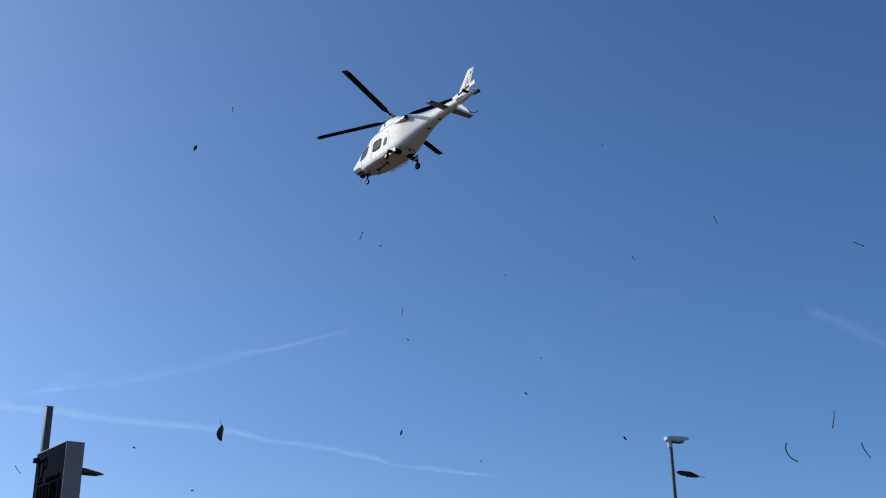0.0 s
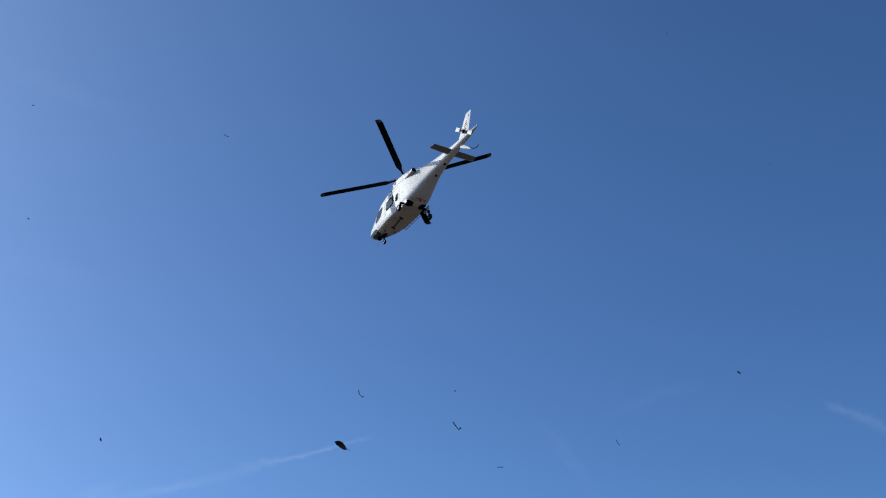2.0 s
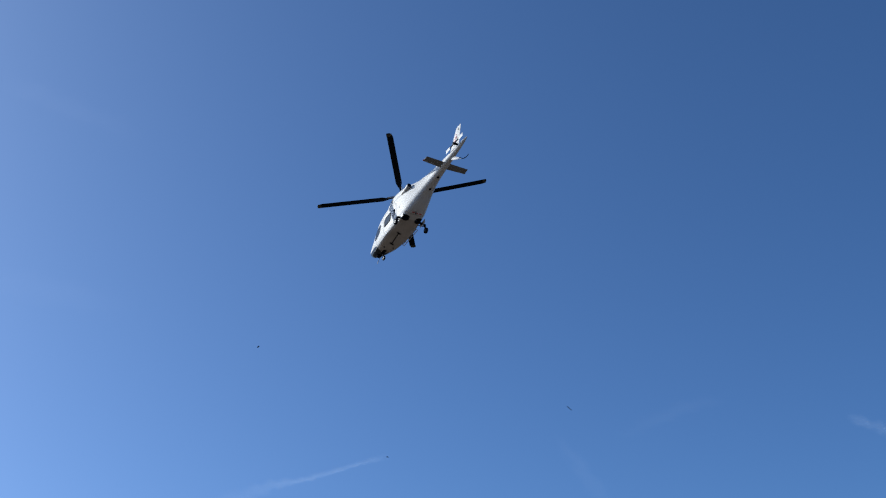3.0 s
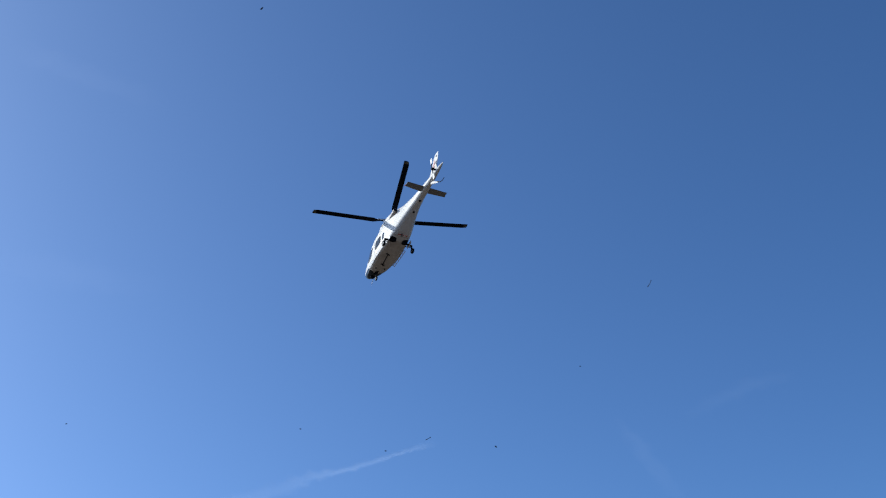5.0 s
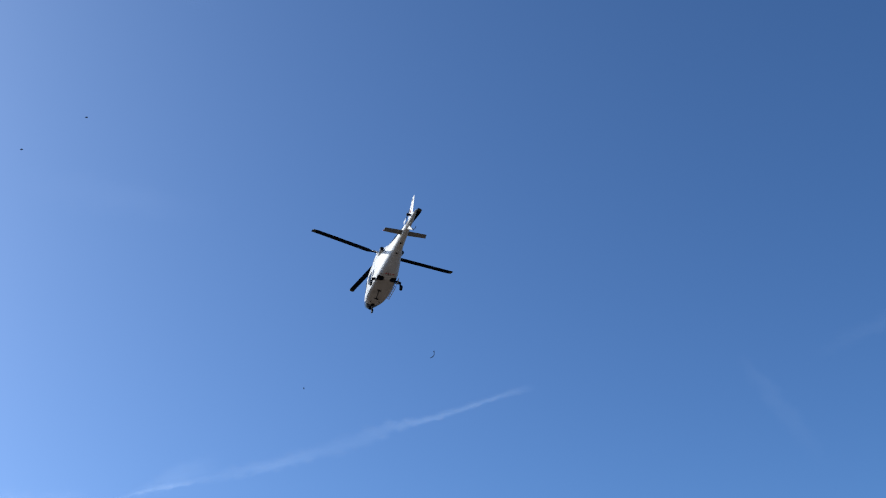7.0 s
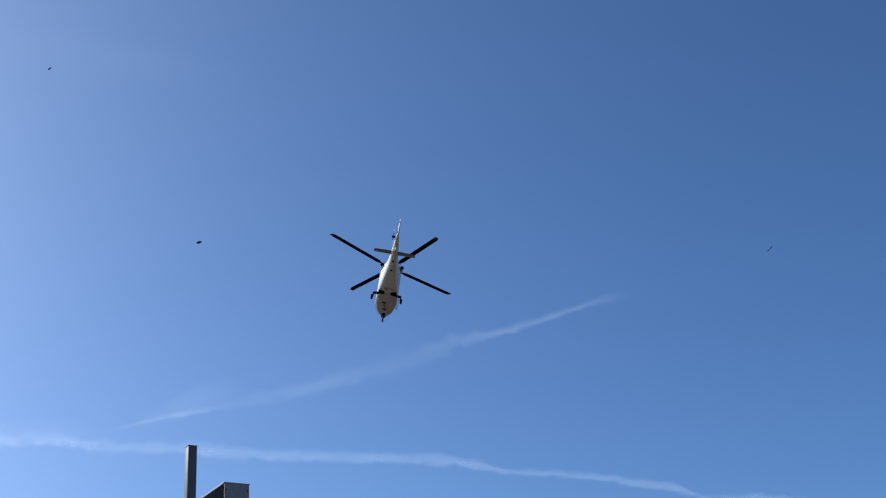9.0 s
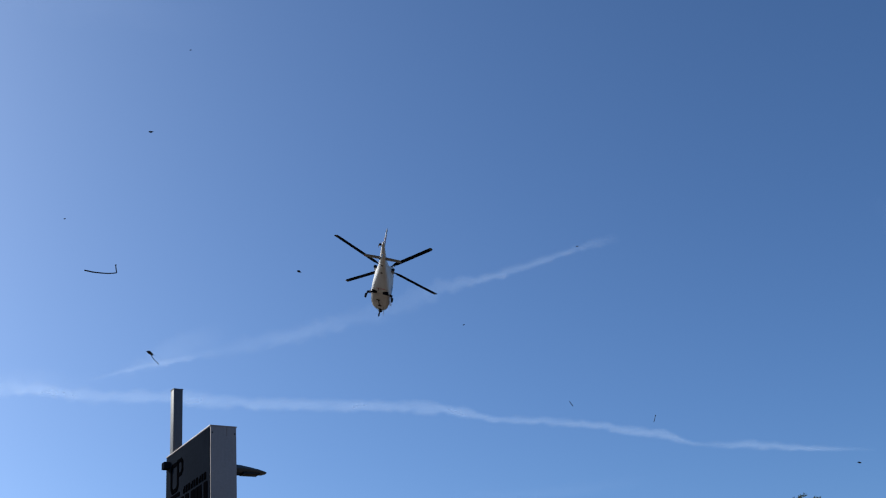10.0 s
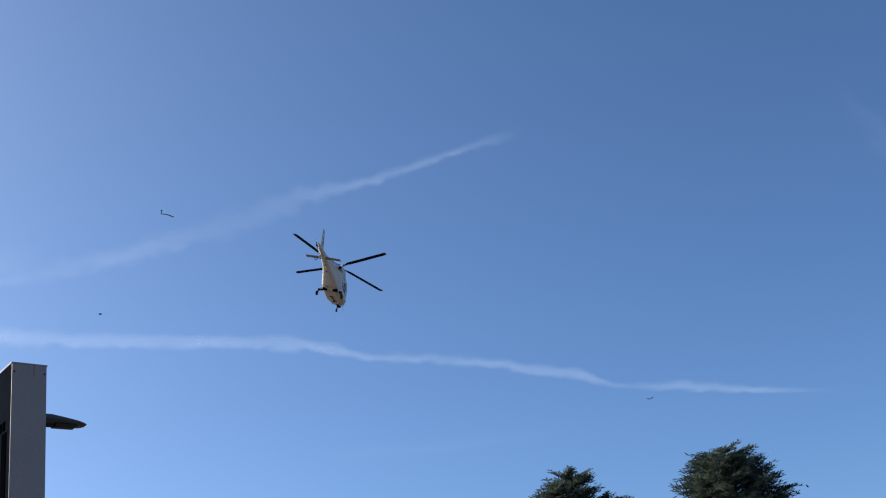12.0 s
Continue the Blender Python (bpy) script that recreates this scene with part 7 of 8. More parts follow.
    walk(build_leaf(0.033, 133, 0.2), [(0, pose(-4.44, 26.49, 0.02, 43, 10, -5)), (7.15, pose(-4.44, 26.49, 0.02, 43, 10, -5)), (7.77, pose(-4.92, 24.43, 5.77, 80, 10, -5)), (8.2, pose(-1.44, 19.96, 7.83, 142, 10, -5)), (8.63, pose(0.38, 16.73, 8.57, -157, 10, -5)), (9.7, pose(2.78, 5.89, 0.02, -113, 10, -5)), (12, pose(2.78, 5.89, 0.02, -113, 10, -5))])
    walk(build_stalk(0.072, 134, 18), [(0, pose(-3.52, 25.44, 0.02, -5, 31, 18)), (7.15, pose(-3.52, 25.44, 0.02, -5, 31, 18)), (7.77, pose(-4.33, 22.62, 5.28, 37, 31, 18)), (8.2, pose(-4.74, 19.37, 5.58, 107, 31, 18)), (8.63, pose(-5.71, 15.32, 8.25, 177, 31, 18)), (9.7, pose(-9.42, 5.89, 0.02, -134, 31, 18)), (12, pose(-9.42, 5.89, 0.02, -134, 31, 18))])
    walk(build_leaf(0.037, 135, 0.2), [(0, pose(-4.60, 26.49, 0.02, -152, 57, 143)), (7.75, pose(-4.60, 26.49, 0.02, -152, 57, 143)), (8.37, pose(-4.58, 23.78, 5.09, 143, 53, 66)), (8.8, pose(-7.65, 18.85, 8.24, 119, -4, 18)), (9.23, pose(-8.42, 16.00, 8.51, 152, -57, -38)), (10.3, pose(-10.78, 6.40, 0.02, -136, -48, -123)), (12, pose(-10.78, 6.40, 0.02, -136, -48, -123))])
    walk(build_leaf(0.042, 136), [(0, pose(-3.56, 21.58, 0.02, -138, -51, -121)), (7.75, pose(-3.56, 21.58, 0.02, -138, -51, -121)), (8.37, pose(-4.32, 19.93, 4.22, 178, -62, -70)), (8.8, pose(-5.45, 17.31, 4.74, 125, -35, -4)), (9.23, pose(-7.38, 14.47, 6.34, 118, 7, 21)), (10.3, pose(-9.87, 6.40, 0.02, 125, 36, 40)), (12, pose(-9.87, 6.40, 0.02, 125, 36, 40))])
    walk(build_stalk(0.060, 137, 18), [(0, pose(-6.11, 24.76, 0.02, -120, -36, -159)), (7.75, pose(-6.11, 24.76, 0.02, -120, -36, -159)), (8.37, pose(-5.28, 23.19, 5.03, -140, -58, -132)), (8.8, pose(-2.77, 19.89, 5.77, 136, -56, -38)), (9.23, pose(-0.25, 17.03, 6.65, 115, -16, -5)), (10.3, pose(2.44, 6.40, 0.02, 115, 14, 9)), (12, pose(2.44, 6.40, 0.02, 115, 14, 9))])
    walk(build_leaf(0.028, 138), [(0, pose(-5.90, 21.86, 0.02, 85, -60, 86)), (8.45, pose(-5.90, 21.86, 0.02, 85, -60, 86)), (9.07, pose(-4.92, 20.52, 3.95, 126, -52, 38)), (9.5, pose(-5.90, 16.51, 7.46, 148, -16, 0)), (9.93, pose(-5.54, 15.07, 6.54, 147, 23, -24)), (11, pose(-8.50, 6.95, 0.02, 131, 48, -50)), (12, pose(-8.50, 6.95, 0.02, 131, 48, -50))])
    walk(build_leaf(0.047, 139), [(0, pose(-5.21, 23.94, 0.02, -138, -18, 6)), (8.45, pose(-5.21, 23.94, 0.02, -138, -18, 6)), (9.07, pose(-4.90, 21.86, 4.21, -179, -18, 6)), (9.5, pose(-6.62, 18.28, 6.12, 114, -18, 6)), (9.93, pose(-7.40, 15.55, 7.22, 46, -18, 6)), (11, pose(-10.59, 6.95, 0.02, -1, -18, 6)), (12, pose(-10.59, 6.95, 0.02, -1, -18, 6))])
    walk(build_leaf(0.042, 140), [(0, pose(-4.97, 24.34, 0.02, 20, -27, 0)), (8.45, pose(-4.97, 24.34, 0.02, 20, -27, 0)), (9.07, pose(-4.94, 22.18, 4.28, 62, -27, 0)), (9.5, pose(-6.51, 18.51, 6.23, 130, -27, 0)), (9.93, pose(-7.19, 15.72, 7.35, -161, -27, 0)), (11, pose(-9.73, 6.95, 0.02, -113, -27, 0)), (12, pose(-9.73, 6.95, 0.02, -113, -27, 0))])
    walk(build_leaf(0.020, 141, 0.2), [(0, pose(-5.68, 28.73, 0.02, 85, -38, 112)), (8.45, pose(-5.68, 28.73, 0.02, 85, -38, 112)), (9.07, pose(-5.22, 25.74, 4.99, 112, -32, 68)), (9.5, pose(-7.02, 21.03, 7.42, 129, 1, 14)), (9.93, pose(-7.79, 17.43, 8.80, 111, 33, -40)), (11, pose(-10.76, 6.95, 0.02, 79, 37, -92)), (12, pose(-10.76, 6.95, 0.02, 79, 37, -92))])
    walk(build_leaf(0.032, 142), [(0, pose(-4.40, 18.92, 0.02, 73, 40, -87)), (8.45, pose(-4.40, 18.92, 0.02, 73, 40, -87)), (9.07, pose(-4.48, 16.22, 3.08, 103, 41, -42)), (9.5, pose(-5.16, 14.67, 3.53, 131, 12, 15)), (9.93, pose(-6.09, 12.92, 4.78, 125, -26, 59)), (11, pose(-9.04, 6.30, 0.02, 99, -42, 104)), (12, pose(-9.04, 6.30, 0.02, 99, -42, 104))])
    walk(build_stalk(0.087, 143, 18), [(0, pose(-3.85, 22.44, 0.02, 44, 16, -83)), (8.45, pose(-3.85, 22.44, 0.02, 44, 16, -83)), (9.07, pose(-4.82, 21.04, 4.04, 60, 39, -52)), (9.5, pose(-5.80, 18.27, 4.73, 116, 41, 28)), (9.93, pose(-7.38, 15.15, 6.87, 138, 3, 78)), (11, pose(-9.57, 6.95, 0.02, 131, -26, 108)), (12, pose(-9.57, 6.95, 0.02, 131, -26, 108))])
    walk(build_stalk(0.048, 144, 18), [(0, pose(-4.08, 28.75, 0.02, 120, -6, 25)), (8.45, pose(-4.08, 28.75, 0.02, 120, -6, 25)), (9.07, pose(-5.09, 26.25, 5.08, 126, -34, 6)), (9.5, pose(-9.42, 20.64, 8.83, -173, -60, -70)), (9.93, pose(-9.11, 17.99, 8.16, -123, -27, -135)), (11, pose(-11.70, 6.95, 0.02, -120, 6, -155)), (12, pose(-11.70, 6.95, 0.02, -120, 6, -155))])
    walk(build_leaf(0.029, 145, 0.2), [(0, pose(-5.43, 25.13, 0.02, 92, -34, 108)), (8.45, pose(-5.43, 25.13, 0.02, 92, -34, 108)), (9.07, pose(-4.47, 23.54, 4.49, 110, -28, 72)), (9.5, pose(-9.27, 19.53, 6.13, 124, -3, 25)), (9.93, pose(-8.61, 17.47, 5.31, 116, 24, -20)), (11, pose(-10.99, 6.95, 0.02, 96, 34, -59)), (12, pose(-10.99, 6.95, 0.02, 96, 34, -59))])
    walk(build_leaf(0.025, 146, 0.2), [(0, pose(-4.41, 26.73, 0.02, -151, -1, 25)), (8.45, pose(-4.41, 26.73, 0.02, -151, -1, 25)), (9.07, pose(-3.43, 24.94, 4.67, 172, -1, 25)), (9.5, pose(-9.80, 20.95, 5.48, 111, -1, 25)), (9.93, pose(-9.13, 18.61, 4.69, 50, -1, 25)), (11, pose(-11.53, 6.95, 0.02, 7, -1, 25)), (12, pose(-11.53, 6.95, 0.02, 7, -1, 25))])
    walk(build_leaf(0.038, 147, 0.2), [(0, pose(-5.51, 27.09, 0.02, 24, 11, -53)), (8.45, pose(-5.51, 27.09, 0.02, 24, 11, -53)), (9.07, pose(-4.51, 24.76, 4.73, 32, 40, -36)), (9.5, pose(-7.15, 21.18, 5.20, 108, 65, 52)), (9.93, pose(-8.95, 18.15, 5.58, 153, 25, 111)), (11, pose(-11.19, 6.95, 0.02, 156, -9, 127)), (12, pose(-11.19, 6.95, 0.02, 156, -9, 127))])
    walk(build_leaf(0.022, 148, 0.2), [(0, pose(-8.00, 23.79, 0.02, 82, 40, -101)), (8.45, pose(-8.00, 23.79, 0.02, 82, 40, -101)), (9.07, pose(-7.33, 22.16, 4.50, 108, 36, -59)), (9.5, pose(-2.43, 19.99, 4.06, 130, 8, -7)), (9.93, pose(-0.98, 18.01, 3.47, 122, -26, 38)), (11, pose(2.90, 6.95, 0.02, 97, -40, 82)), (12, pose(2.90, 6.95, 0.02, 97, -40, 82))])
    walk(build_leaf(0.023, 149, 0.2), [(0, pose(-3.95, 24.92, 0.02, -134, -2, 16)), (8.95, pose(-3.95, 24.92, 0.02, -134, -2, 16)), (9.57, pose(-5.33, 23.55, 4.22, -179, -2, 16)), (10, pose(-6.93, 18.71, 8.33, 107, -2, 16)), (10.43, pose(-6.47, 16.98, 7.68, 32, -2, 16)), (11.5, pose(-9.62, 7.64, 0.02, -20, -2, 16)), (12, pose(-9.62, 7.64, 0.02, -20, -2, 16))])
    walk(build_leaf(0.042, 150), [(0, pose(-4.47, 25.23, 0.02, 53, -2, 18)), (8.95, pose(-4.47, 25.23, 0.02, 53, -2, 18)), (9.57, pose(-5.17, 22.43, 4.01, 84, -2, 18)), (10, pose(-7.16, 18.26, 7.15, 136, -2, 18)), (10.43, pose(-7.15, 16.38, 7.30, -172, -2, 18)), (11.5, pose(-9.35, 7.64, 0.02, -136, -2, 18)), (12, pose(-9.35, 7.64, 0.02, -136, -2, 18))])
    walk(build_leaf(0.022, 151, 0.2), [(0, pose(-4.07, 24.31, 0.02, 32, -3, 22)), (8.95, pose(-4.07, 24.31, 0.02, 32, -3, 22)), (9.57, pose(-5.06, 23.03, 4.11, 75, -3, 22)), (10, pose(-8.22, 18.91, 6.71, 146, -3, 22)), (10.43, pose(-7.97, 17.16, 6.38, -142, -3, 22)), (11.5, pose(-10.06, 7.64, 0.02, -92, -3, 22)), (12, pose(-10.06, 7.64, 0.02, -92, -3, 22))])
    walk(build_stalk(0.226, 152, 95, True), [(0, pose(-5.03, 21.97, 0.02, 100, 24, -76)), (8.95, pose(-5.03, 21.97, 0.02, 100, 24, -76)), (9.57, pose(-4.81, 19.84, 3.52, 112, 14, -39)), (10, pose(-7.05, 16.92, 5.18, 113, -11, 17)), (10.43, pose(-7.11, 15.60, 5.15, 91, -26, 79)), (11.5, pose(-10.26, 7.64, 0.02, 73, -20, 125)), (12, pose(-10.26, 7.64, 0.02, 73, -20, 125))])
    walk(build_leaf(0.038, 153), [(0, pose(-6.49, 22.57, 0.02, 174, -52, -78)), (8.95, pose(-6.49, 22.57, 0.02, 174, -52, -78)), (9.57, pose(-5.13, 21.23, 3.80, 137, -33, -26)), (10, pose(-5.79, 18.07, 5.48, 131, 20, 21)), (10.43, pose(-6.14, 15.88, 6.70, -173, 51, 103)), (11.5, pose(-9.42, 7.64, 0.02, -134, 27, 160)), (12, pose(-9.42, 7.64, 0.02, -134, 27, 160))])
    walk(build_leaf(0.048, 154), [(0, pose(-5.00, 18.99, 0.02, -150, 24, 28)), (8.95, pose(-5.00, 18.99, 0.02, -150, 24, 28)), (9.57, pose(-4.61, 17.91, 3.16, -177, 24, 28)), (10, pose(-6.27, 15.81, 4.03, 137, 24, 28)), (10.43, pose(-6.62, 14.76, 4.16, 92, 24, 28)), (11.5, pose(-9.73, 7.52, 0.02, 60, 24, 28)), (12, pose(-9.73, 7.52, 0.02, 60, 24, 28))])
    walk(build_stalk(0.106, 155, 18), [(0, pose(-4.16, 24.64, 0.02, 112, -24, 9)), (8.95, pose(-4.16, 24.64, 0.02, 112, -24, 9)), (9.57, pose(-4.88, 22.67, 4.03, 110, 3, 19)), (10, pose(-7.43, 19.28, 5.31, 121, 48, 42)), (10.43, pose(-7.98, 17.31, 5.51, -152, 67, 138)), (11.5, pose(-11.46, 7.64, 0.02, -117, 41, 180)), (12, pose(-11.46, 7.64, 0.02, -117, 41, 180))])
    walk(build_leaf(0.022, 156, 0.2), [(0, pose(-6.88, 25.23, 0.02, -148, 52, 123)), (8.95, pose(-6.88, 25.23, 0.02, -148, 52, 123)), (9.57, pose(-5.62, 22.87, 4.13, 156, 55, 56)), (10, pose(-3.36, 19.42, 6.01, 122, 8, -1)), (10.43, pose(-1.88, 17.03, 6.99, 137, -45, -43)), (11.5, pose(0.31, 7.64, 0.02, -163, -57, -116)), (12, pose(0.31, 7.64, 0.02, -163, -57, -116))])
    walk(build_leaf(0.024, 157, 0.2), [(0, pose(-5.19, 26.47, 0.02, 85, 51, -11)), (8.95, pose(-5.19, 26.47, 0.02, 85, 51, -11)), (9.57, pose(-5.68, 24.58, 4.44, 87, 23, -9)), (10, pose(-4.58, 20.88, 5.90, 87, -23, -7)), (10.43, pose(-3.35, 17.74, 7.85, 82, -68, -0)), (11.5, pose(-1.00, 7.64, 0.02, -74, -79, 157)), (12, pose(-1.00, 7.64, 0.02, -74, -79, 157))])
    walk(build_stalk(0.049, 158, 18), [(0, pose(-5.81, 24.70, 0.02, 149, -36, 92)), (8.95, pose(-5.81, 24.70, 0.02, 149, -36, 92)), (9.57, pose(-5.86, 23.04, 4.19, 156, 1, 73)), (10, pose(-3.59, 20.18, 4.70, 128, 58, 26)), (10.43, pose(-0.50, 17.71, 5.90, 32, 38, -86)), (11.5, pose(3.45, 7.64, 0.02, 25, -5, -109)), (12, pose(3.45, 7.64, 0.02, 25, -5, -109))])
    walk(build_stalk(0.073, 159, 18), [(0, pose(-5.91, 26.21, 0.02, 25, -29, 83)), (8.95, pose(-5.91, 26.21, 0.02, 25, -29, 83)), (9.57, pose(-6.42, 24.55, 4.51, 39, -54, 62)), (10, pose(-2.66, 21.53, 4.82, 128, -62, -36)), (10.43, pose(-0.28, 19.23, 4.89, 156, -22, -75)), (11.5, pose(2.17, 7.64, 0.02, 158, 9, -88)), (12, pose(2.17, 7.64, 0.02, 158, 9, -88))])
    walk(build_leaf(0.041, 160, 0.2), [(0, pose(-9.28, 25.47, 0.02, 116, -7, 49)), (8.95, pose(-9.28, 25.47, 0.02, 116, -7, 49)), (9.57, pose(-8.07, 23.84, 4.54, 116, 4, 27)), (10, pose(-0.65, 21.50, 4.11, 108, 20, -12)), (10.43, pose(-0.50, 19.47, 3.54, 90, 27, -56)), (11.5, pose(2.64, 7.64, 0.02, 76, 23, -87)), (12, pose(2.64, 7.64, 0.02, 76, 23, -87))])
    walk(build_leaf(0.026, 161), [(0, pose(-5.33, 22.02, 0.02, -177, 41, 121)), (9.45, pose(-5.33, 22.02, 0.02, -177, 41, 121)), (10.07, pose(-4.85, 20.62, 3.43, 154, 33, 74)), (10.5, pose(-7.22, 17.33, 6.67, 139, -5, 20)), (10.93, pose(-6.91, 16.40, 6.27, 164, -38, -39)), (12, pose(-10.05, 8.63, 0.02, -160, -37, -96))])
    walk(build_leaf(0.041, 162), [(0, pose(-4.88, 24.60, 0.02, 178, -41, -59)), (9.45, pose(-4.88, 24.60, 0.02, 178, -41, -59)), (10.07, pose(-4.94, 22.74, 3.77, 155, -34, -22)), (10.5, pose(-8.16, 18.84, 7.30, 139, -5, 22)), (10.93, pose(-7.53, 17.69, 6.57, 147, 26, 62)), (12, pose(-10.14, 8.63, 0.02, 169, 40, 101))])
    walk(build_leaf(0.043, 163), [(0, pose(-3.69, 24.64, 0.02, 29, 5, 26)), (9.45, pose(-3.69, 24.64, 0.02, 29, 5, 26)), (10.07, pose(-5.01, 23.35, 3.88, 64, 5, 26)), (10.5, pose(-7.95, 19.32, 7.41, 122, 5, 26)), (10.93, pose(-7.65, 17.88, 7.05, -180, 5, 26)), (12, pose(-10.69, 8.63, 0.02, -139, 5, 26))])
    walk(build_leaf(0.034, 164, 0.2), [(0, pose(-6.79, 25.25, 0.02, -157, 8, -0)), (9.45, pose(-6.79, 25.25, 0.02, -157, 8, -0)), (10.07, pose(-5.51, 24.11, 4.05, 178, 8, -0)), (10.5, pose(-3.16, 20.14, 7.48, 137, 8, -0)), (10.93, pose(-2.62, 18.26, 7.40, 96, 8, -0)), (12, pose(0.98, 8.63, 0.02, 68, 8, -0))])
    walk(build_leaf(0.057, 165), [(0, pose(-6.32, 20.12, 0.02, 118, 31, -127)), (9.45, pose(-6.32, 20.12, 0.02, 118, 31, -127)), (10.07, pose(-4.99, 18.10, 3.04, 130, 7, -91)), (10.5, pose(-2.82, 16.19, 4.79, 115, -33, -32)), (10.93, pose(-2.29, 15.36, 4.90, 63, -32, 51)), (12, pose(0.67, 8.63, 0.02, 50, -4, 93))])
    walk(build_leaf(0.039, 166), [(0, pose(-4.04, 24.62, 0.02, 107, -9, 15)), (9.45, pose(-4.04, 24.62, 0.02, 107, -9, 15)), (10.07, pose(-4.88, 22.02, 3.65, 107, 16, 22)), (10.5, pose(-6.07, 19.40, 4.86, 121, 57, 44)), (10.93, pose(-7.37, 17.38, 6.19, -140, 68, 150)), (12, pose(-9.99, 8.63, 0.02, -113, 42, -178))])
    walk(build_leaf(0.019, 167, 0.2), [(0, pose(-6.06, 26.88, 0.02, -168, 4, 10)), (9.45, pose(-6.06, 26.88, 0.02, -168, 4, 10)), (10.07, pose(-5.27, 25.56, 4.26, 166, 4, 10)), (10.5, pose(-5.96, 22.03, 5.81, 123, 4, 10)), (10.93, pose(-7.27, 18.74, 8.43, 80, 4, 10)), (12, pose(-10.06, 8.63, 0.02, 50, 4, 10))])
    walk(build_stalk(0.077, 168, 18), [(0, pose(-5.67, 28.89, 0.02, 62, -72, -68)), (9.45, pose(-5.67, 28.89, 0.02, 62, -72, -68)), (10.07, pose(-5.71, 25.96, 4.37, 100, -72, -68)), (10.5, pose(-4.30, 22.65, 5.42, 163, -72, -68)), (10.93, pose(-2.14, 19.18, 8.13, -134, -72, -68)), (12, pose(-0.13, 8.63, 0.02, -89, -72, -68))])
    walk(build_stalk(0.048, 169, 95, True), [(0, pose(-3.74, 25.04, 0.02, 144, 30, -89)), (9.45, pose(-3.74, 25.04, 0.02, 144, 30, -89)), (10.07, pose(-4.59, 23.17, 3.81, 150, -4, -66)), (10.5, pose(-6.80, 20.39, 4.74, 117, -55, -11)), (10.93, pose(-7.89, 18.62, 5.12, 37, -34, 88)), (12, pose(-10.57, 8.63, 0.02, 31, 6, 115))])
    walk(build_leaf(0.019, 170, 0.2), [(0, pose(-6.09, 27.01, 0.02, 5, 4, 10)), (9.45, pose(-6.09, 27.01, 0.02, 5, 4, 10)), (10.07, pose(-5.21, 25.81, 4.29, 42, 4, 10)), (10.5, pose(-6.07, 22.38, 5.51, 103, 4, 10)), (10.93, pose(-8.24, 18.91, 8.42, 164, 4, 10)), (12, pose(-10.76, 8.63, 0.02, -153, 4, 10))])
    walk(build_leaf(0.030, 171), [(0, pose(-3.64, 24.39, 0.02, -151, -65, -131)), (9.95, pose(-3.64, 24.39, 0.02, -151, -65, -131)), (10.57, pose(-5.13, 23.30, 3.78, 128, -53, -42)), (11, pose(-2.16, 19.87, 7.15, 112, 12, -6)), (11.43, pose(-2.01, 18.43, 6.65, 167, 68, 65)), (12, pose(-0.52, 13.73, 3.12, -137, 60, 127))])
    walk(build_leaf(0.024, 172, 0.2), [(0, pose(-5.42, 27.35, 0.02, 83, 52, -93)), (9.95, pose(-5.42, 27.35, 0.02, 83, 52, -93)), (10.57, pose(-5.22, 25.51, 4.15, 120, 45, -45)), (11, pose(-3.04, 21.36, 8.06, 142, 9, -1)), (11.43, pose(-2.76, 19.47, 7.67, 134, -32, 34)), (12, pose(-1.08, 14.22, 3.60, 122, -44, 54))])
    walk(build_stalk(0.068, 173, 105), [(0, pose(-6.41, 27.51, 0.02, -123, 46, 137)), (9.95, pose(-6.41, 27.51, 0.02, -123, 46, 137)), (10.57, pose(-5.72, 26.07, 4.29, 179, 68, 70)), (11, pose(-0.58, 22.81, 6.03, 114, 22, -9)), (11.43, pose(0.30, 20.65, 5.76, 118, -38, -36)), (12, pose(1.61, 14.77, 2.70, 134, -58, -58))])
    walk(build_stalk(0.061, 174, 18), [(0, pose(-5.32, 26.52, 0.02, 42, 68, 24)), (9.95, pose(-5.32, 26.52, 0.02, 42, 68, 24)), (10.57, pose(-6.12, 24.56, 4.09, 74, 68, 24)), (11, pose(-1.55, 22.28, 4.40, 128, 68, 24)), (11.43, pose(-0.30, 20.45, 4.08, -178, 68, 24)), (12, pose(1.17, 14.68, 1.92, -158, 68, 24))])
    walk(build_leaf(0.043, 175, 0.2), [(0, pose(-4.33, 29.07, 0.02, 180, -60, -96)), (9.95, pose(-4.33, 29.07, 0.02, 180, -60, -96)), (10.57, pose(-4.98, 26.24, 4.24, 129, -38, -32)), (11, pose(-4.85, 23.59, 4.57, 123, 25, 9)), (11.43, pose(-6.43, 19.74, 8.40, -158, 58, 110)), (12, pose(-7.70, 14.35, 3.93, -131, 41, 145))])
    walk(build_stalk(0.051, 176, 18), [(0, pose(-3.43, 27.63, 0.02, 127, -35, 110)), (9.95, pose(-3.43, 27.63, 0.02, 127, -35, 110)), (10.57, pose(-4.26, 24.83, 3.93, 139, -5, 77)), (11, pose(-5.26, 22.50, 4.20, 116, 43, 18)), (11.43, pose(-7.95, 20.25, 5.28, 50, 31, -76)), (12, pose(-9.14, 14.58, 2.48, 42, 12, -96))])
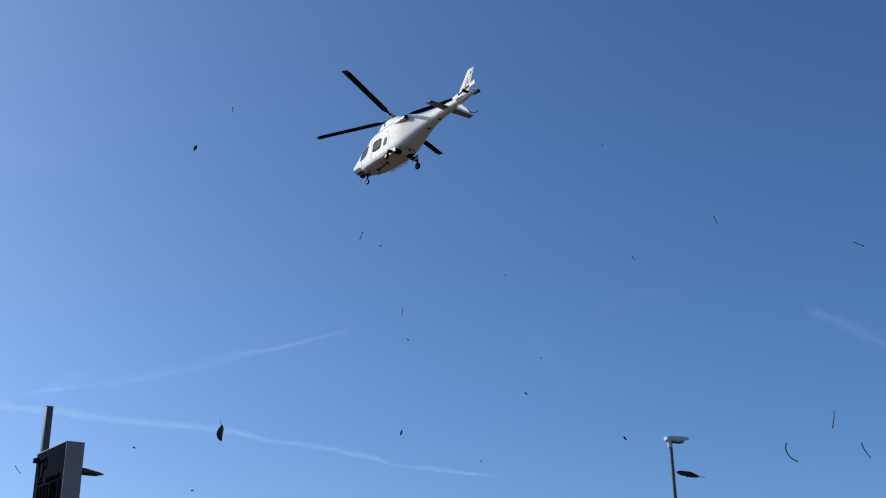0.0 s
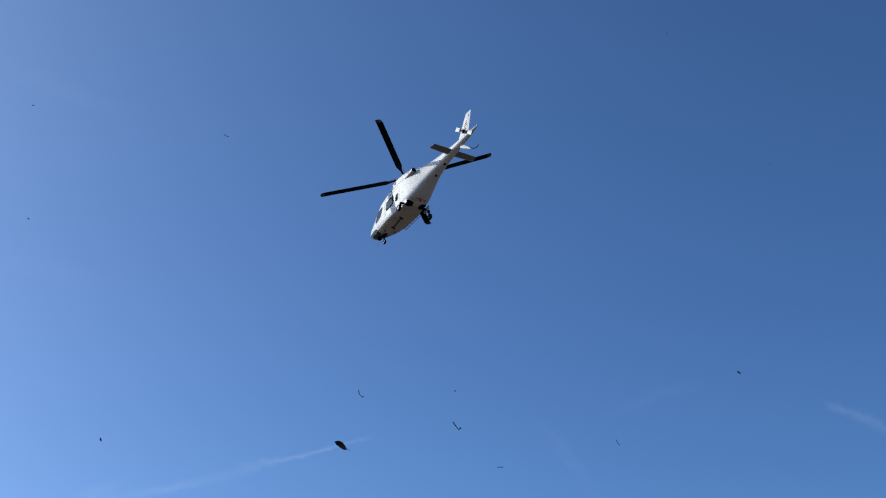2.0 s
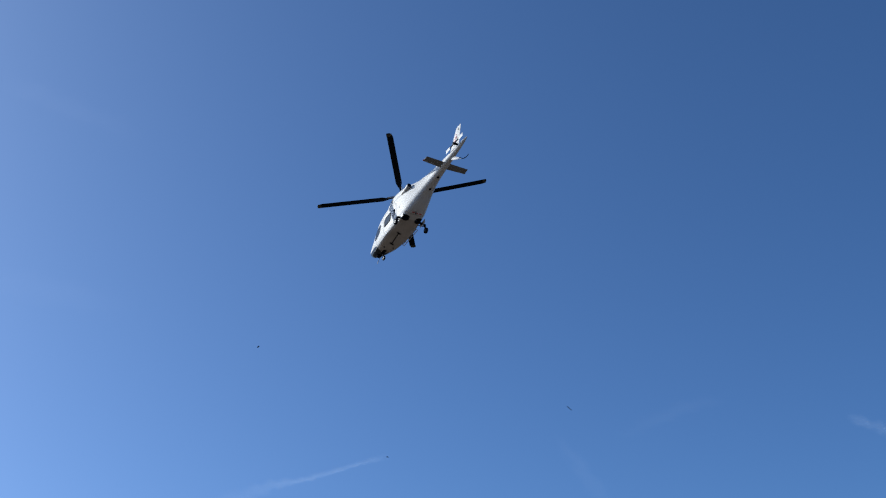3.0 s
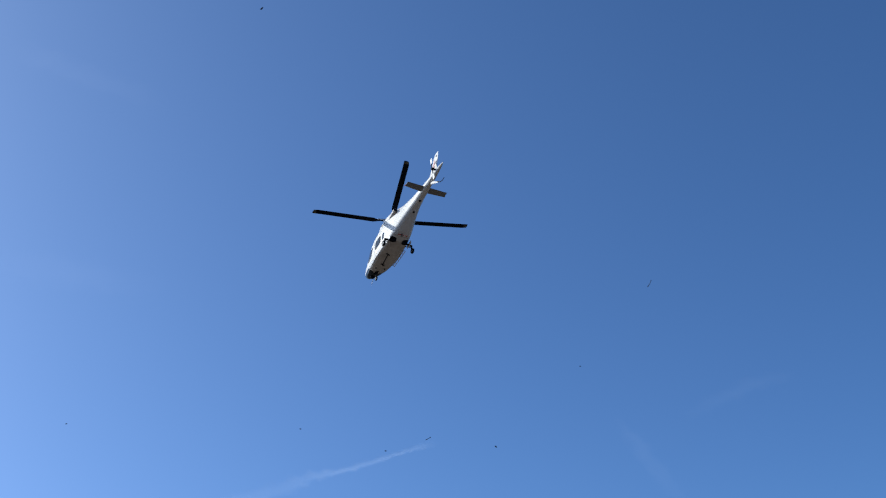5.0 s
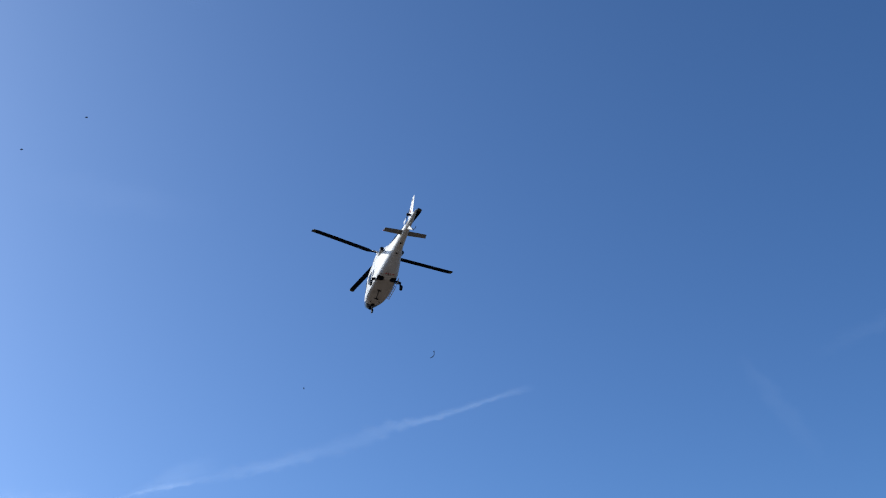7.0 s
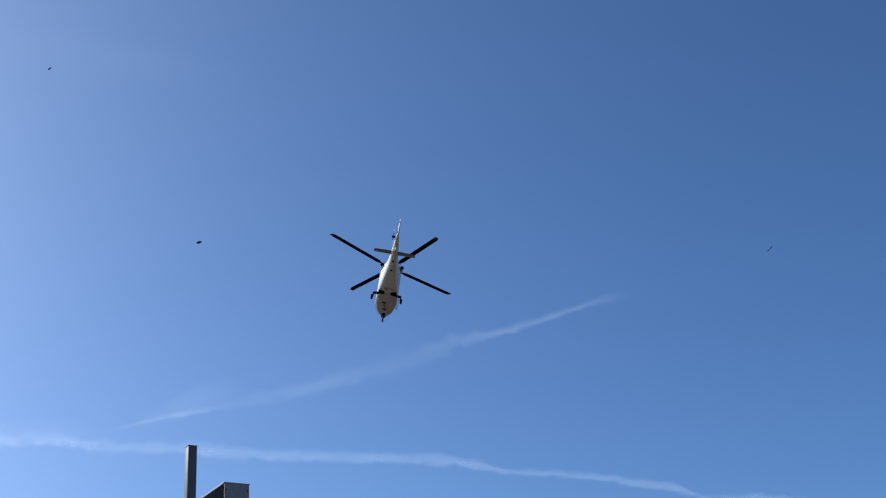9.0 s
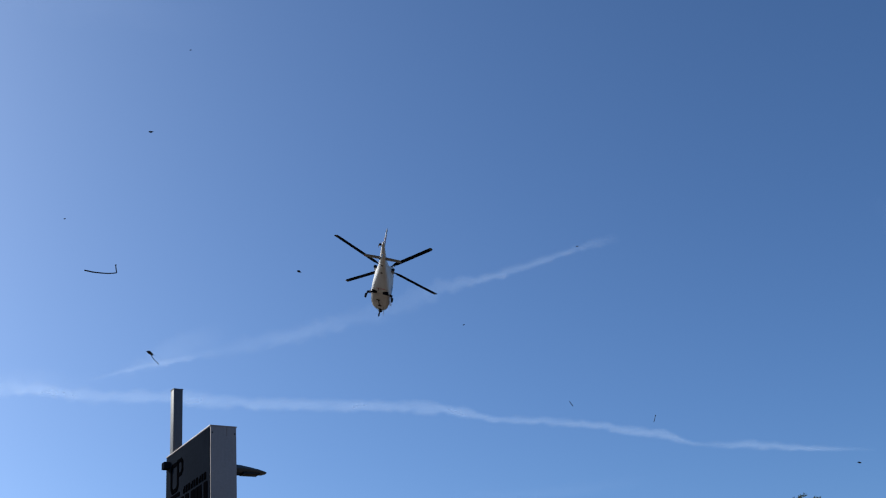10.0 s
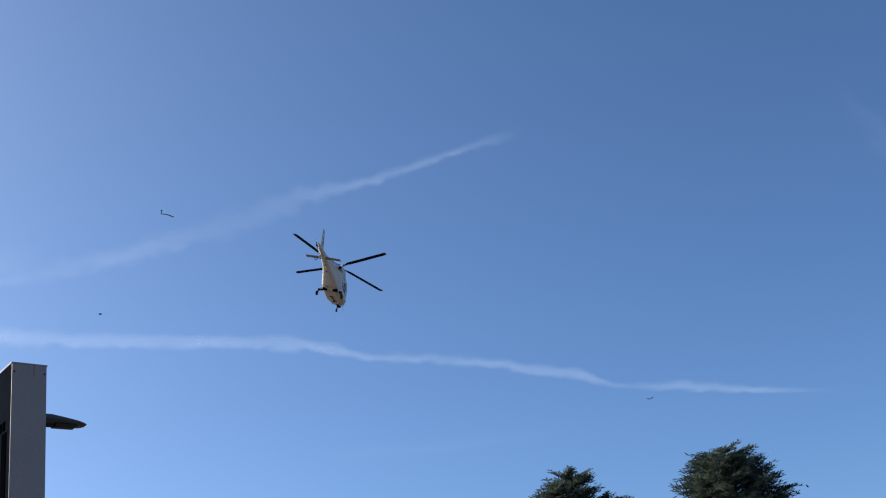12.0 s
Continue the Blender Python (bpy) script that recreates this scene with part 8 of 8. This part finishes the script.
    walk(build_leaf(0.018, 177, 0.2), [(0, pose(-6.48, 26.86, 0.02, 110, -16, 61)), (9.95, pose(-6.48, 26.86, 0.02, 110, -16, 61)), (10.57, pose(-5.42, 25.43, 4.16, 115, -4, 34)), (11, pose(-0.35, 21.40, 7.83, 110, 15, -12)), (11.43, pose(-0.15, 19.52, 7.26, 91, 25, -63)), (12, pose(1.80, 14.25, 3.40, 83, 24, -83))])
    walk(build_leaf(0.053, 178, 0.2), [(0, pose(-3.32, 26.59, 0.02, -131, 50, 31)), (10.45, pose(-3.32, 26.59, 0.02, -131, 50, 31)), (11.07, pose(-4.66, 24.96, 3.93, -173, 50, 31)), (11.5, pose(-4.28, 21.98, 5.89, 116, 50, 31)), (11.93, pose(-4.12, 19.66, 7.18, 45, 50, 31)), (12, pose(-3.94, 19.07, 6.71, 41, 50, 31))])
    walk(build_leaf(0.027, 179), [(0, pose(-5.56, 25.96, 0.02, 94, -13, 108)), (10.45, pose(-5.56, 25.96, 0.02, 94, -13, 108)), (11.07, pose(-4.72, 23.08, 3.63, 102, -7, 66)), (11.5, pose(-3.59, 20.80, 4.89, 101, 8, -2)), (11.93, pose(-2.60, 18.73, 6.21, 86, 13, -72)), (12, pose(-2.44, 18.20, 5.81, 86, 13, -76))])
    walk(build_leaf(0.028, 180, 0.2), [(0, pose(-4.50, 26.63, 0.02, -17, 11, -11)), (10.45, pose(-4.50, 26.63, 0.02, -17, 11, -11)), (11.07, pose(-5.19, 25.63, 4.11, 25, 11, -11)), (11.5, pose(-1.57, 22.76, 5.25, 93, 11, -11)), (11.93, pose(-0.06, 20.64, 5.40, 162, 11, -11)), (12, pose(0.16, 19.98, 5.05, 165, 11, -11))])
    walk(build_leaf(0.038, 181, 0.2), [(0, pose(-5.90, 26.54, 0.02, 151, -41, -77)), (10.45, pose(-5.90, 26.54, 0.02, 151, -41, -77)), (11.07, pose(-5.15, 25.13, 4.02, 134, -20, -46)), (11.5, pose(-1.53, 22.36, 5.19, 134, 21, -8)), (11.93, pose(-0.18, 20.36, 5.28, 174, 49, 54)), (12, pose(-0.03, 19.72, 4.93, 176, 49, 58))])
    walk(build_stalk(0.050, 182, 105), [(0, pose(-4.49, 27.25, 0.02, 89, -29, 85)), (10.45, pose(-4.49, 27.25, 0.02, 89, -29, 85)), (11.07, pose(-4.59, 25.46, 4.01, 105, -25, 51)), (11.5, pose(-5.08, 22.00, 6.84, 119, -5, 2)), (11.93, pose(-5.28, 19.93, 7.51, 113, 18, -44)), (12, pose(-5.48, 19.32, 7.02, 112, 19, -46))])
    walk(build_leaf(0.025, 183, 0.2), [(0, pose(-4.71, 30.18, 0.02, 152, -60, -45)), (10.45, pose(-4.71, 30.18, 0.02, 152, -60, -45)), (11.07, pose(-3.53, 27.38, 4.20, 125, -40, -11)), (11.5, pose(-7.35, 24.40, 5.36, 116, 3, 15)), (11.93, pose(-8.26, 22.44, 5.25, 128, 45, 43)), (12, pose(-8.44, 21.67, 4.91, 130, 47, 45))])
    walk(build_stalk(0.098, 184, -95, True), [(0, pose(-3.95, 23.90, 0.02, -71, -41, 119)), (10.95, pose(-3.95, 23.90, 0.02, -71, -41, 119)), (11.57, pose(-4.17, 22.85, 3.38, -96, -44, 155)), (12, pose(-5.91, 20.60, 5.51, -127, -27, -155))])
    walk(build_leaf(0.028, 185), [(0, pose(-3.81, 26.11, 0.02, -127, 53, 163)), (10.95, pose(-3.81, 26.11, 0.02, -127, 53, 163)), (11.57, pose(-3.94, 24.30, 3.60, 149, 65, 71)), (12, pose(-6.74, 21.97, 5.37, 112, 1, 15))])
    walk(build_stalk(0.048, 186, 105), [(0, pose(-6.47, 28.70, 0.02, -119, -67, -167)), (10.95, pose(-6.47, 28.70, 0.02, -119, -67, -167)), (11.57, pose(-4.97, 26.14, 4.04, 119, -66, -41)), (12, pose(-1.98, 23.57, 4.54, 101, 1, -14))])
    walk(build_leaf(0.041, 187, 0.2), [(0, pose(-8.25, 28.95, 0.02, 42, 29, -92)), (10.95, pose(-8.25, 28.95, 0.02, 42, 29, -92)), (11.57, pose(-7.84, 27.22, 4.59, 56, 45, -69)), (12, pose(-0.27, 24.75, 3.74, 105, 52, -8))])


motions()
